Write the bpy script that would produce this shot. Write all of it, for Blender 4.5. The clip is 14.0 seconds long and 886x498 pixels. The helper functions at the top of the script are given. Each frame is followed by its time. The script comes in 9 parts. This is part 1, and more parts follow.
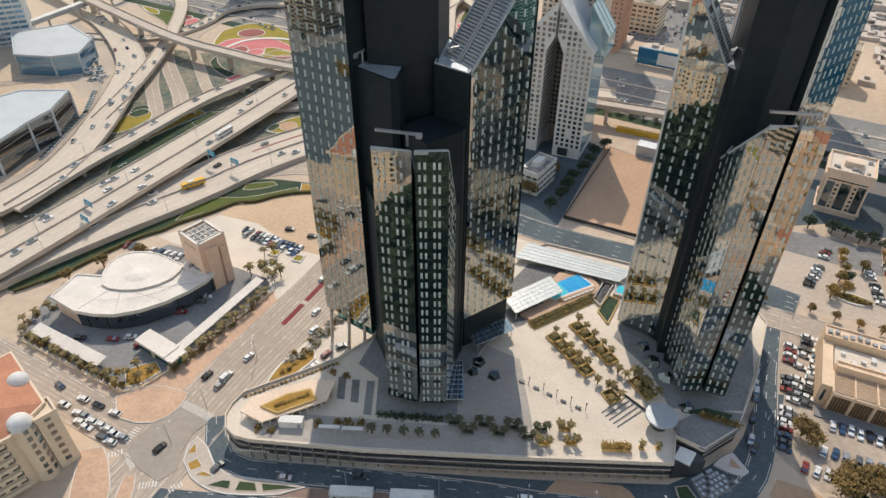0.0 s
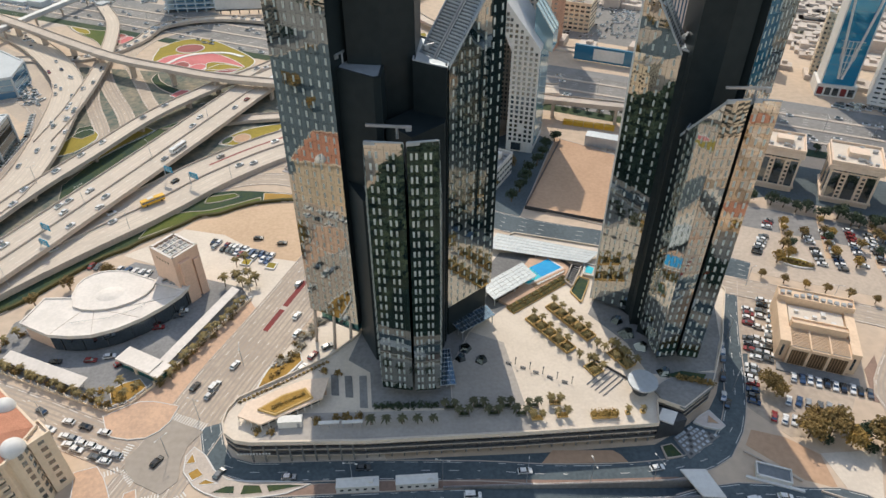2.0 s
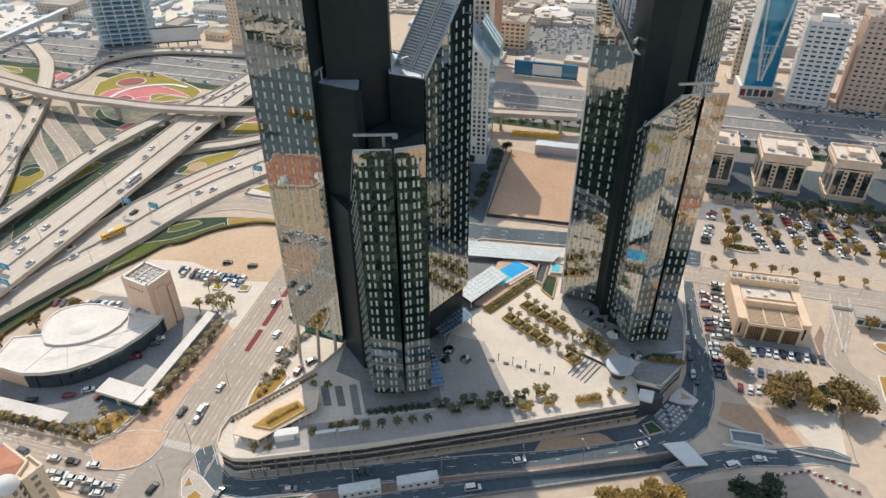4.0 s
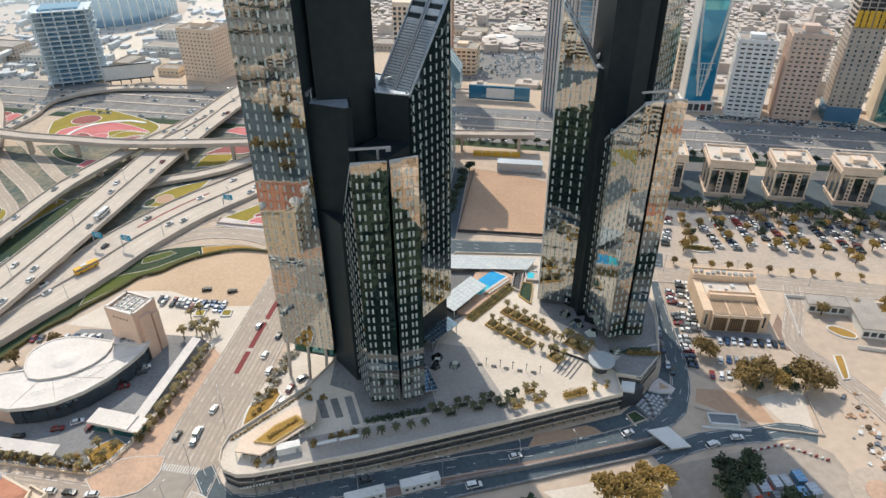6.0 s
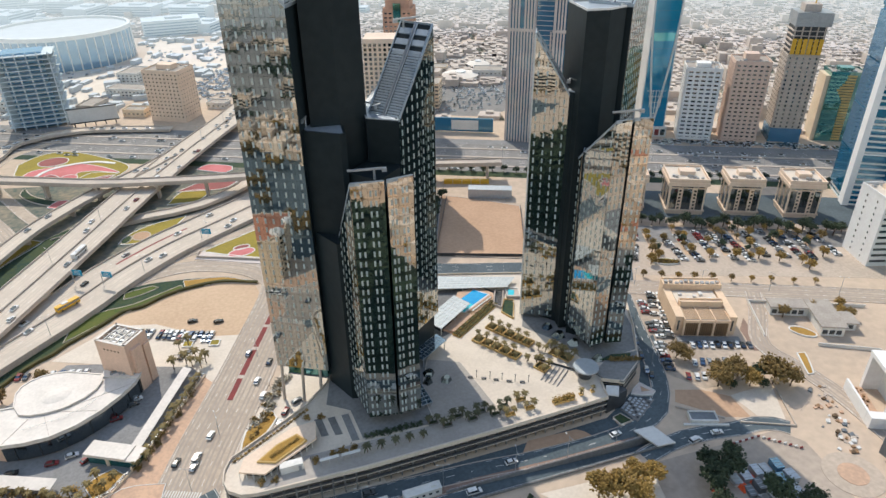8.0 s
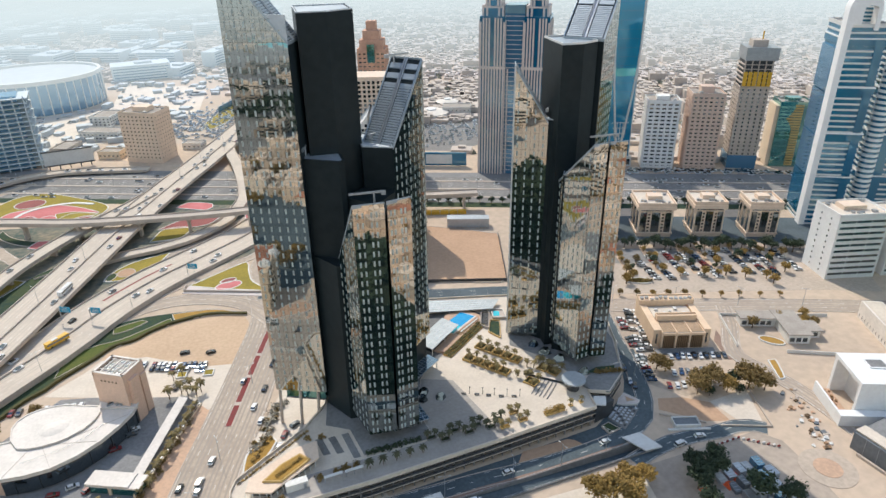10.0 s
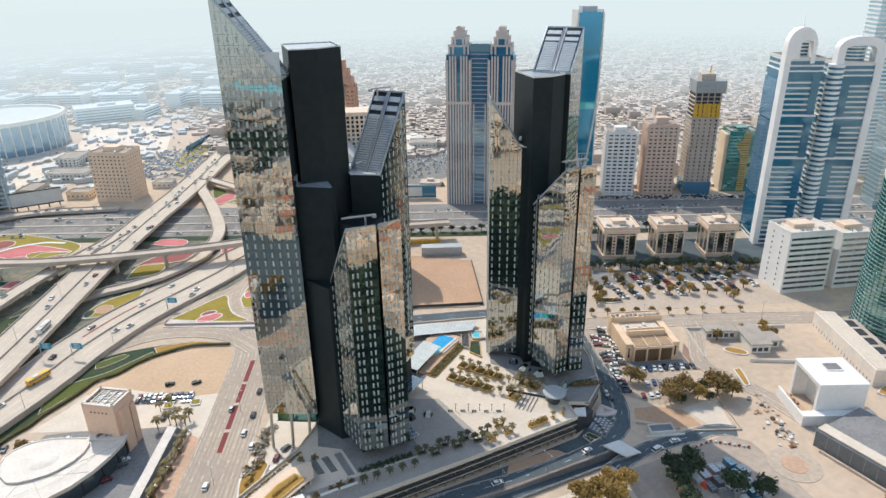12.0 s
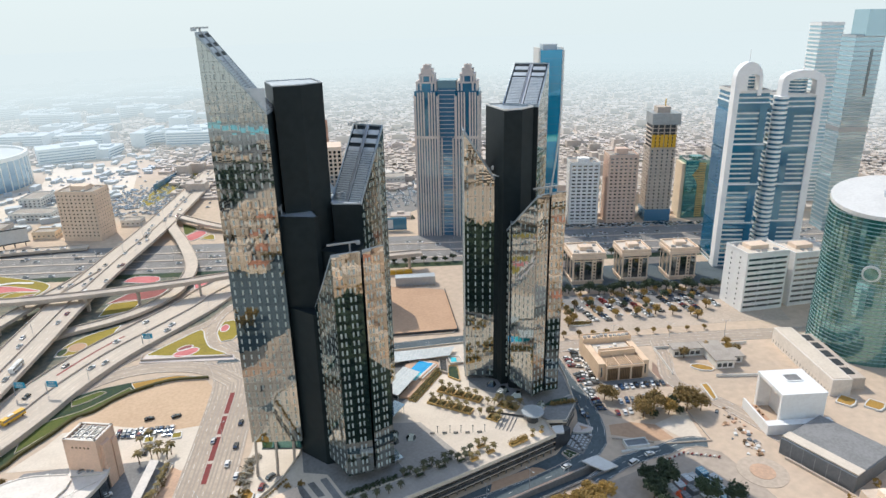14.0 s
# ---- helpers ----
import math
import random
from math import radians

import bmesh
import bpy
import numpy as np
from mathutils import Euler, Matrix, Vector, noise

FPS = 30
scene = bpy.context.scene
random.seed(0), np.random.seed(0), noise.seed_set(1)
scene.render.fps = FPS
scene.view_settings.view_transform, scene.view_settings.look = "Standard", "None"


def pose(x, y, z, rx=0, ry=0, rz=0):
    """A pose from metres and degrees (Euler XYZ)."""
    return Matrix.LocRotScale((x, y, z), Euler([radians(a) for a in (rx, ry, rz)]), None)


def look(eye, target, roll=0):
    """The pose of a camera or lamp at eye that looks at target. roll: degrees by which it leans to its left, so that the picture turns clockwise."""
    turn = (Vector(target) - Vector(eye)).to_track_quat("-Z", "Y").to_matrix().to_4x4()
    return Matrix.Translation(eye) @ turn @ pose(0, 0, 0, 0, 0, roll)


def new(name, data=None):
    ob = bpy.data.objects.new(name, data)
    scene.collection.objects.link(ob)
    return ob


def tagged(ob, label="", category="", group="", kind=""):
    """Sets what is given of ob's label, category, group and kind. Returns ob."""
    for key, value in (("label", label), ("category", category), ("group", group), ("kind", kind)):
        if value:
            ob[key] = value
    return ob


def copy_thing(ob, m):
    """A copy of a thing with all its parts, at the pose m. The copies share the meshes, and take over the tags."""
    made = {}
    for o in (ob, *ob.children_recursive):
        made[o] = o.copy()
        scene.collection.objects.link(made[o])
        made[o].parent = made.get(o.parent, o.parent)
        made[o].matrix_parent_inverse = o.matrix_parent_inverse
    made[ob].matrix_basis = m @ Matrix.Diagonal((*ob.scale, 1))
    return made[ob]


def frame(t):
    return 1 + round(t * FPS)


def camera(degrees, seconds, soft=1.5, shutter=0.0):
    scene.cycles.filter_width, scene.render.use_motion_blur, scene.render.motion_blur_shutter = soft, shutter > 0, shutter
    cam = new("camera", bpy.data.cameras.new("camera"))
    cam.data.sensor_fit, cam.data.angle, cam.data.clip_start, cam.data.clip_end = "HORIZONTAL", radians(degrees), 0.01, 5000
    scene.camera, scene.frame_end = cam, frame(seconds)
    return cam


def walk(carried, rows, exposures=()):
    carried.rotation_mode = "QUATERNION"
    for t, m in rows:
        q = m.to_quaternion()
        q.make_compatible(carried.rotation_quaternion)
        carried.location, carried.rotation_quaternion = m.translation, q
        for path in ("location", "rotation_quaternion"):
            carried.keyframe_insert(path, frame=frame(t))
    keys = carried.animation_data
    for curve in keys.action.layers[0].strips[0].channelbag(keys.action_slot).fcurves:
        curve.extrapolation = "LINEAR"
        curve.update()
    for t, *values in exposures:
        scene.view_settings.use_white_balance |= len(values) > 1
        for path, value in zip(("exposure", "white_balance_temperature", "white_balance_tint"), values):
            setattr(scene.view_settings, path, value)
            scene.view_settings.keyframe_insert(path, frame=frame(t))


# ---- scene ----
cam = camera(67.9, 14.0)
PATH = [
    (0, (-1.944, -0.495, 181.468), (-2.075, 1.078, 180.24), 0.3),
    (0.5, (-5.483, -3.082, 181.484), (-5.568, -1.504, 180.257), 0.2),
    (1, (-9.019, -5.631, 181.496), (-9.058, -4.049, 180.274), 0.2),
    (1.5, (-12.517, -8.083, 181.5), (-12.51, -6.494, 180.286), 0.0),
    (2, (-15.975, -10.478, 181.51), (-15.921, -8.884, 180.303), -0.0),
    (2.5, (-19.49, -12.879, 181.53), (-19.391, -11.279, 180.334), -0.2),
    (3, (-23.074, -15.26, 181.54), (-22.933, -13.654, 180.357), -0.2),
    (3.2, (-24.54, -16.214, 181.535), (-24.379, -14.605, 180.358), -0.2),
    (5.3, (-40.185, -26.423, 181.257), (-39.836, -24.791, 180.154), -0.5),
    (5.5, (-41.698, -27.405, 181.251), (-41.335, -25.772, 180.155), -0.5),
    (6, (-45.513, -29.859, 181.238), (-45.111, -28.22, 180.164), -0.5),
    (6.5, (-49.269, -32.292, 181.219), (-48.831, -30.649, 180.167), -0.5),
    (7, (-52.895, -34.675, 181.189), (-52.42, -33.027, 180.161), -0.5),
    (7.5, (-56.383, -36.991, 181.138), (-55.873, -35.338, 180.135), -0.6),
    (8, (-59.767, -39.273, 181.081), (-59.226, -37.615, 180.101), -0.7),
    (8.2, (-61.14, -40.224, 181.074), (-60.587, -38.563, 180.106), -0.7),
    (10.5, (-77.23, -51.676, 180.93), (-76.541, -50.002, 180.078), -0.9),
    (11, (-80.715, -54.173, 180.953), (-79.994, -52.5, 180.127), -0.9),
    (11.5, (-84.08, -56.52, 180.993), (-83.328, -54.848, 180.192), -1.0),
    (12, (-87.225, -58.698, 181.04), (-86.442, -57.03, 180.265), -1.0),
    (12.5, (-90.073, -60.693, 181.088), (-89.258, -59.027, 180.338), -1.0),
    (13, (-92.634, -62.515, 181.131), (-91.79, -60.853, 180.406), -1.1),
    (13.5, (-94.976, -64.2, 181.152), (-94.104, -62.542, 180.452), -1.1),
    (14, (-97.252, -65.868, 181.167), (-96.354, -64.214, 180.49), -1.2),
]
walk(cam, [(t, look(eye, target, roll)) for t, eye, target, roll in PATH],
     [(0.0, 0.33, 6400, 10.5), (3.0, 0.41, 6260, 9.5), (8.0, 0.46, 6060, 9), (14.0, 0.5, 6000, 9)])

# ---- light ----
SUN_EL, SUN_AZ = radians(48), math.atan2(-0.11, 0.994)
world = bpy.data.worlds.new("sky")
scene.world = world
world.use_nodes = True
wn = world.node_tree.nodes
sky = wn.new("ShaderNodeTexSky")
sky.sky_type = "NISHITA"
sky.sun_disc = False
sky.sun_elevation, sky.sun_rotation = SUN_EL, SUN_AZ
sky.altitude, sky.air_density, sky.dust_density, sky.ozone_density = 0, 1.2, 0.8, 1.0
wn["Background"].inputs["Strength"].default_value = 0.15
world.node_tree.links.new(sky.outputs["Color"], wn["Background"].inputs["Color"])
sun = new("sun", bpy.data.lights.new("sun", "SUN"))
sun.data.energy, sun.data.angle, sun.data.color = 2.6, radians(0.6), (1.0, 0.888, 0.735)
sun.matrix_world = look((-0.11 * math.cos(SUN_EL) * 300, 0.994 * math.cos(SUN_EL) * 300, math.sin(SUN_EL) * 300), (0, 0, 0))

# ---- materials ----
def mat(name, color, color2=None, rough=0.7, metal=0.0, big=0.08, fine=1.5, mix=0.5, bump=0.15, spec=0.5, dist=0.05, each=0.0):
    """Base colour varied at two scales, with a fine relief. big, fine: noise scales per metre."""
    m = bpy.data.materials.new(name)
    m.use_nodes = True
    n, l = m.node_tree.nodes, m.node_tree.links
    p = n["Principled BSDF"]
    p.inputs["Roughness"].default_value, p.inputs["Metallic"].default_value = rough, metal
    p.inputs["Specular IOR Level"].default_value = spec
    co = n.new("ShaderNodeTexCoord")
    a, b = n.new("ShaderNodeTexNoise"), n.new("ShaderNodeTexNoise")
    a.inputs["Scale"].default_value, a.inputs["Detail"].default_value = big, 6
    b.inputs["Scale"].default_value, b.inputs["Detail"].default_value = fine, 4
    for k in (a, b):
        l.new(co.outputs["Object"], k.inputs["Vector"])
    s = n.new("ShaderNodeMath")
    s.operation = "ADD"
    l.new(a.outputs["Fac"], s.inputs[0])
    l.new(b.outputs["Fac"], s.inputs[1])
    r = n.new("ShaderNodeMapRange")
    r.inputs["From Min"].default_value, r.inputs["From Max"].default_value = 1.0 - mix * 0.4, 1.0 + mix * 0.4
    l.new(s.outputs[0], r.inputs["Value"])
    c = n.new("ShaderNodeMix")
    c.data_type = "RGBA"
    c.inputs["A"].default_value = (*color, 1)
    c.inputs["B"].default_value = (*(color2 or [v * 0.75 for v in color]), 1)
    l.new(r.outputs["Result"], c.inputs["Factor"])
    out = c.outputs["Result"]
    if each:
        g, o = n.new("ShaderNodeNewGeometry"), n.new("ShaderNodeObjectInfo")
        q = n.new("ShaderNodeMath")
        q.operation = "ADD"
        l.new(g.outputs["Random Per Island"], q.inputs[0])
        l.new(o.outputs["Random"], q.inputs[1])
        v = n.new("ShaderNodeMapRange")
        v.inputs["From Max"].default_value = 2.0
        v.inputs["To Min"].default_value, v.inputs["To Max"].default_value = 1 - each, 1 + each
        l.new(q.outputs[0], v.inputs["Value"])
        h = n.new("ShaderNodeHueSaturation")
        l.new(v.outputs["Result"], h.inputs["Value"])
        l.new(out, h.inputs["Color"])
        out = h.outputs["Color"]
    l.new(out, p.inputs["Base Color"])
    if bump:
        u = n.new("ShaderNodeBump")
        u.inputs["Strength"].default_value, u.inputs["Distance"].default_value = bump, dist
        l.new(b.outputs["Fac"], u.inputs["Height"])
        l.new(u.outputs["Normal"], p.inputs["Normal"])
    return m


def glass(name, tint, mirror, rough=0.03, dark=(0.012, 0.014, 0.014), wave=0.0, scale=0.25):
    """Coated facade glass: a dark body under a mirror coat of the given share."""
    m = bpy.data.materials.new(name)
    m.use_nodes = True
    n, l = m.node_tree.nodes, m.node_tree.links
    p = n["Principled BSDF"]
    p.inputs["Base Color"].default_value = (*dark, 1)
    p.inputs["Roughness"].default_value = rough + 0.04
    g = n.new("ShaderNodeBsdfGlossy")
    g.inputs["Color"].default_value = (*tint, 1)
    g.inputs["Roughness"].default_value = rough
    x = n.new("ShaderNodeMixShader")
    x.inputs["Fac"].default_value = mirror
    l.new(p.outputs[0], x.inputs[1])
    l.new(g.outputs[0], x.inputs[2])
    l.new(x.outputs[0], n["Material Output"].inputs["Surface"])
    if wave:
        co, t, u = n.new("ShaderNodeTexCoord"), n.new("ShaderNodeTexNoise"), n.new("ShaderNodeBump")
        t.inputs["Scale"].default_value, t.inputs["Detail"].default_value = scale, 2
        u.inputs["Strength"].default_value, u.inputs["Distance"].default_value = 1.0, wave
        l.new(co.outputs["Object"], t.inputs["Vector"])
        l.new(t.outputs["Fac"], u.inputs["Height"])
        l.new(u.outputs["Normal"], g.inputs["Normal"])
    return m


SAND = mat("sand", (0.6, 0.43, 0.285), (0.51, 0.355, 0.23), 0.95, big=0.03, fine=0.6, bump=0.3)
EARTH = mat("dusty_ground", (0.6, 0.465, 0.345), (0.46, 0.36, 0.27), 0.95, big=0.012, fine=0.25, mix=0.7, bump=0.2)
ASPHALT = mat("asphalt", (0.1, 0.126, 0.14), (0.066, 0.086, 0.097), 0.9, big=0.06, fine=0.8, bump=0.1)
ROAD_PALE = mat("sun_bleached_road", (0.49, 0.395, 0.305), (0.375, 0.3, 0.235), 0.9, big=0.05, fine=0.5, bump=0.1)
CONCRETE = mat("concrete", (0.54, 0.455, 0.38), (0.43, 0.365, 0.31), 0.85, big=0.1, fine=1.2)
PAVING = mat("plaza_paving", (0.68, 0.59, 0.485), (0.6, 0.515, 0.42), 0.8, big=0.1, fine=0.9, bump=0.1)
PAVE_GREY = mat("grey_paving", (0.25, 0.245, 0.24), (0.19, 0.185, 0.18), 0.85, big=0.1, fine=0.8, bump=0.1)
PAVE_PINK = mat("pink_block_paving", (0.6, 0.39, 0.26), (0.46, 0.31, 0.215), 0.9, big=0.08, fine=0.8)
WHITE = mat("white_paint", (0.7, 0.68, 0.645), (0.61, 0.59, 0.555), 0.6, big=0.1, fine=0.7, bump=0.05)
ROOF_WHITE = mat("weathered_white_roof", (0.74, 0.67, 0.6), (0.64, 0.58, 0.515), 0.7, big=0.12, fine=0.8, bump=0.05)
BRIGHT_WHITE = mat("fresh_white_render", (0.82, 0.81, 0.79), (0.76, 0.74, 0.72), 0.7, big=0.1, fine=0.7, bump=0.05)
CREAM = mat("cream_render", (0.76, 0.62, 0.46), (0.68, 0.54, 0.39), 0.8, big=0.1, fine=0.9)
PINKSTONE = mat("pink_stone", (0.75, 0.52, 0.385), (0.66, 0.455, 0.335), 0.8, big=0.1, fine=1.1)
TERRACOTTA = mat("terracotta_tiles", (0.5, 0.22, 0.13), (0.38, 0.16, 0.09), 0.8, big=0.2, fine=2.5)
GRAVEL_ROOF = mat("gravel_roof", (0.42, 0.37, 0.32), (0.32, 0.28, 0.24), 0.95, big=0.15, fine=1.5)
METAL = mat("grey_metal", (0.45, 0.46, 0.47), (0.36, 0.37, 0.38), 0.4, 0.7, big=0.2, fine=1.0, bump=0.05)
DARKMETAL = mat("dark_metal", (0.07, 0.075, 0.08), (0.05, 0.05, 0.055), 0.5, 0.3, big=0.2, fine=1.0, bump=0.05)
LOUVRE = mat("louvre_metal", (0.5, 0.53, 0.56), (0.42, 0.45, 0.48), 0.45, 0.5, big=0.1, fine=0.6, bump=0.0)
BLACKCLAD = mat("black_cladding", (0.02, 0.027, 0.029), (0.014, 0.02, 0.022), 0.4, 0.0, big=0.03, fine=0.3, bump=0.02, spec=0.12)
BLIND = mat("window_blind", (0.5, 0.53, 0.5), (0.3, 0.33, 0.31), 0.35, 0.0, big=0.25, fine=0.6, mix=0.8, bump=0.0, each=0.35)
GRASS = mat("lawn", (0.06, 0.095, 0.015), (0.11, 0.12, 0.02), 0.95, big=0.05, fine=0.8, bump=0.4)
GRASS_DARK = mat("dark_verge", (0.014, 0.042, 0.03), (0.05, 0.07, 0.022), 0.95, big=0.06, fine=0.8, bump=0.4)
GRASS_YELLOW = mat("yellow_groundcover", (0.33, 0.25, 0.035), (0.24, 0.19, 0.03), 0.95, big=0.08, fine=1.0, bump=0.4)
FLOWER_PINK = mat("pink_flower_bed", (0.6, 0.2, 0.2), (0.5, 0.15, 0.14), 0.95, big=0.1, fine=1.0, bump=0.4)
FLOWER_RED = mat("dark_red_flower_bed", (0.32, 0.1, 0.09), (0.25, 0.09, 0.08), 0.95, big=0.1, fine=1.0, bump=0.4)
RED_PAINT = mat("red_bus_lane", (0.22, 0.03, 0.028), (0.16, 0.03, 0.028), 0.85, big=0.15, fine=0.8)
STRIPE = mat("grey_pink_stone", (0.66, 0.57, 0.52), (0.56, 0.49, 0.45), 0.8, big=0.1, fine=1.0)
# far concrete with haze put into its colour, paler and bluer
HAZED_BLOCK = mat("pale_blue_grey_concrete", (0.58, 0.63, 0.65), (0.5, 0.56, 0.59), 0.8, big=0.03, fine=0.3, bump=0.0, each=0.15)
LINE = mat("road_marking", (0.75, 0.73, 0.68), (0.6, 0.57, 0.52), 0.8, big=0.3, fine=1.5, bump=0.0)
BARK = mat("bark", (0.16, 0.11, 0.07), (0.1, 0.07, 0.045), 0.95, big=0.6, fine=4)
LEAF = mat("leaf", (0.15, 0.105, 0.033), (0.25, 0.155, 0.045), 0.8, big=0.4, fine=2.0, bump=0.0, each=0.4)
LEAF_OCHRE = mat("dry_leaf", (0.36, 0.22, 0.05), (0.25, 0.16, 0.04), 0.8, big=0.4, fine=2.0, bump=0.0, each=0.35)
FROND = mat("palm_frond", (0.24, 0.17, 0.06), (0.15, 0.12, 0.045), 0.75, big=0.5, fine=2.0, bump=0.0, each=0.3)
WORN_ASPHALT = mat("worn_asphalt", (0.55, 0.445, 0.35), (0.41, 0.335, 0.265), 0.9, big=0.04, fine=0.6, mix=0.7, bump=0.1)
OCHRE = mat("ochre_groundcover", (0.42, 0.24, 0.05), (0.3, 0.18, 0.04), 0.95, big=0.15, fine=1.5, bump=0.4)
# far leaves with distance haze put into their pale colour
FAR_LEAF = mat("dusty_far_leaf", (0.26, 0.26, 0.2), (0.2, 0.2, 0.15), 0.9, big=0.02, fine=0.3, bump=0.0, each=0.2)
SAND_LOT = mat("brown_sand", (0.52, 0.335, 0.215), (0.44, 0.28, 0.175), 0.95, big=0.03, fine=0.6, bump=0.3)
# olive and brown verge; its dark teal is painted ramp shade
VERGE_SHADE = mat("patchy_verge", (0.045, 0.085, 0.078), (0.29, 0.24, 0.17), 0.95, big=0.05, fine=0.3, mix=0.8, bump=0.3)
WEAR = mat("tyre_worn_concrete", (0.57, 0.485, 0.395), (0.48, 0.41, 0.335), 0.85, big=0.02, fine=0.2, mix=0.9, bump=0.0)
ROAD_WEAR = mat("tyre_worn_road", (0.41, 0.345, 0.285), (0.32, 0.27, 0.225), 0.9, big=0.02, fine=0.2, mix=0.9, bump=0.0)
DECK = mat("flyover_concrete", (0.62, 0.525, 0.425), (0.51, 0.43, 0.35), 0.85, big=0.06, fine=0.5, mix=0.6, bump=0.1)
DUSTY_WALL = mat("bluish_white_roof", (0.52, 0.545, 0.555), (0.45, 0.475, 0.485), 0.7, big=0.1, fine=0.8, bump=0.05)
SANDSTONE = mat("orange_sandstone", (0.78, 0.58, 0.4), (0.69, 0.5, 0.34), 0.8, big=0.1, fine=0.9)
GOLD_STONE = mat("golden_planter_stone", (0.6, 0.4, 0.15), (0.48, 0.31, 0.11), 0.8, big=0.2, fine=1.2)
HEDGE = mat("clipped_hedge", (0.05, 0.05, 0.014), (0.09, 0.075, 0.02), 0.9, big=0.3, fine=2.0, bump=0.5)
LEAF_GREEN = mat("deep_green_leaf", (0.022, 0.042, 0.02), (0.045, 0.06, 0.025), 0.8, big=0.4, fine=2.0, bump=0.0, each=0.4)
# fronds with the tower's shade put into their green
FROND_SHADE = mat("green_palm_frond", (0.05, 0.06, 0.03), (0.08, 0.075, 0.035), 0.75, big=0.5, fine=2.0, bump=0.0, each=0.3)
LEAF_PALE = mat("pale_leaf", (0.42, 0.38, 0.3), (0.28, 0.24, 0.18), 0.8, big=0.4, fine=2.0, bump=0.0, each=0.5)
# near-black green: shade put into the unseen park's colour
MIRROR_PARK = mat("park_lawn", (0.014, 0.022, 0.01), (0.028, 0.034, 0.014), 0.95, big=0.04, fine=0.5, bump=0.3)
TURQUOISE_STRIP = mat("turquoise_creek_water", (0.01, 0.6, 0.66), (0.01, 0.54, 0.6), 0.3, big=0.01, fine=0.1, bump=0.05)
BROWN_PAVE = mat("brown_block_paving", (0.3, 0.2, 0.15), (0.23, 0.155, 0.12), 0.9, big=0.1, fine=0.9)
# site dust, darkened by the tower shade put into it
SITE_DUST_SHADE = mat("site_dust", (0.46, 0.375, 0.3), (0.34, 0.28, 0.225), 0.95, big=0.05, fine=0.4, mix=0.8, bump=0.2)
SLATE = mat("slate_cladding", (0.17, 0.185, 0.2), (0.13, 0.145, 0.16), 0.6, big=0.1, fine=0.8, bump=0.05)
# plaza stone with the towers' shade put into its colour
PAVE_SHADE = mat("weathered_plaza_stone", (0.42, 0.38, 0.34), (0.33, 0.3, 0.27), 0.85, big=0.08, fine=0.8, mix=0.7, bump=0.1)
SOIL = mat("planter_soil", (0.14, 0.09, 0.05), (0.09, 0.06, 0.035), 0.95, big=0.3, fine=2.0)
WOOD = mat("timber_deck", (0.33, 0.2, 0.1), (0.26, 0.15, 0.08), 0.7, big=0.3, fine=3.0)
POOL = mat("pool_water", (0.02, 0.3, 0.62), (0.03, 0.36, 0.66), 0.05, big=0.2, fine=0.6, bump=0.1)
TYRE = mat("tyre_rubber", (0.02, 0.02, 0.02), None, 0.9, bump=0.0)
TEAL = glass("teal_glass", (0.4, 0.8, 0.75), 0.3, dark=(0.004, 0.06, 0.055))
SIGN_BLUE = mat("blue_road_sign", (0.02, 0.3, 0.48), (0.02, 0.26, 0.42), 0.5, bump=0.0)
YELLOW = mat("yellow_paint", (0.75, 0.42, 0.03), (0.62, 0.36, 0.03), 0.6, bump=0.0)
ORANGE = mat("orange_sheet", (0.8, 0.12, 0.03), (0.65, 0.1, 0.03), 0.7, bump=0.0)
GLASS_TOWER = glass("mirror_facade_glass", (0.87, 0.88, 0.83), 0.49, 0.012, dark=(0.008, 0.018, 0.019))
GLASS_DARK = glass("dark_window_glass", (0.7, 0.8, 0.85), 0.22, 0.04)
GLASS_BLUE = glass("blue_facade_glass", (0.25, 0.7, 0.95), 0.25, 0.04, dark=(0.003, 0.17, 0.32), wave=0.03)
SLAT = mat("grey_slat_metal", (0.4, 0.44, 0.47), (0.33, 0.37, 0.4), 0.45, 0.4, big=0.1, fine=0.6, bump=0.0)
PODIUM_GREY = mat("podium_grey", (0.2, 0.195, 0.185), (0.14, 0.135, 0.13), 0.8, big=0.1, fine=0.8)
GLASS_NAVY = glass("navy_facade_glass", (0.4, 0.75, 0.9), 0.2, 0.04, dark=(0.006, 0.095, 0.19), wave=0.03)
GLASS_BLUEGREY = glass("blue_grey_facade_glass", (0.5, 0.72, 0.85), 0.3, 0.05, dark=(0.06, 0.17, 0.29), wave=0.008)
GLASS_GREEN = glass("green_facade_glass", (0.55, 0.85, 0.8), 0.34, 0.05, dark=(0.008, 0.12, 0.11), wave=0.02)
# plain pale glazing; on the grey towers its paleness is painted haze
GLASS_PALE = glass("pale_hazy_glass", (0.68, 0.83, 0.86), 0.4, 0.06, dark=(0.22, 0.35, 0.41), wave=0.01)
CARPAINTS = [mat("car_paint_" + k, c, None, 0.25, m, bump=0.0, mix=0.2) for k, c, m in (("white", (0.75, 0.74, 0.72), 0), ("silver", (0.42, 0.42, 0.42), 0.5),
             ("black", (0.02, 0.02, 0.022), 0), ("red", (0.22, 0.03, 0.03), 0), ("grey", (0.14, 0.145, 0.15), 0.3), ("blue", (0.05, 0.09, 0.17), 0.2))]


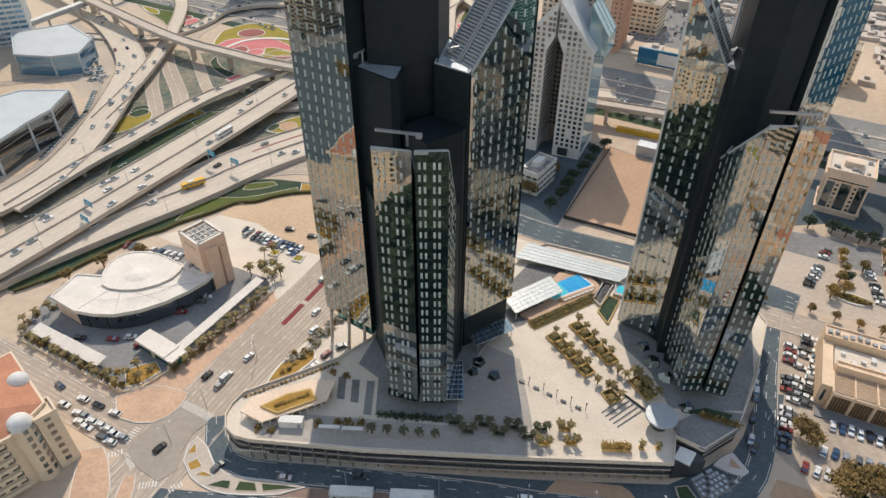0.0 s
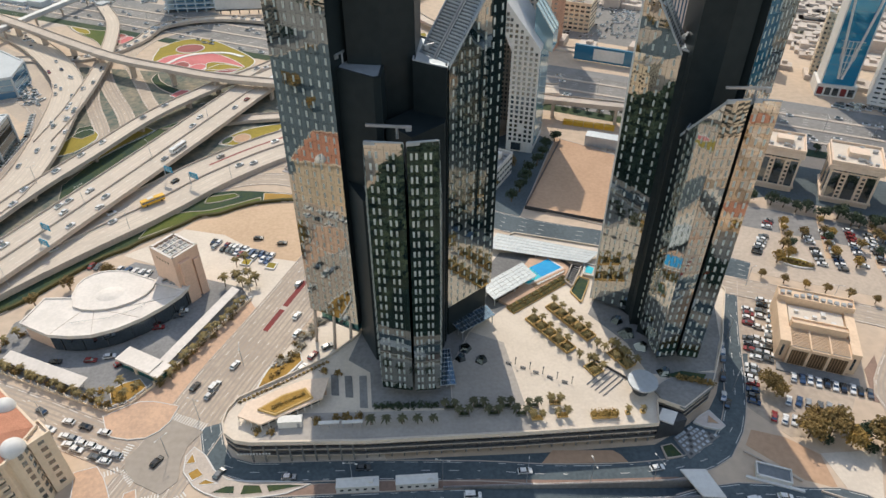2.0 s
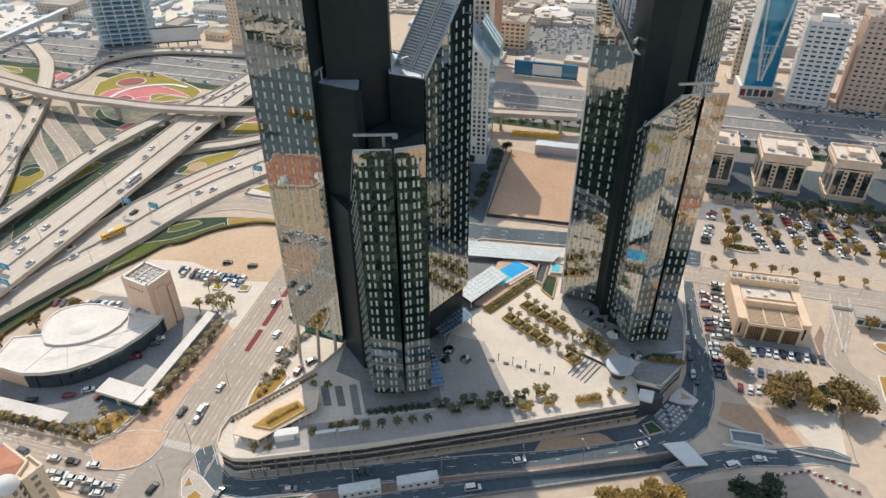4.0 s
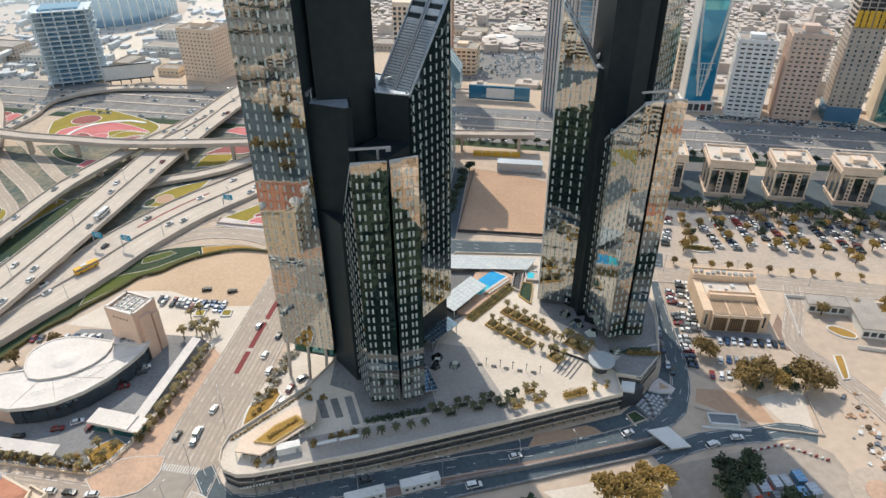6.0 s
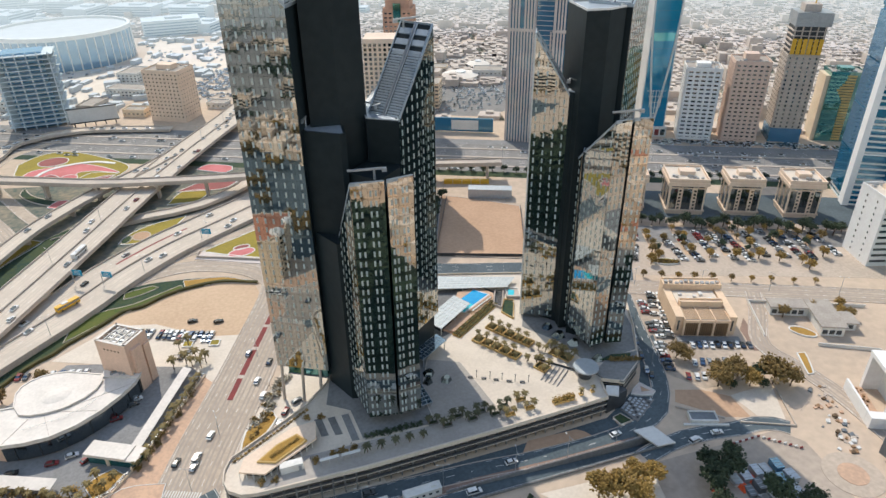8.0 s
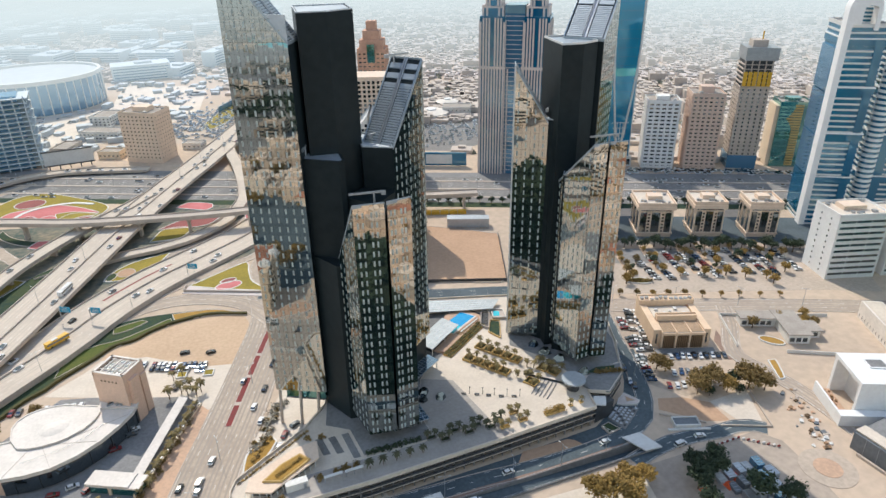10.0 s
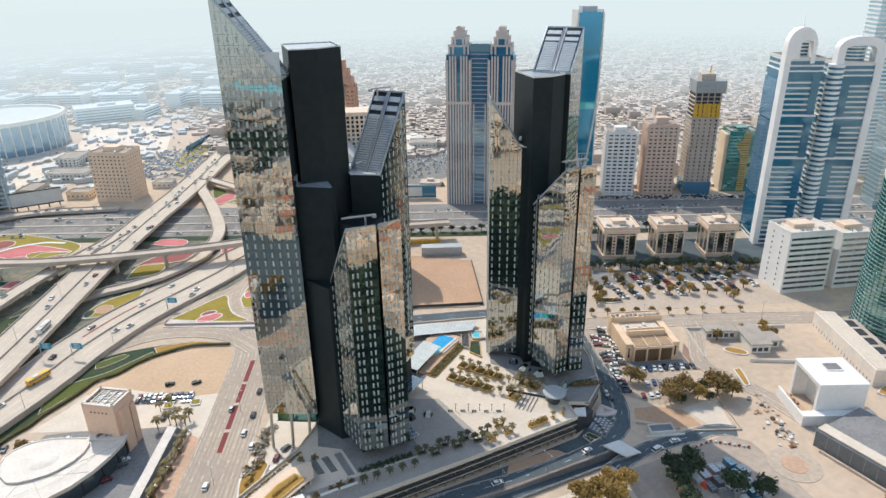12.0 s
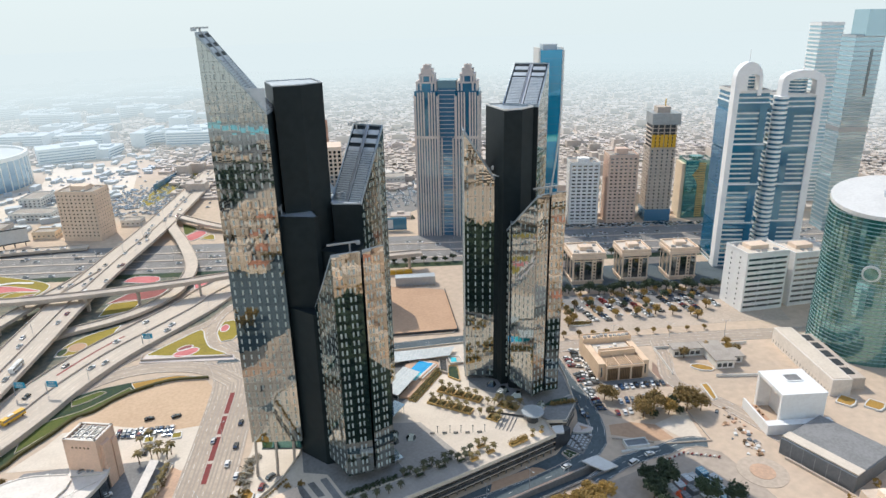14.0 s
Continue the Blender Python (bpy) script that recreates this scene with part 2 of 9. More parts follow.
# ---- mesh helpers ----
class Geo:
    """Vertices and faces gathered for one mesh."""

    def __init__(self):
        self.v, self.f = [], []

    def add(self, verts, faces):
        k = len(self.v)
        self.v += [tuple(p) for p in verts]
        self.f += [tuple(k + i for i in f) for f in faces]
        return self

    def prism(self, poly, z0, z1, cap=True):
        """Upright prism on an anticlockwise outline; z1 a height or one height a corner."""
        n = len(poly)
        tops = z1 if isinstance(z1, (list, tuple)) else [z1] * n
        lows = z0 if isinstance(z0, (list, tuple)) else [z0] * n
        v = [(x, y, z) for (x, y), z in zip(poly, lows)] + [(x, y, z) for (x, y), z in zip(poly, tops)]
        f = [(i, (i + 1) % n, n + (i + 1) % n, n + i) for i in range(n)]
        if cap:
            f += [tuple(range(n, 2 * n)), tuple(reversed(range(n)))]
        return self.add(v, f)

    def box(self, c, s, rz=0.0):
        x, y, z = c
        a, b, h = s[0] / 2, s[1] / 2, s[2] / 2
        ca, sa = math.cos(rz), math.sin(rz)
        v = [(x + ca * i * a - sa * j * b, y + sa * i * a + ca * j * b, z + k * h) for k in (-1, 1) for i, j in ((-1, -1), (1, -1), (1, 1), (-1, 1))]
        return self.add(v, [(3, 2, 1, 0), (4, 5, 6, 7), (0, 1, 5, 4), (1, 2, 6, 5), (2, 3, 7, 6), (3, 0, 4, 7)])

    def tube(self, a, b, r0, r1=None, n=8):
        a, b = Vector(a), Vector(b)
        q = (b - a).to_track_quat("Z", "Y")
        r1 = r0 if r1 is None else r1
        v = [a + q @ Vector((r0 * math.cos(i * math.tau / n), r0 * math.sin(i * math.tau / n), 0)) for i in range(n)]
        v += [b + q @ Vector((r1 * math.cos(i * math.tau / n), r1 * math.sin(i * math.tau / n), 0)) for i in range(n)]
        return self.add(v, [(i, (i + 1) % n, n + (i + 1) % n, n + i) for i in range(n)] + [tuple(reversed(range(n))), tuple(range(n, 2 * n))])

    def wall_box(self, p0, p1, u0, u1, z0, z1, out, deep=0.0):
        """A block on the wall p0 to p1 (outside on its right), from u0 to u1 metres along it, standing out by out metres."""
        d = Vector((p1[0] - p0[0], p1[1] - p0[1]))
        d.normalize()
        n = Vector((d.y, -d.x))
        o = Vector(p0)
        q = [o + d * u0 - n * deep, o + d * u1 - n * deep, o + d * u1 + n * out, o + d * u0 + n * out]
        return self.prism([(q[3].x, q[3].y), (q[2].x, q[2].y), (q[1].x, q[1].y), (q[0].x, q[0].y)], z0, z1)


def part(name, geo, material, parent=None, label="", kind="", smooth=False):
    me = bpy.data.meshes.new(name)
    me.from_pydata(geo.v, [], geo.f)
    me.materials.append(material)
    if smooth:
        me.shade_smooth()
    me.update()
    ob = new(name, me)
    ob.parent = parent
    return tagged(ob, label, kind=kind)


def thing(name, label, category, at=(0, 0, 0), group="", kind=""):
    ob = new(name)
    ob.location = at
    ob.empty_display_size = 0.5
    return tagged(ob, label, category, group, kind)


def setting(name, geo, material, label, category):
    return tagged(part(name, geo, material), label, category, kind="structure")


def frame_at(x, y, deg):
    """From a plan of its own to the world: a function of (u, v)."""
    c, s = math.cos(radians(deg)), math.sin(radians(deg))
    return lambda u, v: (x + c * u - s * v, y + s * u + c * v)


def rect(P, u0, v0, u1, v1):
    return [P(u0, v0), P(u1, v0), P(u1, v1), P(u0, v1)]


def spline(pts, step=6.0):
    """A smooth line through plan points (x, y[, z])."""
    pts = [Vector((*p, 0)[:3]) for p in pts]
    if len(pts) == 2:
        n = max(1, int((pts[1] - pts[0]).length / step))
        return [pts[0].lerp(pts[1], i / n) for i in range(n + 1)]
    ext = [pts[0] * 2 - pts[1], *pts, pts[-1] * 2 - pts[-2]]
    out = []
    for a, b, c, d in zip(ext, ext[1:], ext[2:], ext[3:]):
        n = max(1, int((c - b).length / step))
        for i in range(n):
            t = i / n
            out.append(0.5 * (2 * b + (c - a) * t + (2 * a - 5 * b + 4 * c - d) * t * t + (3 * b - a - 3 * c + d) * t ** 3))
    return out + [pts[-1]]


def sides(line, off):
    """The line moved off metres to its right."""
    out = []
    for i, p in enumerate(line):
        d = line[min(i + 1, len(line) - 1)] - line[max(i - 1, 0)]
        n = Vector((d.y, -d.x, 0)).normalized()
        out.append(p + n * off)
    return out


def ribbon(geo, line, o0, o1, z0, z1):
    """A band along a line between two offsets, from z0 to z1 over the line's own height."""
    a, b = sides(line, o0), sides(line, o1)
    k = len(line)
    up0, up1 = Vector((0, 0, z0)), Vector((0, 0, z1))
    v = [p + up1 for p in a] + [p + up1 for p in b] + [p + up0 for p in a] + [p + up0 for p in b]
    f = []
    for i in range(k - 1):
        f += [(i, k + i, k + i + 1, i + 1), (2 * k + i, i, i + 1, 2 * k + i + 1), (k + i, 3 * k + i, 3 * k + i + 1, k + i + 1), (3 * k + i, 2 * k + i, 2 * k + i + 1, 3 * k + i + 1)]
    f += [(0, 2 * k, 3 * k, k), (k - 1, 2 * k - 1, 4 * k - 1, 3 * k - 1)]
    return geo.add(v, f)


def dashes(geo, line, off, z, on=3.0, gap=6.0, w=0.18):
    """Broken lane line along a line; gap 0 makes it whole."""
    ln = sides(line, off)
    run, nxt = 0.0, 0.0
    for a, b in zip(ln, ln[1:]):
        L = (b - a).length
        while nxt < run + L:
            p = a.lerp(b, (nxt - run) / L)
            q = a.lerp(b, min(1.0, (nxt + on - run) / L))
            d = (b - a).normalized()
            n = Vector((d.y, -d.x, 0)) * w / 2
            up = Vector((0, 0, z))
            geo.add([p - n + up, p + n + up, q + n + up, q - n + up], [(0, 1, 2, 3)])
            nxt += on + gap if gap else on
        run += L


# ---- ground and roads ----
g = Geo()
HX0, HX1, HY0, HY1 = -4.0, 69.0, 100.9, 106.4          # the cutting of the underpass
XS, YS = [-4600, -1200, -300, HX0, HX1, 300, 1200, 4600], [-4600, -1200, -200, HY0, HY1, 300, 1200, 4600]
for i in range(7):
    for j in range(7):
        if (i, j) != (3, 3):
            g.add([(XS[i], YS[j], 0), (XS[i + 1], YS[j], 0), (XS[i + 1], YS[j + 1], 0), (XS[i], YS[j + 1], 0)], [(0, 1, 2, 3)])
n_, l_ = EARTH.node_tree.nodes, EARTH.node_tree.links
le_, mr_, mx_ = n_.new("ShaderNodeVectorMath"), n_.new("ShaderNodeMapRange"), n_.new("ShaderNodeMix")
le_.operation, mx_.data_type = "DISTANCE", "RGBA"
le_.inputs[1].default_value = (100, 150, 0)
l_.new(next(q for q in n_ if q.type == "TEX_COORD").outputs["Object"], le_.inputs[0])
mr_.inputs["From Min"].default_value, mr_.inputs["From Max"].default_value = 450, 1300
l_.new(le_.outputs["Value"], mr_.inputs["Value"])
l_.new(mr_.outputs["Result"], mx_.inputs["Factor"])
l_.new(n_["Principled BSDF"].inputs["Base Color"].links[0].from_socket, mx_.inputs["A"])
mx_.inputs["B"].default_value = (0.54, 0.46, 0.385, 1)          # distance haze put into the colour: the sand greys far out
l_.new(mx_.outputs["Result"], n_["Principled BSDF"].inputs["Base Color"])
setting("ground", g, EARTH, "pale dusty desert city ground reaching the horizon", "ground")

g = Geo()
g.add([(HX0, HY0, -0.02), (HX0, HY1, -0.02), (HX1 + 6, HY1, -3.4), (HX1 + 6, HY0, -3.4)], [(3, 2, 1, 0)])
setting("underpass_road", g, ASPHALT, "dark asphalt ramp sinking into the underpass", "road")
w = thing("underpass_wall", "grey concrete retaining walls of the underpass cutting", "retaining wall", (HX0, HY0, 0), kind="structure")


def put(ob):
    ob.parent = w
    ob.matrix_parent_inverse = Matrix.Translation(w.location).inverted()
    return ob


for y in (HY0 - 0.3, HY1):
    put(part("parapet", Geo().prism([(HX0 - 8, y), (HX1, y), (HX1, y + 0.3), (HX0 - 8, y + 0.3)], -4.0, 1.0), PAVE_GREY))
    rail_ = put(part("railing", Geo().prism([(HX0 - 8, y + 0.1), (HX1, y + 0.1), (HX1, y + 0.2), (HX0 - 8, y + 0.2)], 1.5, 1.6), METAL))
    for k in range(27):
        part("rail_post", Geo().box((HX0 - 7 + k * 3, y + 0.15, 1.25), (0.12, 0.12, 0.6)), METAL, rail_)
put(part("portal_slab", Geo().prism([(66.5, 100.2), (73.5, 99.6), (70.5, 109.6), (62.5, 109.8)], 1.4, 2.0), WHITE, None, "white concrete slab over the underpass mouth"))
put(part("portal_wall", Geo().prism([(69.1, 100.7), (69.8, 100.7), (69.8, 106.7), (69.1, 106.7)], -1.2, 1.4), CONCRETE))


LAYER = iter(range(1000))


def road(name, pts, half, material, label, z=0.05, lanes=2, kerb=True, step=6.0):
    z = 0.1 + 0.005 * next(LAYER)
    line = spline(pts, step)
    ob = setting(name, ribbon(Geo(), line, -half, half, z - 0.04, z), material, label, "road")
    if kerb:
        for s in (-1, 1):
            k = ribbon(Geo(), line, s * half - (0.3 if s < 0 else 0), s * half + (0.3 if s > 0 else 0), 0.0, z + 0.13)
            part("kerb", k, CONCRETE, ob)
    g = Geo()
    for i in range(1, lanes):
        dashes(g, line, -half + 2 * half * i / lanes, z + 0.008)
    for s in (-1, 1):
        dashes(g, line, s * (half - 0.5), z + 0.008, 6, 0)
    part("lane_lines", g, LINE, ob, "worn white lane lines", "stuff")
    if material is ROAD_PALE and lanes > 1:
        g = Geo()
        for i in range(lanes):
            o = -half + 2 * half * (i + 0.5) / lanes
            for e in (-0.8, 0.8):
                ribbon(g, line, o + e - 0.36, o + e + 0.36, z - 0.01, z + 0.004)
        part("tyre_wear", g, ROAD_WEAR, ob, "darker tyre-worn wheel tracks", "stuff")
    return ob


road("road_avenue", [(-106, 104), (-97, 130), (-88, 155), (-77, 181), (-60.5, 223), (-50, 252), (-47, 275), (-52, 300)], 11.5, ROAD_PALE, "pale six-lane avenue beside the towers", 0.05, 6)
road("road_street", [(-89.5, 133), (-86.4, 124), (-81.6, 117.4), (-73, 114.5), (-64, 114.2), (-40, 114.1), (0, 112.6), (20, 110.8), (42, 110.2), (55, 110.7), (67, 112.4), (79, 117.6), (86, 126.4), (92, 139), (97, 154), (102, 170), (109, 190), (114, 203)], 3.5, ASPHALT, "dark asphalt street along the podium", 0.07, 2)
road("road_lower", [(-112, 103), (-80, 102.6), (-40, 103.2), (-20, 103.6), (-4.2, 103.7)], 2.7, ASPHALT, "dark asphalt street running down to the underpass", 0.07, 2)
road("road_site", [(60, 98.6), (70, 101), (80, 102), (90, 101.2), (100, 99.6), (110, 99.2), (116, 97), (120, 93.4)], 3.5, ASPHALT, "dark asphalt street ending at the dusty ground", 0.07, 2)
road("road_west", [(-100, 118), (-125, 128), (-150, 139), (-190, 156), (-260, 186), (-420, 250)], 7.0, ROAD_PALE, "pale street along the compound wall", 0.04, 4)
road("road_south", [(-104, 112), (-112, 90), (-124, 60), (-145, 10), (-190, -90)], 8.5, ROAD_PALE, "pale avenue running on past the crossing", 0.035, 4)
# unseen park added to darken what the shards mirror
setting("park_south", Geo().prism([(-100, 96), (-30, 96.5), (14, 95.6), (24, 78), (36, 56), (30, -20), (16, -64), (-92, -66), (-96, 30)], 0, 0.012), MIRROR_PARK, "unseen added park with shade put into its near-black green", "lawn")
setting("sand_south", Geo().prism([(30, -18), (40, 40), (58, 56), (120, 20), (165, -10), (170, -150), (-95, -150), (-92, -67), (16, -65)], 0, 0.014), SAND, "sandy villa plots beyond the park", "ground")
# unseen strip added so the shard mirrors a turquoise band
setting("creek", Geo().prism([(-900, -556), (-560, -520), (-562, -486), (-902, -522)], 0, 0.3), TURQUOISE_STRIP, "unseen turquoise strip mirrored in the tower's glass", "water")
road("road_car_park", [(88, 213), (105, 203), (135, 191), (175, 174), (211, 158), (262, 134), (330, 103)], 6.0, ROAD_PALE, "pale street along the car park", 0.05, 3)
road("road_behind", [(-52, 285), (-20, 272), (28, 247), (75, 231), (108, 217), (125, 208)], 7.0, ASPHALT, "dark asphalt road behind the towers", 0.055, 4)
road("road_right", [(150, 60), (152, 95), (150, 118), (146, 138), (163, 160), (172, 174)], 4.0, ROAD_PALE, "pale dusty lane beside the low building", 0.045, 2)

# main highway, wide, with medians
HWY = [(-700, 770), (-170, 522), (100, 395), (340, 283), (560, 180), (1200, -120)]
hl = spline(HWY, 25)
HIGHWAY = mat("highway_asphalt", (0.26, 0.245, 0.23), (0.185, 0.175, 0.165), 0.9, big=0.03, fine=0.4, bump=0.1)
hw = setting("highway", ribbon(Geo(), hl, -27, 27, 0.0, 0.09), HIGHWAY, "very wide grey asphalt highway with medians", "road")
for o in (-17.0, 0.0, 17.0):
    part("median", ribbon(Geo(), hl, o - 1.2, o + 1.2, 0.0, 0.5), CONCRETE, hw)
g = Geo()
for o in (-23.5, -20.3, -13.2, -9.6, -6.0, 6.0, 9.6, 13.2, 20.3, 23.5):
    dashes(g, hl, o, 0.1, 4, 8, 0.25)
part("lane_lines", g, LINE, hw, "worn white lane lines", "stuff")
setting("verge_highway", ribbon(Geo(), hl, 27, 36, 0.0, 0.07), GRASS_DARK, "dark green planted verge of the highway", "verge")
setting("verge_highway_far", ribbon(Geo(), hl, -38, -27, 0.0, 0.07), PAVE_GREY, "grey paved frontage of the highway", "pavement")

# flyovers of the interchange
def flyover(name, pts, half, label, lanes=4, pier=36.0, thick=1.3, material=DECK, piers=True):
    line = spline(pts, 9)
    t = thing(name, label, "flyover", tuple(line[0][:2]) + (0,), kind="structure")
    deck = part("deck", ribbon(Geo(), line, -half, half, -thick, 0), material)
    deck.parent = t
    deck.matrix_parent_inverse = Matrix.Translation(t.location).inverted()
    kids = []
    for s in (-1, 1):
        kids.append(part("parapet", ribbon(Geo(), line, s * half - 0.15, s * half + 0.15, -thick * 0.6, 0.95), CONCRETE))
    g = Geo()
    for i in range(1, lanes):
        if lanes >= 5 and i == lanes // 2:
            continue
        dashes(g, line, -half + 2 * half * i / lanes, 0.01, 3, 7, 0.2)
    kids.append(part("lane_lines", g, LINE, None, "worn white lane lines", "stuff"))
    g = Geo()
    for i in range(lanes):
        o = -half + 2 * half * (i + 0.5) / lanes
        for e in (-0.85, 0.85):
            ribbon(g, line, o + e - 0.38, o + e + 0.38, 0.0, 0.006)
    if lanes > 1:
        kids.append(part("tyre_wear", g, WEAR, None, "darker tyre-worn wheel tracks", "stuff"))
    if lanes >= 5:
        kids.append(part("median_barrier", ribbon(Geo(), line, -0.4, 0.4, 0.0, 0.9), CONCRETE))
    run = 0.0
    for a, b in zip(line, line[1:]):
        run += (b - a).length
        if piers and run > pier and b.z > 3.5:
            run = 0.0
            d = (b - a).normalized()
            g = Geo().box((b.x, b.y, (b.z - thick) / 2), (1.6, min(half * 0.9, 6), b.z - thick), math.atan2(d.y, d.x))
            g.box((b.x, b.y, b.z - thick - 0.6), (1.8, half * 1.5, 1.2), math.atan2(d.y, d.x))
            kids.append(part("pier", g, CONCRETE))
    for k in kids:
        k.parent = t
        k.matrix_parent_inverse = Matrix.Translation(t.location).inverted()
    return line


FLY_A = flyover("flyover", [(-240, 140, 5), (-208, 200, 6.5), (-180, 262, 7), (-154, 325, 7), (-124, 400, 7), (-92, 470, 7), (-48, 560, 7), (35, 760, 4), (80, 880, 1)], 12.5, "wide pale concrete flyover with a median", 6)
FLY_B = flyover("flyover", [(-244, 150, 3), (-207, 203, 3.2), (-180, 236, 3), (-157, 262, 2.6), (-146, 276, 2.4), (-132, 295, 2.2), (-107, 321, 1.8), (-77, 344, 1.4), (-53, 363, 1.0), (-26, 388, 0.7), (16, 402, 0.3), (75, 396, 0.25)], 15.6, "wide pale carriageway curving under the interchange", 6, thick=2.2)
rs_ = sides(FLY_B, -7.6)
rs_ = [p for p in rs_ if -134 < p.x < -92]
setting("bus_lane_line", ribbon(Geo(), rs_, -0.7, 0.7, 0.0, 0.03), FLOWER_RED, "faded red lane strip on the wide carriageway", "road marking")
FLY_C = flyover("flyover", [(-300, 175, 4), (-247, 224, 5), (-228, 258, 5), (-224.5, 295, 5), (-233, 350, 5), (-249, 408, 4), (-274, 450, 3), (-310, 494, 2), (-348, 530, 1), (-430, 610, 0.5)], 9.5, "pale concrete flyover sweeping past the office block", 4)
FLY_D = flyover("flyover", [(-226, 238, 5.15), (-214, 277, 5.35), (-198, 316, 5.7), (-180, 360, 6.1), (-154, 399, 6.6), (-128, 428, 7.0), (-108, 455, 7.15)], 5.2, "narrow pale ramp joining the wide flyover", 2)
FLY_H = flyover("flyover", [(-231, 330, 5.12), (-232, 370, 5.2), (-238, 425, 5.3), (-247, 470, 5), (-268, 540, 3), (-300, 600, 1)], 4.8, "narrow pale ramp beneath the railway viaduct", 2)
flyover("flyover", [(-170, 348, 0.3), (-142, 360, 1), (-121, 363.5, 2), (-105, 364.5, 2.4), (-88.5, 369, 2.7), (-74, 378, 2.8), (-62, 389, 2.9), (-57, 396, 2.95)], 4.5, "narrow pale ramp under the railway viaduct", 2)
flyover("flyover", [(-58, 395, 3), (-43, 430, 5), (-40, 490, 6), (-42, 545, 7), (-36, 578, 7)], 4.5, "pale S-shaped slip ramp", 1)
flyover("flyover", [(-36, 577, 6.9), (-22, 552, 6.0), (-6, 526, 5.0), (18, 506, 3.5), (60, 492, 1.2), (110, 470, 0.3)], 4.2, "pale slip ramp bending away to the highway", 1)
FLY_G = flyover("flyover", [(-330, 470, 0.4), (-262, 470, 1), (-236, 500, 2), (-225, 535, 3), (-180, 552, 3), (-110, 535, 2)], 5, "pale loop ramp round the flower garden", 2)
flyover("railway_viaduct", [(-420, 580, 12), (-333, 518, 12), (-237, 447, 12), (-184, 420, 12), (-140, 402, 12), (-63, 385, 12), (20, 375, 12), (110, 350, 12)], 4.2, "slender grey elevated railway viaduct", 1, 30, 1.8, CONCRETE)

FOOT = spline([(-376, 410), (-355, 470), (-331, 544), (-303, 631), (-270, 735)], 14)
fb = thing("footbridge", "long pale enclosed footbridge on slim piers", "footbridge", (FOOT[0].x, FOOT[0].y, 0), kind="structure")
for nm, o0, o1, z0, z1, m_, lb_ in (("floor", -2.2, 2.2, 7.4, 8.0, CONCRETE, ""), ("glazing", -2.0, 2.0, 8.0, 10.4, LOUVRE, "pale grey glazed sides"), ("roof", -2.4, 2.4, 10.4, 11.0, WHITE, "white curved roof")):
    ob = part(nm, ribbon(Geo(), FOOT, o0, o1, z0, z1), m_, fb, lb_)
    ob.matrix_parent_inverse = Matrix.Translation(fb.location).inverted()
for p in FOOT[1::2]:
    ob = part("pier", Geo().box((p.x, p.y, 3.7), (1.2, 1.2, 7.4)), CONCRETE, fb)
    ob.matrix_parent_inverse = Matrix.Translation(fb.location).inverted()

# patchy ground and small roads between the ramps
setting("verge_interchange", Geo().prism([(-232, 236), (-215, 215), (-196, 206), (-168, 252), (-120, 306), (-60, 333), (-20, 350), (-20, 392), (-60, 440), (-108, 470), (-150, 430), (-205, 445), (-262, 455), (-246, 410), (-230, 350), (-224, 300)], 0, 0.02), VERGE_SHADE, "patchy green and brown verge with ramp shade in its darks", "verge")
setting("verge_office", Geo().prism([(-256, 246), (-236, 240), (-233, 262), (-233, 290), (-240, 335), (-250, 372), (-254, 345), (-247, 310)], 0, 0.022), SAND, "bare brown earth beside the slip road", "ground")
setting("yard_interchange", Geo().prism([(-262, 366), (-250, 380), (-262, 425), (-290, 462), (-345, 505), (-380, 500), (-330, 440), (-290, 395)], 0, 0.024), WORN_ASPHALT, "worn asphalt yard with parked cars", "car park")
road("road_ramp", [(-200, 330), (-208, 353), (-226, 387), (-237, 414), (-250, 455)], 4.2, ROAD_PALE, "pale ramp road below the viaduct", lanes=2)
road("road_ramp", [(-190, 350), (-203, 377), (-220, 405), (-234, 430), (-252, 470)], 4.8, ROAD_PALE, "pale ramp road below the viaduct", lanes=2)
road("road_ramp", [(-178, 372), (-191, 391), (-205, 417), (-218, 441), (-232, 470), (-226, 510), (-196, 540)], 3.6, ROAD_PALE, "narrow pale loop road round the garden", lanes=1)
road("road_exit", [(-146, 268), (-133, 282), (-120, 289.5), (-106, 293.6), (-92, 293.4), (-77, 288), (-65, 280), (-57, 270), (-50, 254)], 5.4, ROAD_PALE, "pale exit road beside the embankment", lanes=2)
road("road_office", [(-262, 236), (-246, 270), (-241, 297), (-246, 347), (-255, 374), (-277, 398), (-300, 392), (-330, 380)], 3.4, ROAD_PALE, "pale service road round the office block", lanes=2)
setting("embankment_apron", Geo().prism([(-92.5, 301.6), (-60, 285), (-45, 278), (-44, 284), (-58, 290.6), (-76, 300), (-88, 308.6)], 0, 0.4), STRIPE, "sloping grey concrete apron below the flower island", "pavement")
road("road_side", [(-104, 305), (-87, 314), (-71, 323.4), (-51, 332.6), (-40, 342), (-28, 354)], 3.0, ROAD_PALE, "narrow pale side road beside the wide carriageway", lanes=1)
road("road_loop", [(-36, 346), (-43, 336), (-50.5, 318), (-51, 300), (-44, 286), (-40, 276)], 2.6, ROAD_PALE, "narrow pale loop road round the rounded bed", lanes=1)
road("road_ramp", [(-100, 353), (-84, 363), (-66, 378), (-46, 396), (-28, 412)], 3.6, ROAD_PALE, "pale slip road between the ramp and the carriageway", lanes=2)
rw_ = thing("retaining_wall", "grey concrete retaining wall below the flower island", "wall", (-80, 296, 0), kind="structure")
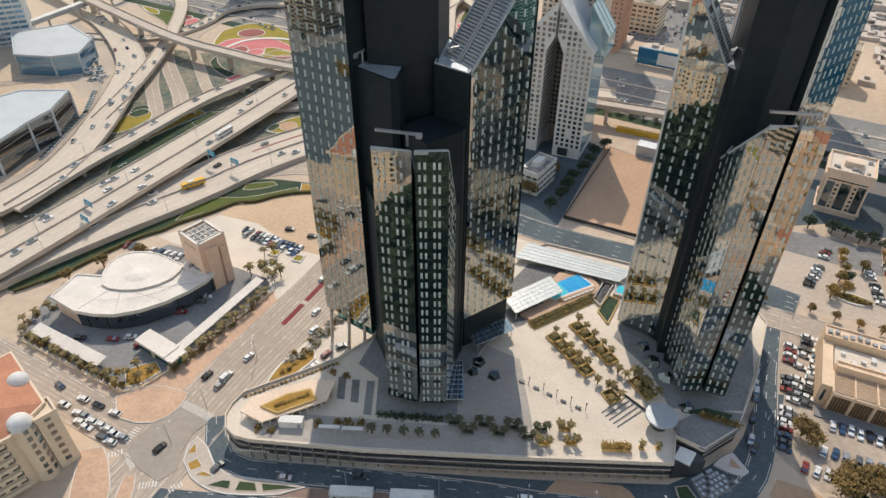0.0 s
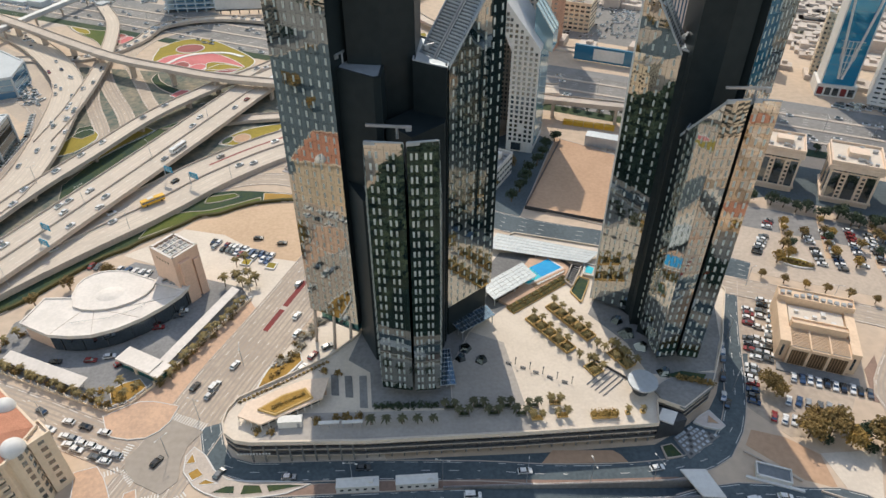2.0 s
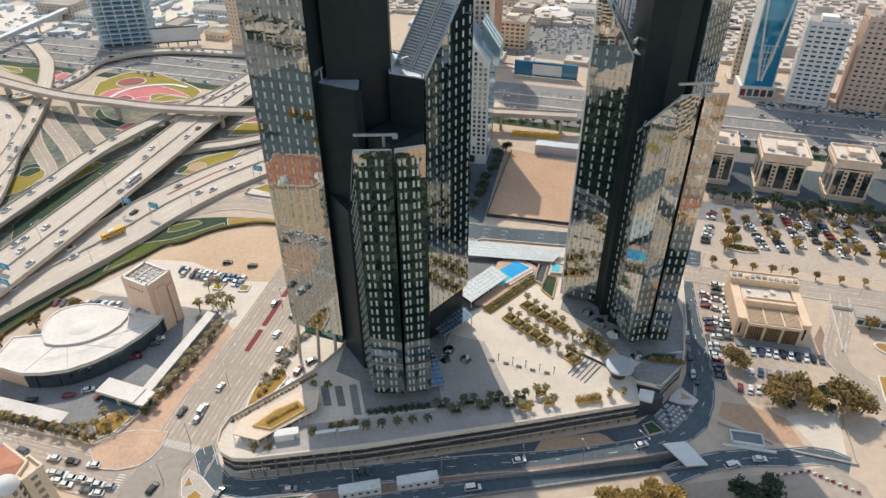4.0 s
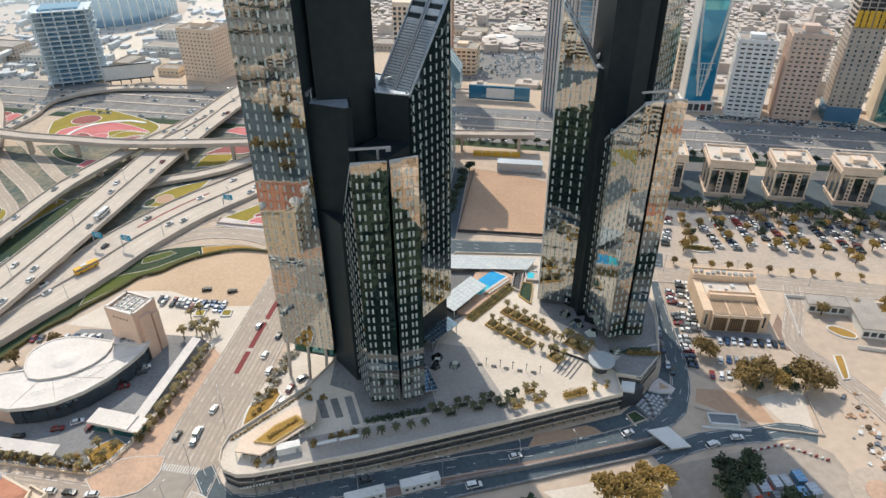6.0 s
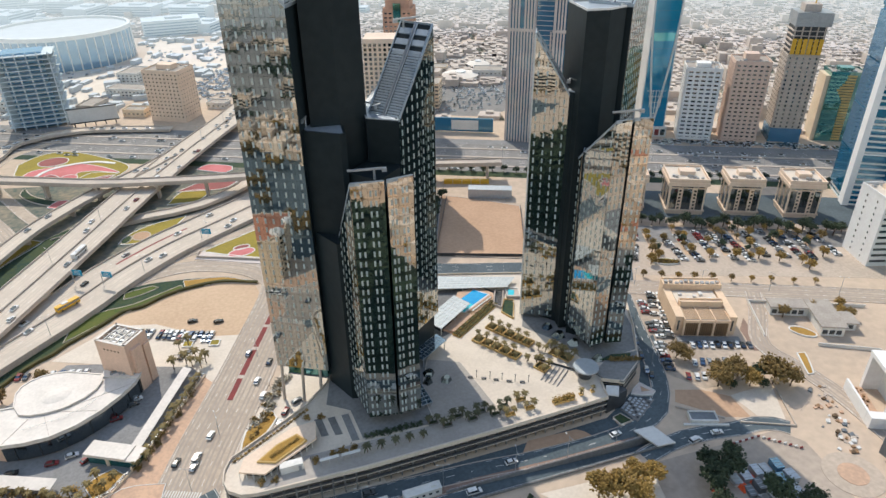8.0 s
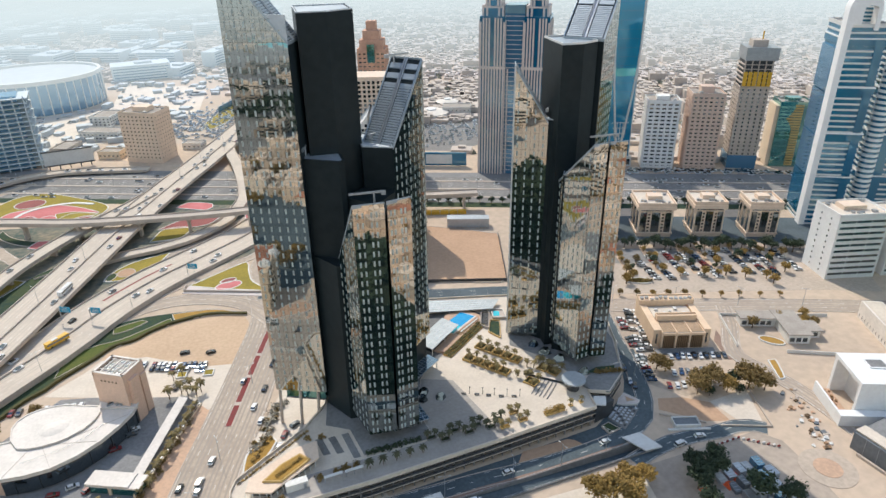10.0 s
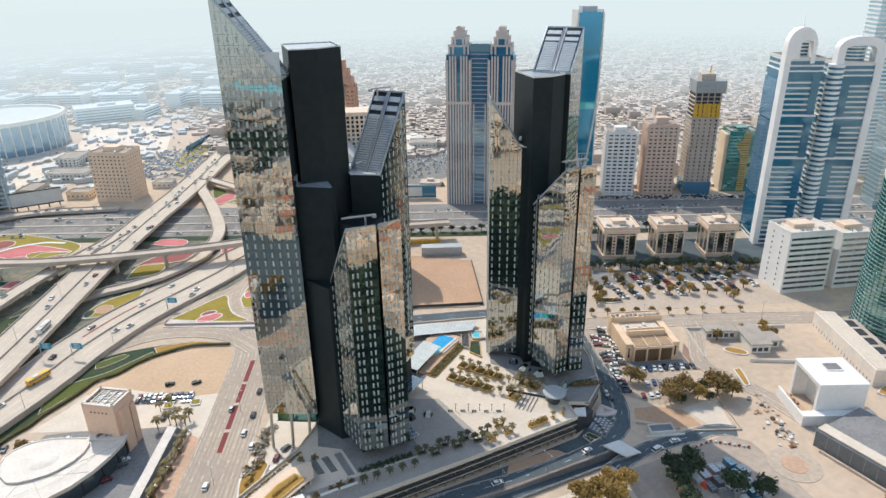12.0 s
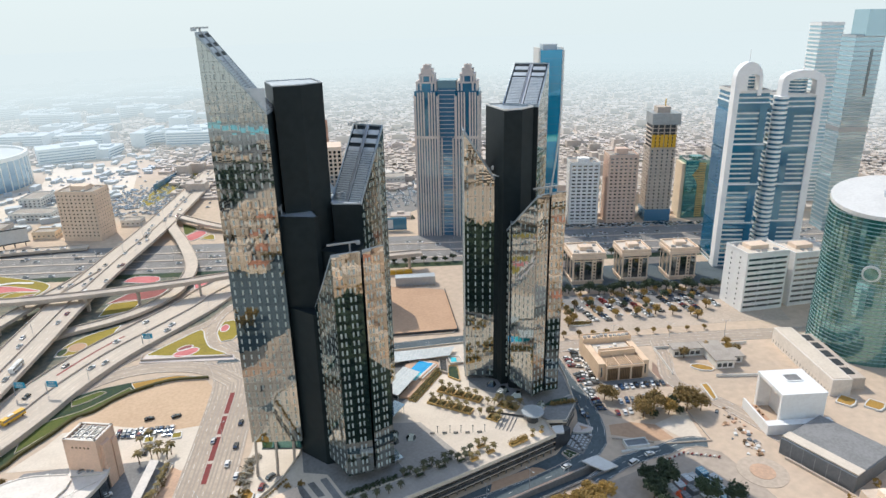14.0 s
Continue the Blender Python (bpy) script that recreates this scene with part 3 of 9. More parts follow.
for a_, b_ in (((-91, 303), (-60, 289)), ((-60, 289), (-45, 282)), ((-89.6, 309), (-91, 303))):
    part("wall_run", Geo().wall_box((a_[0] + 80, a_[1] - 296), (b_[0] + 80, b_[1] - 296), 0, math.dist(a_, b_), 0, 1.6, 0.5), CONCRETE, rw_)

# planted islands of the interchange
def bed(name, pts, material, label, z=0.06, rim_w=0.3):
    line = spline([*pts, pts[0]], 4)[:-1]
    z = z + 0.16 + 0.004 * next(LAYER)
    poly = [(p.x, p.y) for p in line]
    area = sum(a[0] * b[1] - b[0] * a[1] for a, b in zip(poly, poly[1:] + poly[:1]))
    if area < 0:
        poly.reverse()
    ob = setting(name, Geo().prism(poly, 0.0, z), material, label, "planting")
    rim = [Vector((x, y, 0)) for x, y in poly + poly[:1]]
    part("edging", ribbon(Geo(), rim, -rim_w, rim_w, 0.0, z + 0.1), CONCRETE if material in (GRASS_DARK, SAND_LOT, GRASS) else WHITE, ob, "pale kerb edging")
    return ob


def disc(x, y, rx, ry, deg=0, n=14):
    P = frame_at(x, y, deg)
    return [P(rx * math.cos(i * math.tau / n), ry * math.sin(i * math.tau / n)) for i in range(n)]


bed("flower_garden", [(-216, 491), (-204, 507), (-185, 510), (-161, 490), (-140, 466), (-139, 452), (-151, 439), (-171, 440), (-192, 447), (-212, 463)], GRASS_YELLOW, "round garden of yellow-green ground cover")
bed("flower_garden_pink", [(-210, 461), (-204, 474), (-188, 478), (-174, 479), (-157, 467), (-143, 450), (-160, 459), (-172, 459), (-171, 444), (-189, 447)], FLOWER_PINK, "sweeping crescent bed of pink flowers", 0.12)
bed("flower_garden_red", disc(-192, 488.5, 10.5, 9, 0), FLOWER_RED, "oval bed of dark red flowers", 0.26)
bed("flower_garden_rose", disc(-176.5, 450.5, 6, 6.5, 0), FLOWER_PINK, "small round bed of pink flowers", 0.3)
bed("flower_garden_dusk", [(-196, 456), (-190, 462), (-183, 455), (-184, 450)], FLOWER_RED, "small pointed bed of dark red flowers", 0.3)
bed("flower_garden_leaf", [(-170, 447), (-162, 456), (-152, 453), (-144, 448), (-154, 444)], GRASS_YELLOW, "leaf-shaped yellow-green bed inside the pink crescent", 0.24)
bed("flower_garden_foot", [(-163, 442), (-155, 446.5), (-146, 446), (-152, 439.5)], FLOWER_RED, "dark red crescent at the garden's foot", 0.24)
bed("island_ramp", [(-222, 322), (-214, 326), (-207, 342), (-211, 352), (-219, 354), (-224, 340)], GRASS_YELLOW, "small island of yellow-green ground cover by the ramps", 0.05, 0.2)
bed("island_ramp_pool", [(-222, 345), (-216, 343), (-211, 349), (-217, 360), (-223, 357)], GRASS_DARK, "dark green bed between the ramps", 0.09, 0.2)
bed("island_slip", [(-97, 360), (-119, 353), (-132, 341), (-134, 334), (-122, 332), (-108, 340)], GRASS_YELLOW, "yellow-green bed beside the wide flyover", 0.1)
bed("island_slip_teal", disc(-130, 338, 2.6, 5, -20), GRASS_DARK, "dark green rounded bed on the slip island", 0.12)
bed("island_slip_brown", disc(-122, 340.5, 5, 5.4, 0), SAND_LOT, "round bare brown bed on the slip island", 0.14)
setting("garden_path_1", ribbon(Geo(), spline([(-206, 452), (-200, 459), (-193, 471), (-179, 478), (-162, 478), (-148, 470)], 3), -1.3, 1.3, 0.0, 0.75), WHITE, "curved white path through the flower garden", "path")
bed("garden_far", [(-310, 547), (-285, 535), (-263, 527), (-250, 503), (-254, 485), (-271, 508), (-292, 527)], GRASS, "green wedge-shaped lawn beyond the railway", 0.1)
bed("garden_far_yellow", [(-306, 544), (-288, 535), (-282, 524), (-292, 528)], GRASS_YELLOW, "yellow-green point of the far lawn", 0.12)
bed("garden_far_red", disc(-257.5, 516, 8, 7.5, 0), FLOWER_RED, "oval bed of dark red flowers", 0.12)
bed("garden_far_pink", disc(-248, 509, 6, 8.5, 0), FLOWER_PINK, "oval bed of pink flowers", 0.14)
bed("island_dusk", [(-182, 402), (-177, 411), (-168, 407), (-172, 397)], FLOWER_PINK, "small rose bed below the viaduct", 0.2)
bed("teal_strip", [(-202, 441), (-196, 428), (-188, 419), (-178, 411), (-180, 405), (-193, 415), (-203, 430)], GRASS_DARK, "dark teal strip below the viaduct", 0.08)
bed("island_loop_garden", [(-47, 317), (-40, 331), (-34, 330), (-35, 312), (-41, 303), (-47, 304)], GRASS_YELLOW, "rounded yellow-green bed inside the loop", 0.05)
bed("island_loop_flowers", disc(-41.5, 321, 2.6, 5, -20), FLOWER_PINK, "small oval bed of pink flowers", 0.1)
bed("island_green", [(-88, 308.8), (-71, 318.4), (-54.5, 326.5), (-54.6, 316), (-54.2, 300), (-47.5, 287), (-58, 291), (-75, 300.4)], GRASS_YELLOW, "triangular island of yellow-green ground cover")
bed("island_green_pink", disc(-67.5, 300.5, 7.5, 4.4, 10), FLOWER_PINK, "oval pink flower bed on the island", 0.13)
bed("island_green_red", disc(-67, 306.5, 4.6, 2.6, 10), FLOWER_RED, "oval dark red flower bed on the island", 0.16)
bed("island_far", [(-109, 381), (-100, 399), (-84, 396), (-90, 381)], GRASS_YELLOW, "island of yellow ground cover under the viaduct")
bed("island_far_red", [(-104, 400), (-86, 412), (-64, 410), (-66, 402), (-76, 395)], FLOWER_RED, "bed of dull red flowers under the viaduct", 0.14)
bed("island_far_pink", [(-91, 437), (-82, 444), (-66, 434), (-71, 424)], FLOWER_PINK, "long bed of pink flowers beside the ramp", 0.1)
bed("island_rail_pink", [(-47, 396), (-43, 409), (-20, 408), (-24, 396)], FLOWER_PINK, "bed of pink flowers under the railway", 0.1)
bed("island_bend_pink", [(-36, 522), (-21, 535), (-16, 524), (-31, 509)], FLOWER_PINK, "bed of pink flowers inside the bend", 0.1)
bed("island_bend_yellow", [(-24, 511), (-12, 518), (-14, 502)], GRASS_YELLOW, "yellow bed inside the bend", 0.12)
bed("island_bend_green", [(-30, 566), (-21, 543), (-33, 530)], GRASS, "green bed inside the bend", 0.12)
bed("island_west", [(-206, 300), (-190, 330), (-176, 352), (-182, 356), (-200, 338), (-212, 310)], GRASS_YELLOW, "strip of yellow-green ground cover between ramps")
CANAL_TOP = [(-205, 196), (-190, 212), (-172, 232), (-160, 246), (-147, 259), (-138, 270), (-127, 279), (-115, 282), (-101, 281), (-88, 279), (-76, 276), (-62, 266)]
CANAL_LOW = [(-62, 264), (-80, 271), (-97, 270), (-108, 266), (-117, 260), (-126, 258), (-134, 250), (-148, 238), (-152, 233), (-160, 227), (-169, 216), (-182, 198), (-195, 186)]
bed("verge_canal", CANAL_TOP + CANAL_LOW, GRASS_DARK, "dark green grassed embankment strip", 0.08, 0.12)
bed("verge_canal_light", [(-149, 241), (-146, 255), (-136, 262), (-122, 264), (-109, 270), (-99, 275), (-98, 271), (-108, 267), (-117, 261.5), (-126, 259.5), (-135, 251.5)], GRASS, "lighter green lawn on the embankment", 0.3, 0.2)
bed("verge_canal_crescent", [(-126, 276), (-113, 279), (-110, 276.5), (-118, 272), (-126, 270.5)], GRASS, "green crescent lawn on the embankment", 0.34, 0.2)
bed("verge_canal_ochre", [(-98, 279), (-88, 278), (-76, 275), (-63, 265.6), (-78, 271), (-97, 272)], OCHRE, "dry ochre end of the embankment strip", 0.3, 0.15)
setting("embankment_hedge", ribbon(Geo(), spline([(x + 0.4, y + 0.6) for x, y in CANAL_LOW], 3), -0.7, 0.7, 0.0, 1.5), HEDGE, "long clipped hedge along the embankment", "hedge")
# dark strip paints the flyover's shade on the verge
bed("verge_west", [(-205, 290), (-196, 320), (-178, 350), (-160, 366), (-170, 340), (-184, 300), (-196, 268)], GRASS_DARK, "verge beneath the flyover with shade put into its green", 0.05, 0.12)
bed("verge_far", [(-60, 652), (-46, 698), (0, 781), (44, 850), (90, 940), (92, 915), (42, 820), (-4, 728), (-44, 656)], GRASS_YELLOW, "long yellow-green verge of the far road", 0.08)
bed("sand_lot", [(34, 262), (59, 327), (66, 332), (103, 303), (101, 296), (81, 246), (76, 243)], SAND_LOT, "fenced empty lot of brown sand", 0.06)
setting("sand_patch_west", Geo().prism([(-131, 249), (-110, 243.5), (-87, 225.5), (-69, 221), (-60, 246), (-63, 264), (-80, 271), (-97, 270), (-108, 266), (-117, 260), (-126, 258)], 0, 0.065), SAND, "bare brown sand beside the avenue", "ground")

# red bus lane strip
rl = spline([(-79.4, 178.2), (-70, 202), (-62, 222), (-53.4, 243.4)], 2)
rd = setting("bus_lane", ribbon(Geo(), rl, -1.5, 1.5, 0.0, 0.2), CONCRETE, "long kerbed island between the carriageways", "road island")
n_ = len(rl)
for a_, b_ in ((0, 0.2), (0.23, 0.46), (0.49, 0.72), (0.75, 1.0)):
    part("red_strip", ribbon(Geo(), rl[int(a_ * (n_ - 1)):int(b_ * (n_ - 1)) + 1], -1.15, 1.15, 0.1, 0.22), RED_PAINT, rd, "faded dark red paint")

# plain worn surface of the crossing
JUNCTION = mat("junction_asphalt", (0.38, 0.325, 0.27), (0.3, 0.26, 0.215), 0.9, big=0.04, fine=0.5, mix=0.7, bump=0.1)
setting("junction", Geo().prism([(-107.6, 111.8), (-98.6, 107.4), (-94.4, 112), (-95.6, 119), (-94.8, 125), (-91.4, 130.6), (-103.6, 136.2), (-109.4, 128.4), (-113.4, 120.4), (-112.6, 116.8)], 0, 0.28), JUNCTION, "plain worn grey surface of the street crossing", "road")

# zebra crossings
for n, (a, b, w) in enumerate((((-104.5, 138), (-90.8, 132.3), 3.0), ((-113.6, 126), (-115.4, 120.4), 2.6), ((-112.8, 116.4), (-108.2, 111.6), 2.4), ((-103.6, 105.6), (-98.4, 106.8), 2.4), ((-94, 104.9), (-90.6, 108), 2.2), ((-118.2, 115.2), (-114.6, 116.9), 2.2))):
    A, B = Vector(a), Vector(b)
    d = (B - A).normalized()
    g = Geo()
    k = 0.0
    while k < (B - A).length:
        p = A + d * k
        g.box((p.x, p.y, 0.19), (0.42, w, 0.012), math.atan2(d.y, d.x))
        k += 0.95
    setting("crossing_%d" % (n + 1), g, LINE, "worn white striped pedestrian crossing", "road marking")

# pavements
setting("pavement_compound", Geo().prism([(-118, 131), (-106, 141), (-97, 163), (-83, 199), (-76, 216), (-82, 221), (-92, 200), (-104, 172), (-113, 151), (-126, 138)], 0, 0.025), PAVE_PINK, "pinkish sandy footway outside the compound wall", "pavement")
setting("pavement_tower", Geo().prism([(-84, 109), (-88, 120), (-84, 138), (-74, 160), (-57, 190), (-44, 222), (-36, 250), (-26, 262), (0, 248), (40, 232), (0, 205), (-40, 160), (-30, 118), (20, 118), (20, 116), (-40, 116.8), (-66, 115.5)], 0, 0.030), PAVING, "pale stone footway beside the podium", "pavement")
setting("pavement_street", Geo().prism([(-62, 106), (-6, 106.2), (-4, 106.8), (62, 106.8), (62, 108.4), (30, 108.3), (0, 109.6), (-40, 110), (-52, 109.4)], 0, 0.12), BROWN_PAVE, "narrow reddish-brown footway beside the underpass", "pavement")
bed("pavement_corner", [(-127, 138), (-116.6, 144), (-107.8, 143), (-102.4, 141.6), (-103.6, 135), (-109.6, 128.6), (-121.4, 129.4)], PAVE_PINK, "orange sandy pavement corner at the crossing", 0.03, 0.12)
bed("pavement_house", [(-128, 116), (-121.5, 118), (-118, 114), (-111, 100), (-121, 97)], PAVE_PINK, "orange sandy footway round the red-roofed house", 0.03, 0.12)
bed("median_crossing", [(-109.6, 108), (-106.6, 109.4), (-104, 100), (-108.6, 99.4)], PAVE_PINK, "orange sandy median nose at the crossing", 0.06, 0.12)
bed("corner_island", [(-94.4, 121), (-92.6, 124.4), (-88.6, 121.6), (-84.2, 115.6), (-79, 112), (-72, 110.9), (-60, 110.6), (-53, 109.6), (-60, 106.6), (-72, 105.3), (-81, 105.9), (-89, 109.8), (-93.6, 115.2)], CONCRETE, "pale paved traffic island at the crossing", 0.02, 0.15)
for pts in ([(-93.6, 118), (-92.4, 122), (-90.6, 118.4)], [(-92, 114.4), (-89.5, 116.4), (-87, 113.8), (-90, 111.9)], [(-88, 110.2), (-86, 112.2), (-81.6, 110.6)]):
    bed("island_bed", pts, OCHRE, "small triangular bed of dry ground cover", 0.03, 0.12)
for pts in ([(-83, 107.4), (-79, 109.6), (-76.4, 109.6), (-76, 106.8)], [(-74, 106.4), (-73.6, 109.8), (-68.6, 109.6), (-67.2, 106.8)], [(-65.4, 107), (-66.6, 109.6), (-60, 109.6), (-55, 109.1)]):
    bed("street_bed", pts, GRASS_DARK, "dark green planted bed beside the street", 0.03, 0.12)
setting("street_forecourt", Geo().prism([(-56, 109.9), (-6, 109.4), (-4, 106.75), (58, 106.9), (73, 110.4), (84, 118), (90.4, 128.4), (97, 141), (105, 160), (96, 160), (86, 141), (81, 134.4), (68.2, 126), (58, 120.5), (20, 118.6), (-40, 117.6), (-56, 117.4)], 0, 0.042), ASPHALT, "dark asphalt forecourt in front of the podium", "road")
setting("car_park_tower", Geo().prism([(84, 150), (104, 122), (122, 121), (136, 140), (112, 151), (136, 191), (110, 202)], 0, 0.035), ROAD_PALE, "pale dusty car park beside the tower", "car park")
setting("dirt_patch", Geo().prism([(92, 125.4), (87.8, 119.4), (101, 106), (110, 102.6), (110.4, 115), (102, 122)], 0, 0.040), SAND_LOT, "bare brown earth beside the street", "ground")
setting("pale_patch", Geo().prism([(110.8, 115.4), (113, 101.6), (121, 96.4), (131, 116)], 0, 0.046), PAVING, "pale bare ground inside the plot wall", "ground")
setting("court_paving", Geo().prism([(152.3, 157.5), (144.6, 150.5), (139.7, 135.6), (144.4, 134)], 0, 0.06), BROWN_PAVE, "brown paved strip beside the stone building", "pavement")
setting("sand_bottom", Geo().prism([(18, 96.2), (30, 80), (70, 60), (84, 82), (70, 93), (48, 94.6)], 0, 0.045), PAVING, "pale sunlit sandy ground below the street", "ground")
setting("car_park_big", Geo().prism([(112, 213), (235, 166), (262, 152), (292, 196), (258, 214), (152, 258), (132, 262)], 0, 0.050), WORN_ASPHALT, "large pale asphalt car park with tree islands", "car park")
# shade of the office blocks laid on as a blue-grey sheet
setting("car_park_rear", Geo().prism([(127, 247), (150, 237), (206, 214), (250, 195), (281, 180), (291, 196), (258, 213.6), (152, 257.6), (132.4, 261.4)], 0, 0.054), HIGHWAY, "blue-grey sheet painting shade over the car park's rear rows", "car park")
setting("street_office", Geo().prism([(132, 263), (161, 268.5), (256, 222), (300, 200), (322, 236), (160, 312)], 0, 0.052), ASPHALT, "dark asphalt street round the office blocks", "road")
for a_, b_ in (((176.5, 249), (165, 216)), ((199, 245), (184, 208)), ((207, 236), (194.5, 200)), ((227.5, 233), (215.5, 199)), ((156.5, 245), (145.5, 213)), ((240, 222), (231, 196))):
    setting("car_park_strip", ribbon(Geo(), spline([a_, b_]), -1.5, 1.5, 0, 0.1), SAND, "tan earth strip between parking rows", "planting")
setting("forecourt_hall", Geo().prism([(-178, 162), (-126, 140), (-113.8, 152), (-88.6, 197.4), (-92, 207), (-118, 216), (-145, 224), (-180, 186)], 0, 0.055), PAVE_GREY, "grey paved forecourt round the hall", "pavement")
setting("car_park_hall", Geo().prism([(-152, 229), (-118, 214), (-94, 205), (-86, 192), (-78, 202), (-70, 221.4), (-87, 226), (-110, 244), (-127, 252.4), (-137, 241)], 0, 0.060), PAVING, "pale car park behind the hall tower", "car park")
setting("yard_hotel", Geo().prism([(-4, 268), (29, 250), (33.6, 262), (60, 331), (44, 348), (6, 322)], 0, 0.03), ASPHALT, "dark asphalt yard beside the arched hotel", "car park")
rb = setting("roundabout", Geo().prism(disc(123.8, 68.6, 10, 10, 0, 32), 0, 0.17), WORN_ASPHALT, "pale dusty roundabout", "road")
part("centre_island", Geo().prism(disc(123.8, 68.6, 5, 5, 0, 32), 0.0, 0.3), PAVE_PINK, rb, "pinkish paved centre island")

# ---- podium ----
PZ = 9.0
PODIUM = [(-72, 118.4), (-36, 117.8), (10, 119.2), (58, 121.5), (60.5, 131.5), (68.2, 127.3), (80.7, 136.2), (92, 157), (104, 186), (100, 204), (62, 216), (24, 228), (2, 212), (-22, 200), (-34, 182), (-42, 165), (-52, 154.5), (-79.5, 137), (-82, 132), (-82.6, 127), (-81, 122.5), (-77, 119.4)]
pod = thing("podium", "three-storey stone and glass podium with balcony bands", "podium", (0, 150, 0), kind="structure")


def inset(poly, d):
    """Outline moved inwards by d metres."""
    n, out = len(poly), []
    for i in range(n):
        a, b, c = Vector(poly[i - 1]), Vector(poly[i]), Vector(poly[(i + 1) % n])
        e, f = (b - a).normalized(), (c - b).normalized()
        m = Vector((-e.y, e.x)) + Vector((-f.y, f.x))
        k = max(0.35, m.length_squared / 2)
        out.append(tuple(b + m / max(m.length_squared / 2, 0.5) * d) if k else tuple(b))
    return out


def under(parent, ob):
    ob.parent = parent
    ob.matrix_parent_inverse = Matrix.Translation(parent.location).inverted()
    return ob


under(pod, part("glazed_storeys", Geo().prism(inset(PODIUM, 2.2), 0.0, 8.3), GLASS_DARK, None, "dark recessed shop glazing"))
for z in (3.0, 6.0):
    under(pod, part("gallery_slab", Geo().prism(inset(PODIUM, 0.2), z - 0.45, z), CONCRETE, None, "pale grey gallery slab"))
under(pod, part("deck", Geo().prism(PODIUM, 8.3, PZ), PAVING, None, "pale stone plaza deck"))
pl = [Vector((*p, 0)) for p in PODIUM + PODIUM[:1]]
for z in (3.0, 6.0):
    under(pod, part("gallery_rail", ribbon(Geo(), pl, -0.45, -0.3, z, z + 1.0), DARKMETAL, None, "dark metal gallery rail"))
under(pod, part("deck_parapet", ribbon(Geo(), pl, -0.5, -0.1, PZ, PZ + 0.9), PAVING, None, "pale stone parapet"))
for i in range(33):
    x = -72 + i * 4.0
    y = 118.4 + (-0.6 if x < -36 else 0) + max(0, (x + 36)) * 0.036
    under(pod, part("pier", Geo().box((x, y + 0.5, 4.1), (0.5, 0.5, 8.2)), PODIUM_GREY))
# darker sheets over the pale deck, painted where the towers shade it
setting("plaza_shade_paving", Geo().prism([(-8, 130), (16, 131), (12, 160), (0, 166), (-8, 148)], PZ, PZ + 0.03), PAVE_SHADE, "plaza paving with the tower's shade put into its grey", "pavement")
setting("plaza_front_paving", Geo().prism([(-70, 119.8), (-36, 119.4), (20, 121), (20, 129.5), (-60, 130)], PZ, PZ + 0.025), PAVE_SHADE, "plaza front paving with shade put into its grey", "pavement")


setting("plaza_pool_paving", Geo().prism([(0, 187), (9, 177.6), (18, 181.6), (46, 203.6), (40, 212), (16, 214)], PZ, PZ + 0.045), PODIUM_GREY, "dark grey paving round the pool terrace", "pavement")
# grey here is painted shade round the tower feet
setting("plaza_tower_paving", Geo().prism([(-44, 153), (-36, 147), (-34.6, 131.6), (-8.2, 130.4), (-8.2, 148), (-0.4, 166), (6, 174), (-12, 182), (-40, 168)], PZ, PZ + 0.035), PAVE_GREY, "tower foot paving with shade put into its grey", "pavement")
setting("plaza_entrance_paving", Geo().prism([(46, 174), (57, 158), (60.5, 143), (72, 143), (84, 144), (92, 160), (98, 184), (80, 198), (56, 194)], PZ, PZ + 0.028), PAVE_GREY, "tower entrance paving with shade put into its grey", "pavement")
for x, y, r, a in ((58, 163, 3.4, 0.4), (61.5, 156, 2.8, 1.3), (66, 143.5, 2.6, 0.2), (56, 170, 2.6, 2.0)):
    lo = [(x + r * math.cos(k * math.tau / 5 + a), y + r * math.sin(k * math.tau / 5 + a)) for k in range(5)]
    hi = [(x + 0.5 * r * math.cos(k * math.tau / 5 + a) + 0.5, y + 0.5 * r * math.sin(k * math.tau / 5 + a)) for k in range(5)]
    tagged(part("skylight", Geo().add([(*p, PZ) for p in lo] + [(*p, PZ + 1.8) for p in hi], [(k, (k + 1) % 5, 5 + (k + 1) % 5, 5 + k) for k in range(5)] + [(5, 6, 7, 8, 9)]), GLASS_DARK), "faceted dark glass skylight by the entrance", "skylight", "entrance skylights")


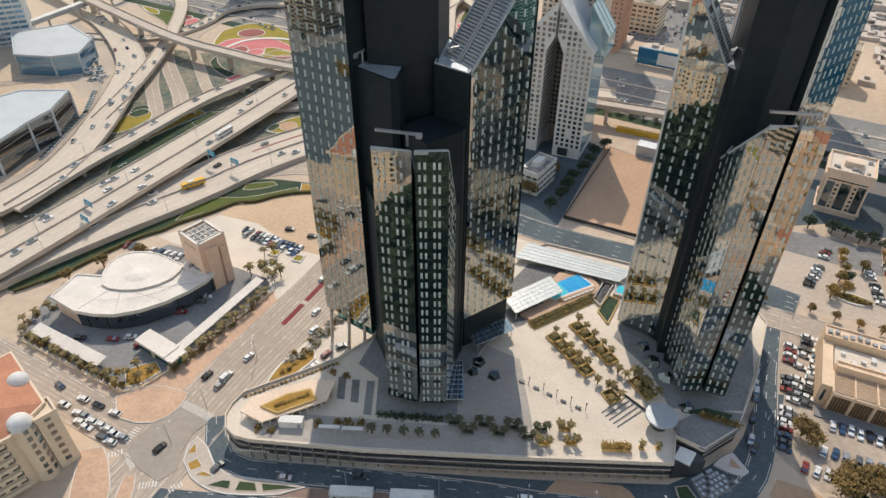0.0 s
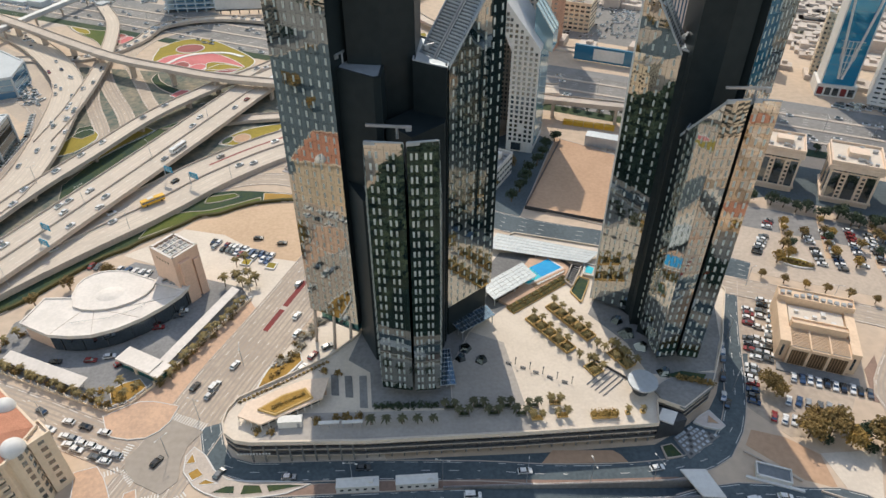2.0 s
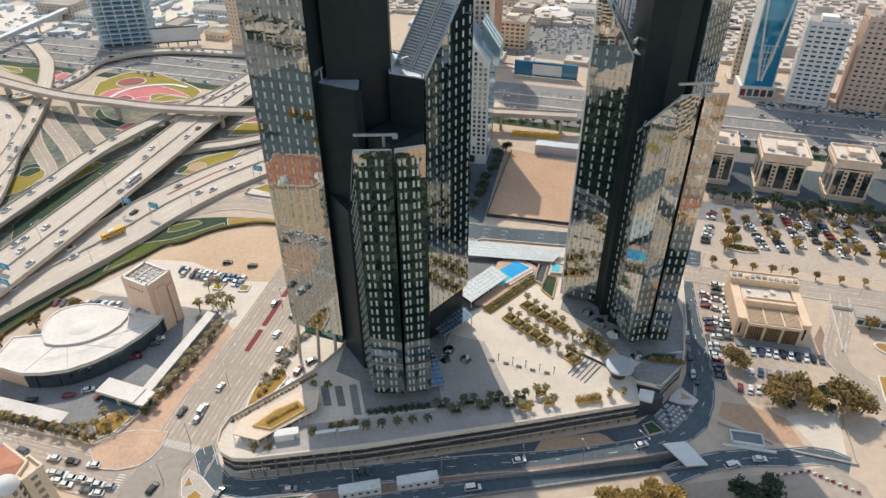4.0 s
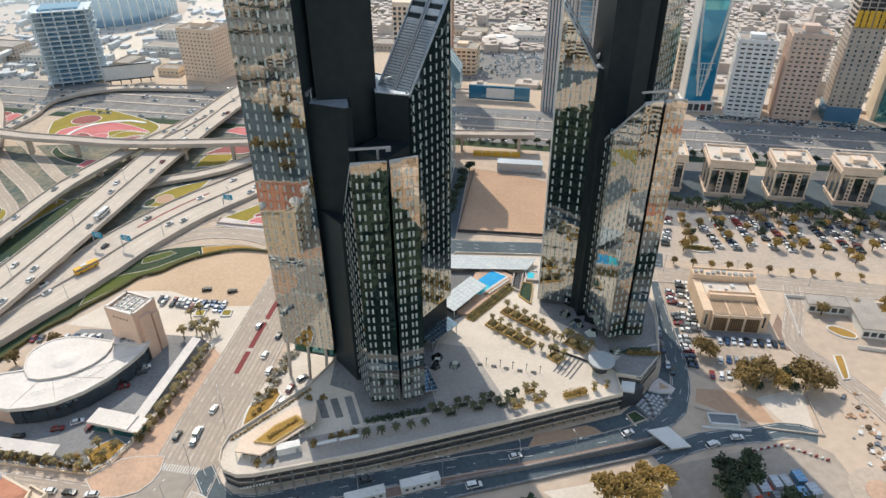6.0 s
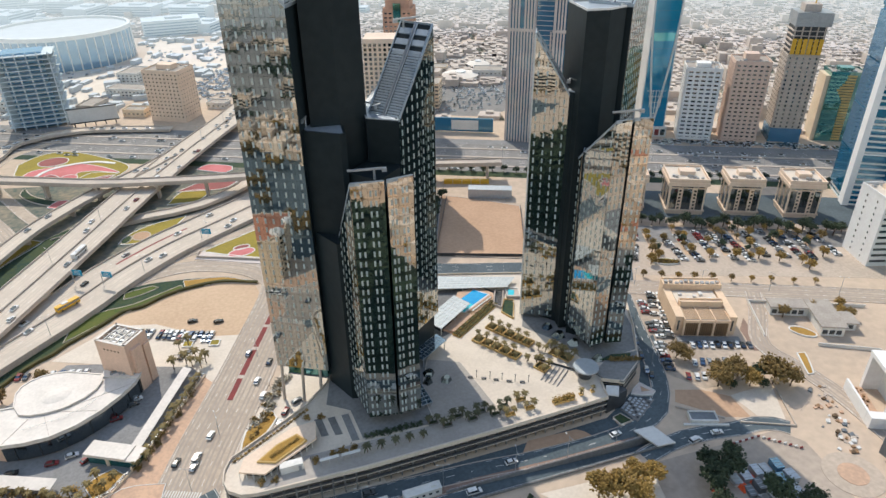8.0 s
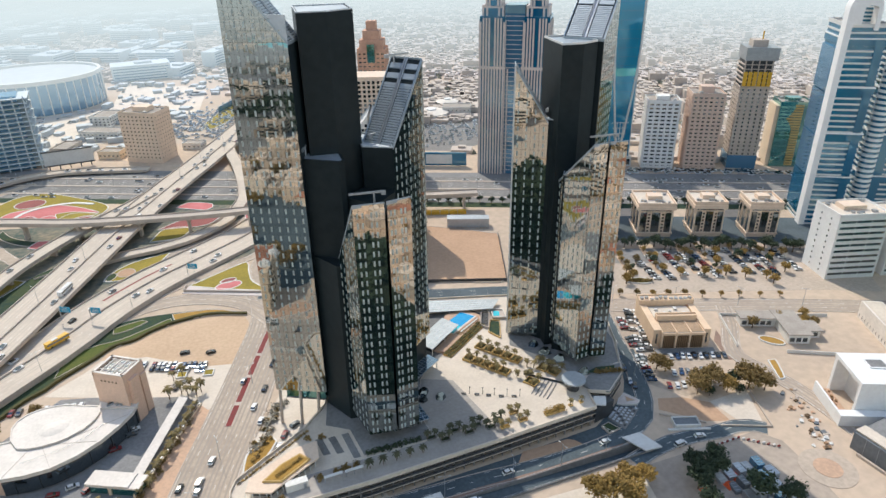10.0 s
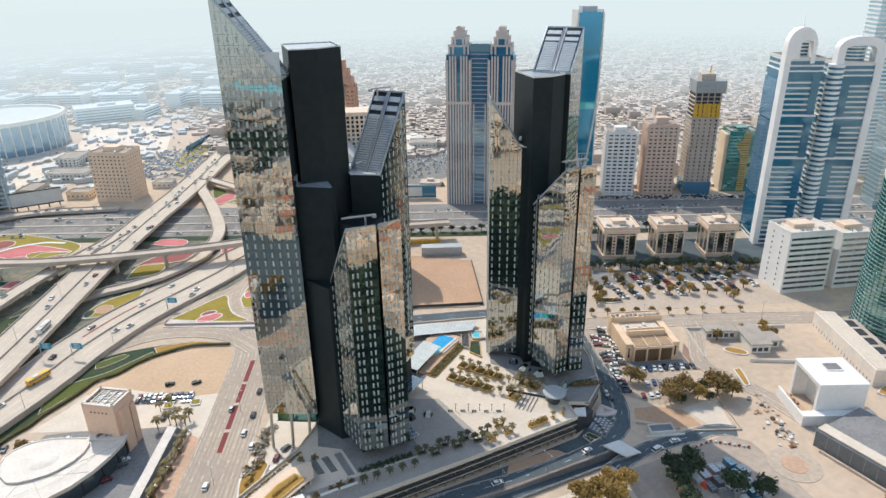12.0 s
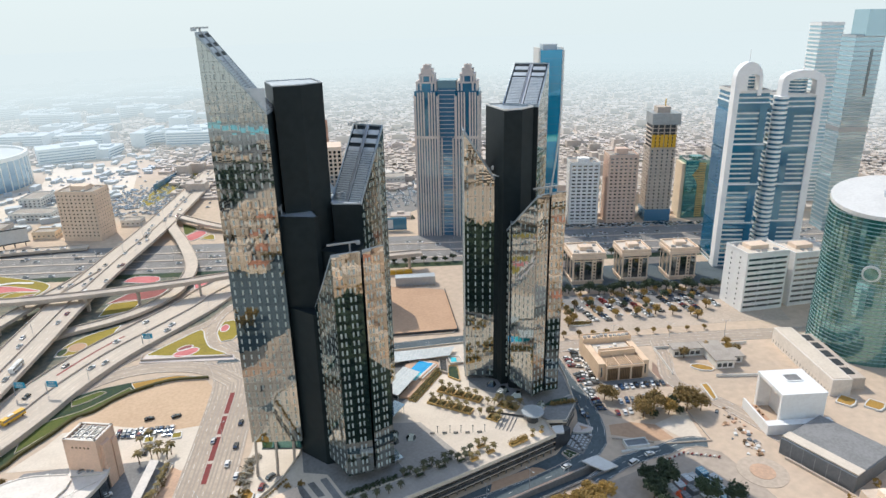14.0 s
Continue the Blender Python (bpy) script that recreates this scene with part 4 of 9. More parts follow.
# ---- the two shard towers ----
def tower(name, label, spec):
    t = thing(name, label, "office tower", (*spec["at"], PZ - 0.02))
    rng = random.Random(spec["seed"])
    win_box = Geo().box((0, 0, 0), (0.62, 0.16, 1.9))
    shared = None
    count = 0
    panes, wins = Geo(), Geo()
    for q in spec["core"]:
        under(t, part("core", Geo().prism(q["poly"], q.get("z0", 0.0), q["top"]), BLACKCLAD, None, "matt black clad core"))
        top = q["top"] if not isinstance(q["top"], list) else max(q["top"])
        if not isinstance(q["top"], list) and not q.get("plain"):
            under(t, part("core_roof", Geo().prism(inset(q["poly"], 0.8), top - 0.4, top + 0.05), LOUVRE if q.get("cap") else SLAT, None, "pale flat roof"))
            ln = [Vector((*p, 0)) for p in q["poly"] + q["poly"][:1]]
            if not q.get("cap"):
                under(t, part("core_parapet", ribbon(Geo(), ln, -0.4, 0.0, top, top + (0.7 if q.get("pale") else 0.4)), WHITE if q.get("pale") else LOUVRE))
    for sh in spec["shards"]:
        poly, tops, z0 = sh["poly"], sh["tops"], sh["z0"]
        under(t, part("shard", Geo().prism(inset(poly, 0.12), z0, [h - 0.1 for h in tops]), BLACKCLAD, None, "dark glazed tower shard"))
        for e in sh["glazed"]:
            i, cols, at = e
            p0, p1 = Vector(poly[i]), Vector(poly[(i + 1) % len(poly)])
            h0, h1 = tops[i], tops[(i + 1) % len(poly)]
            d = p1 - p0
            L = d.length
            d.normalize()
            n = Vector((d.y, -d.x))
            pitch, fl = L / cols, 3.42
            lim = lambda u: h0 + (h1 - h0) * max(0, min(L, u)) / L
            z = z0
            row = 0
            while z < max(h0, h1) - 0.5:
                for c in range(cols):
                    u0, u1 = c * pitch + 0.03, (c + 1) * pitch - 0.03
                    za, zb = min(z + fl - 0.05, lim(u0)), min(z + fl - 0.05, lim(u1))
                    if max(za, zb) < z + 0.3:
                        continue
                    za, zb = max(za, z + 0.02), max(zb, z + 0.02)
                    tx, tz = rng.gauss(0, 0.0022), rng.gauss(0, 0.0022)
                    o = [0.1 + tx + tz, 0.1 - tx + tz, 0.1 - tx - tz, 0.1 + tx - tz]
                    q = [p0 + d * u0 + n * o[0], p0 + d * u1 + n * o[1], p0 + d * u1 + n * o[2], p0 + d * u0 + n * o[3]]
                    b = [p0 + d * u0, p0 + d * u1]
                    panes.add([(*q[0], z), (*q[1], z), (*q[2], zb), (*q[3], za), (*b[0], z), (*b[1], z), (*b[1], zb), (*b[0], za)],
                              [(0, 1, 2, 3), (4, 0, 3, 7), (1, 5, 6, 2), (3, 2, 6, 7), (4, 5, 1, 0)])
                for um in at:
                    um *= L
                    if lim(um - 0.6) < z + fl or lim(um + 0.6) < z + fl:
                        continue
                    m = p0 + d * um + n * 0.1
                    if sh.get("apart") and count < 290:
                        count += 1
                        if shared is None:
                            ob = part("window", win_box, BLIND)
                            shared = ob.data
                        else:
                            ob = new("window", shared)
                        ob.matrix_world = Matrix.Translation((m.x, m.y, z + 1.75)) @ Matrix.Rotation(math.atan2(d.y, d.x), 4, "Z")
                        under(t, ob)
                    else:
                        wins.box((m.x, m.y, z + 1.75), (0.62, 0.16, 1.9), math.atan2(d.y, d.x))
                z += fl
                row += 1
        # metal lip round the sloping top
        ln = [Vector((x, y, h)) for (x, y), h in zip(poly + poly[:1], tops + tops[:1])]
        under(t, part("top_edge", ribbon(Geo(), ln, -0.5, 0.12, -0.7, 0.35), SLAT, None, "pale metal edge of the sloping top"))
        if sh.get("wing"):
            p0, p1 = Vector(poly[0]), Vector(poly[1])
            w_, z1 = sh["wing"]
            q_ = p1 + (p0 - p1).normalized() * w_
            zq = tops[1] + (tops[0] - tops[1]) * w_ / (p1 - p0).length
            e_ = Vector((-(p1 - p0).y, (p1 - p0).x)).normalized() * 0.5
            v_ = [(*q_, zq), (*p1, tops[1]), (*p1, z1), (*(q_ + e_), zq), (*(p1 + e_), tops[1]), (*(p1 + e_), z1)]
            under(t, part("wing_panel", Geo().add(v_, [(0, 1, 2), (5, 4, 3), (0, 3, 4, 1), (1, 4, 5, 2), (2, 5, 3, 0)]), LOUVRE, None, "pale metal panel beside the core"))
        if sh.get("fin"):
            # white strip paints the sunlight along this shard's edge
            under(t, part("edge_fin", Geo().tube((*poly[0], z0), (*poly[0], tops[0]), 0.35, n=6), WHITE, None, "white strip standing in for the shard's sunlit edge"))
        if sh.get("louvres"):
            a, b, c, e = [Vector((x, y, h)) for (x, y), h in zip(poly, tops)]   # front low/high, back high/low
            R = lambda s, w: (a.lerp(b, s)).lerp(e.lerp(c, s), w)
            steps = int((b - a).length / 0.95)
            along = (b - a).normalized()
            for lane in ((0.06, 0.42), (0.56, 0.94)):
                for k in range(1, steps):
                    s = k / steps
                    far = abs(b.z - a.z) and ((s if b.z > a.z else 1 - s) > 0.66)
                    if far and k % 4 in (1, 2):
                        continue
                    p, q = R(s, lane[0]), R(s, lane[1])
                    w = along * (0.26 if not far else 0.5)
                    up = Vector((0, 0, 0.3))
                    slat = Geo().add([p - w, p + w, q + w, q - w, p - w + up, p + w + up, q + w + up, q - w + up],
                                     [(3, 2, 1, 0), (4, 5, 6, 7), (0, 1, 5, 4), (1, 2, 6, 5), (2, 3, 7, 6), (3, 0, 4, 7)])
                    under(t, part("louvre", slat, SLAT))
            rail = Geo()
            for w in (0.45, 0.53):
                p, q = R(0.0, w), R(1.0, w)
                rail.tube(p + Vector((0, 0, 0.4)), q + Vector((0, 0, 0.4)), 0.22, n=6)
            p, q = R(0.0, 0.46), R(1.0, 0.46)
            p2, q2 = R(0.0, 0.52), R(1.0, 0.52)
            rail.add([p + Vector((0, 0, .15)), q + Vector((0, 0, .15)), q2 + Vector((0, 0, .15)), p2 + Vector((0, 0, .15))], [(0, 1, 2, 3)])
            under(t, part("cradle_track", rail, METAL, None, "steel track for the cleaning cradle"))
    under(t, part("glass_panes", panes, GLASS_TOWER, None, "mirror-like dark facade glass", "stuff"))
    if wins.v:
        under(t, part("window_grid", wins, BLIND, None, "rows of narrow pale windows", "stuff"))
    for x, y, z, deg, arm in spec["cranes"]:
        P = frame_at(x, y, deg)
        g = Geo().tube((x, y, z), (x, y, z + 3.2), 0.35)
        g.box((*P(arm / 2 - 3, 0), z + 3.4), (arm, 0.7, 0.6), radians(deg))
        g.box((*P(-3, 0), z + 3.0), (1.4, 1.2, 1.2), radians(deg))
        under(t, part("roof_crane", g, METAL, None, "grey steel facade cleaning crane"))
    return t


def even(n):
    return [(k + 0.5) / n for k in range(n)]


FOUR = [0.14, 0.3, 0.58, 0.74]      # two pairs of windows on a panel
tower("shard_tower", "dark glass tower of slanted shards round a black core", dict(
    at=(-28, 160), seed=3,
    core=[dict(poly=[(-36.5, 167.5), (-27, 166.2), (-17.6, 170), (-16, 186), (-34, 188)], top=158.0),
          dict(poly=[(-39.6, 165), (-29, 157.5), (-27, 158.2), (-26, 172), (-39, 172)], top=112.0, cap=True),
          dict(poly=[(-19, 150), (-9.8, 158.5), (-9, 163), (-15, 172), (-27, 160)], top=98.0, plain=True),
          dict(poly=[(-34, 153), (-12, 148), (-10, 160), (-17, 171), (-40, 166)], top=[76.0] * 4 + [76.0]),
          dict(poly=[(-18.5, 167), (-9, 161), (-8, 168), (-12, 182), (-17, 187)], top=113.0),
          dict(poly=[(-8, 164.6), (6.4, 176.4), (-0.8, 185), (-15.4, 172.6)], z0=PZ - 0.5, top=23.8)],
    shards=[dict(poly=[(-58.8, 172.4), (-40.6, 162.8), (-35.2, 173), (-53, 183.5)], tops=[176.3, 150.0, 150.0, 176.3], z0=16.8, glazed=[(0, 13, even(7)), (3, 7, even(4))], louvres=True, wing=(6.5, 158.2)),
            dict(poly=[(-30.8, 136.4), (-20.9, 134.6), (-20.7, 152), (-33, 152.5)], tops=[104.0, 104.4, 76.0, 79.0], z0=13.5, glazed=[(0, 6, FOUR), (3, 8, even(5))], apart=True),
            dict(poly=[(-20.1, 134.5), (-12, 135.0), (-11, 150), (-19.6, 151)], tops=[104.4, 104.8, 80.0, 80.0], z0=13.5, glazed=[(0, 5, FOUR), (1, 8, even(5))], apart=True),
            dict(poly=[(-8.4, 162.9), (8.1, 176.4), (-0.2, 186.6), (-16.7, 172.9)], tops=[112.5, 139.2, 139.2, 112.5], z0=24.0, glazed=[(0, 13, even(7)), (1, 8, even(4))], louvres=True)],
    cranes=[(-22.5, 140, 103.0, 172, 11.0), (-56.6, 176, 174.5, 40, 7.0), (-38, 168, 112, 60, 4), (-12, 172, 112.5, 30, 7), (0, 184, 137, 10, 9)]))
tower("shard_tower", "dark glass tower with a tall black core and slanted shards", dict(
    at=(75, 172), seed=8,
    core=[dict(poly=[(60.5, 168), (69, 166.8), (77.2, 170), (76, 186), (64, 188)], top=141.5, pale=True),
          dict(poly=[(62, 164), (66, 160), (78, 160), (79, 172), (70, 176)], top=92.0),
          dict(poly=[(58, 178), (62, 172), (68, 180), (64, 184)], top=112.0)],
    shards=[dict(poly=[(48.4, 181.8), (63.2, 173.0), (67.5, 181), (53, 191)], tops=[132.4, 105.5, 105.5, 132.4], z0=10.5, glazed=[(0, 10, even(5)), (3, 7, even(4))], louvres=True, fin=True),
            dict(poly=[(63.6, 147.0), (70.2, 147.6), (71, 166), (62.4, 168)], tops=[108.6, 108.6, 86.0, 88.0], z0=13.0, glazed=[(0, 4, even(3)), (3, 12, even(7))], apart=True),
            dict(poly=[(71.2, 147.6), (77.6, 146.0), (84, 164), (72, 166)], tops=[108.6, 108.8, 90.0, 90.0], z0=13.0, glazed=[(0, 4, even(3)), (1, 11, even(6))], apart=True),
            dict(poly=[(79.5, 169.5), (94.9, 183), (84.6, 195.6), (69.5, 182.5)], tops=[142.0, 158.2, 158.2, 142.0], z0=10.0, glazed=[(0, 12, even(7)), (1, 8, even(4))], louvres=True)],
    cranes=[(72, 150, 107.5, 175, 11.0), (63, 180, 112, 50, 4)]))
# ---- buildings ----
def banded(name, label, x, y, deg, w, d, h, floors, wall, glz, band=1.1, out=0.5, piers=0, pier_w=1.0, pier_out=0.7, top=3.0, z0=0.0, category="building", group=""):
    """A building of glazed storeys with a solid band at each floor and upright piers between bays. (x, y): the middle of its plan."""
    t = thing(name, label, category, (x, y, z0), group)
    P = frame_at(x, y, deg)
    body = rect(P, -w / 2, -d / 2, w / 2, d / 2)
    under(t, part("glazing", Geo().prism(body, z0, h), glz, None, "dark window glazing"))
    fh = (h - z0) / floors
    grown = rect(P, -w / 2 - out, -d / 2 - out, w / 2 + out, d / 2 + out)
    base = None
    for k in range(floors + 1):
        zz = z0 + k * fh
        b = band if 0 < k < floors else band * 1.3
        if base is None or k == floors:
            ob = part("floor_band", Geo().prism(grown, -b / 2, b / 2), wall)
            base = base or ob.data
        else:
            ob = new("floor_band", base)
        ob.location.z = zz + (b / 2 if k == 0 else 0)
        under(t, ob)
    if piers:
        for a, b in ((0, 1), (1, 2), (2, 3), (3, 0)):
            p0, p1 = body[a], body[b]
            L = math.dist(p0, p1)
            n = max(2, round(piers * L / w))
            for k in range(n + 1):
                u = k * L / n
                under(t, part("pier", Geo().wall_box(p0, p1, max(0, u - pier_w / 2), min(L, u + pier_w / 2), z0, h + 0.3, pier_out), wall))
    rp = rect(P, -w / 2 - out, -d / 2 - out, w / 2 + out, d / 2 + out)
    ln = [Vector((*p, h + band * 0.65)) for p in rp + rp[:1]]
    under(t, part("roof_parapet", ribbon(Geo(), ln, -0.4, 0.0, 0, 1.2), wall))
    under(t, part("roof", Geo().prism(inset(rp, 0.5), h + band * 0.65, h + band * 0.65 + 0.15), GRAVEL_ROOF, None, "grey gravel roof"))
    if top:
        zt = h + band * 0.65 + 0.15
        under(t, part("plant_room", Geo().prism(rect(P, -w * 0.22, -d * 0.2, w * 0.2, d * 0.22), zt, zt + top), wall, None, "rooftop plant room"))
        rng = random.Random(int(x * 7 + y))
        for k in range(6):
            u, v = rng.uniform(-w * 0.4, w * 0.4), rng.choice((-1, 1)) * rng.uniform(d * 0.3, d * 0.4)
            s = rng.uniform(1.2, 2.6)
            under(t, part("roof_unit", Geo().box((*P(u, v), zt + s * 0.35), (s, s * 1.2, s * 0.7), radians(deg)), METAL))
    return t


def windows_on(t, P, w, d, z0, h, floors, cols, rows_d, ww, wh, out=0.06, faces=(0, 1, 2, 3), mat_=None, label="rows of dark windows"):
    """Window boxes on the faces of an upright block."""
    g = Geo()
    body = rect(P, -w / 2, -d / 2, w / 2, d / 2)
    fh = (h - z0) / floors
    for i in faces:
        p0, p1 = body[i], body[(i + 1) % 4]
        L = math.dist(p0, p1)
        n = cols if i % 2 == 0 else rows_d
        for c in range(n):
            u = (c + 0.5) * L / n
            for f in range(floors):
                z = z0 + f * fh + fh * 0.3
                g.wall_box(p0, p1, u - ww / 2, u + ww / 2, z, z + wh, out, 0.0)
    return under(t, part("window_grid", g, mat_ or GLASS_DARK, None, label, "stuff"))


def walled(name, label, x, y, deg, w, d, h, floors, wall, cols, cols_d, ww=1.4, wh=1.6, category="building", roof=True, glz=None, group=""):
    """A solid-walled block with a grid of windows."""
    t = thing(name, label, category, (x, y, 0), group)
    P = frame_at(x, y, deg)
    body = rect(P, -w / 2, -d / 2, w / 2, d / 2)
    under(t, part("wall", Geo().prism(body, 0, h), wall))
    windows_on(t, P, w, d, 1.0, h - 0.6, floors, cols, cols_d, ww, wh, mat_=glz)
    ln = [Vector((*p, h)) for p in body + body[:1]]
    under(t, part("roof_parapet", ribbon(Geo(), ln, -0.35, 0.1, -0.4, 1.0), wall))
    under(t, part("roof", Geo().prism(inset(body, 0.4), h, h + 0.12), GRAVEL_ROOF, None, "grey gravel roof"))
    rng = random.Random(int(x * 3 + y * 5))
    if roof:
        under(t, part("plant_room", Geo().prism(rect(P, -w * 0.2, -d * 0.18, w * 0.16, d * 0.2), h + 0.1, h + 3.2), wall))
        for k in range(7):
            u, v = rng.uniform(-w * 0.42, w * 0.42), rng.choice((-1, 1)) * rng.uniform(d * 0.27, d * 0.42)
            s = rng.uniform(1.0, 2.4)
            under(t, part("roof_unit", Geo().box((*P(u, v), h + 0.1 + s * 0.35), (s, s * 1.3, s * 0.7), radians(deg)), METAL))
    return t


PALE_STONE = mat("pale_stone", (0.78, 0.61, 0.47), (0.69, 0.53, 0.4), 0.8, big=0.1, fine=0.9)
ROSE_STONE = mat("rose_beige_stone", (0.72, 0.54, 0.43), (0.63, 0.46, 0.37), 0.8, big=0.1, fine=0.9)


# four alike cream office blocks by the car park
def office_block():
    w = d = 25.0
    h = 22.0
    t = thing("office_block", "cream stone office block with recessed dark glass bays", "office building", (0, 0, 0), "office blocks by the car park")
    P = frame_at(0, 0, 0)
    part("wall", Geo().prism(rect(P, -w / 2, -d / 2, w / 2, d / 2), 0, h - 2.5), PALE_STONE, t)
    part("cornice", Geo().prism(rect(P, -w / 2 - 1.6, -d / 2 - 1.6, w / 2 + 1.6, d / 2 + 1.6), h - 3.6, h - 1.4), PALE_STONE, t, "broad overhanging cream cornice")
    part("attic", Geo().prism(rect(P, -w / 2 - 1, -d / 2 - 1, w / 2 + 1, d / 2 + 1), h - 1.4, h - 0.4), PALE_STONE, t)
    rp = rect(P, -w / 2 - 1.3, -d / 2 - 1.3, w / 2 + 1.3, d / 2 + 1.3)
    ln = [Vector((*p, h - 0.4)) for p in rp + rp[:1]]
    part("roof_parapet", ribbon(Geo(), ln, -1.0, 0.0, 0, 1.3), PALE_STONE, t)
    part("roof", Geo().prism(rect(P, -w / 2, -d / 2, w / 2, d / 2), h - 0.4, h - 0.25), PAVING, t, "pale sandy roof")
    part("plant_room", Geo().prism(rect(P, -5, -3.5, 5.5, 4.5), h - 0.25, h + 2.2), PALE_STONE, t)
    rng = random.Random(5)
    for k in range(12):
        u, v = rng.uniform(-11, 11), rng.choice((-1, 1)) * rng.uniform(6, 10.5)
        part("roof_unit", Geo().box((u, v, h + 0.4), (rng.uniform(1, 2.2), rng.uniform(1, 2.2), 1.3)), METAL, t)
    body = rect(P, -w / 2, -d / 2, w / 2, d / 2)
    for i in range(4):
        p0, p1 = body[i], body[(i + 1) % 4]
        for u0, u1 in ((1.2, 5.9), (9.5, 15.5), (19.1, 23.8)):
            part("glass_bay", Geo().wall_box(p0, p1, u0, u1, 3.2, 16.4, 0.06), GLASS_DARK, t, "tall dark glass bay")
        for u0 in (7.0, 17.2):
            for k in range(6):
                part("window", Geo().wall_box(p0, p1, u0 - 0.3, u0 + 1.3, 3.4 + k * 2.2, 4.6 + k * 2.2, 0.06), GLASS_DARK, t)
            part("pier", Geo().wall_box(p0, p1, u0 - 0.9, u0 - 0.5, 0, 17.6, 0.35), PALE_STONE, t)
            part("pier", Geo().wall_box(p0, p1, u0 + 1.5, u0 + 1.9, 0, 17.6, 0.35), PALE_STONE, t)
        part("window_strip", Geo().wall_box(p0, p1, 1.2, w - 1.2, 17.2, 18.2, 0.08), GLASS_DARK, t, "ribbon of dark windows under the cornice")
        part("ledge", Geo().wall_box(p0, p1, -0.9, w + 0.9, 2.2, 3.0, 0.9), PALE_STONE, t)
    return t


ob0 = office_block()
SLIM = Matrix.Diagonal((0.86, 0.86, 1.03, 1.0))
ob0.matrix_basis = pose(198, 269, 0, 0, 0, -25) @ SLIM
for x, y in ((168, 284), (228.5, 254.5), (259.5, 240)):
    copy_thing(ob0, pose(x, y, 0, 0, 0, -25) @ SLIM)

# twin-crowned tower across the highway
ct = thing("crowned_tower", "tall pinstriped stone tower with two stepped crowns", "hotel tower", (171, 414, 0))
P = frame_at(171, 414, -35)
for s in (-1, 1):
    w0 = 19.0
    c = s * 16.5
    under(ct, part("shaft", Geo().prism(rect(P, c - w0 / 2, -13, c + w0 / 2, 13), 0, 122), GLASS_NAVY, None, "dark blue glazed shaft"))
    n = 9
    for k in range(n):
        u = c - w0 / 2 + 0.7 + k * (w0 - 1.4) / (n - 1)
        top = 84 if k == 4 else 121 - (3 if k in (0, n - 1) else 0)
        under(ct, part("pier", Geo().prism(rect(P, u - 0.6, -13.8, u + 0.6, 13.8), 0, top), STRIPE, None, "greyish pink stone pier"))
    for k in range(7):
        v = -12 + k * 4
        under(ct, part("side_pier", Geo().prism(rect(P, c - w0 / 2 - 0.7, v - 0.8, c + w0 / 2 + 0.7, v + 0.8), 0, 119), STRIPE))
    for k, (hw_, z0, z1) in enumerate(((8.2, 121, 128.5), (6.0, 128.5, 134), (4.4, 134, 138.2), (2.6, 138.2, 141.5))):
        tier = under(ct, part("crown_tier", Geo().prism(rect(P, c - hw_, -hw_ - 2, c + hw_, hw_ + 2), z0, z1), GLASS_NAVY if k < 2 else STRIPE, None, "stepped crown tier"))
        for q in range(6 if k < 2 else 2):
            if k < 2 and q in (2, 3):
                continue
            u = c - hw_ + 0.7 + q * (2 * hw_ - 1.4) / (5 if k < 2 else 1)
            up = z1 + (0.9 if q in (0, 5) else 0.3) if k < 3 else z1
            under(tier, part("crown_pier", Geo().prism(rect(P, u - 0.75, -hw_ - 2.6, u + 0.75, hw_ + 2.6), z0, up), STRIPE))
        under(tier, part("crown_edge", ribbon(Geo(), [Vector((*p, z1)) for p in rect(P, c - hw_, -hw_ - 2, c + hw_, hw_ + 2) + [P(c - hw_, -hw_ - 2)]], -0.8, 0.25, -0.9, 0.3), STRIPE))
    under(ct, part("belt", Geo().prism(rect(P, c - w0 / 2 - 1, -14.2, c + w0 / 2 + 1, 14.2), 84, 86), STRIPE))
ct_link = under(ct, part("link", Geo().prism(rect(P, -7.5, -10.5, 7.5, 10.5), 0, 124), GLASS_BLUEGREY, None, "blue glazed link between the shafts"))
for k in range(36):
    under(ct_link, part("link_band", Geo().prism(rect(P, -7.3, -10.8, 7.3, 10.8), 3 + k * 3.4, 3.4 + k * 3.4), STRIPE))
for u in (-4.6, 4.6):
    under(ct_link, part("link_pier", Geo().prism(rect(P, u - 0.5, -11.3, u + 0.5, 11.3), 0, 84), STRIPE))
under(ct_link, part("link_crown", Geo().prism(rect(P, -7.5, -10.6, 7.5, 10.6), 124, 130), GLASS_PALE, None, "pale glazed crown of the link"))

# arched white hotel behind the towers
dh = thing("arched_hotel", "white gridded hotel tower with a tall pointed arch", "hotel", (29, 337, 0))
P = frame_at(31.5, 337, -20)
PROFILE = [(4.6, 0), (19.5, 0), (19.5, 60), (0.7, 82), (0.7, 65), (4.6, 57)]


def half_arch(s):
    pts = [(s * u, z) for u, z in PROFILE]
    if s < 0:
        pts.reverse()
    n = len(pts)
    v = [(*P(u, -14), z) for u, z in pts] + [(*P(u, 14), z) for u, z in pts]
    return Geo().add(v, [tuple(range(n)), tuple(reversed(range(n, 2 * n)))] + [(i, n + i, n + (i + 1) % n, (i + 1) % n) for i in range(n)])


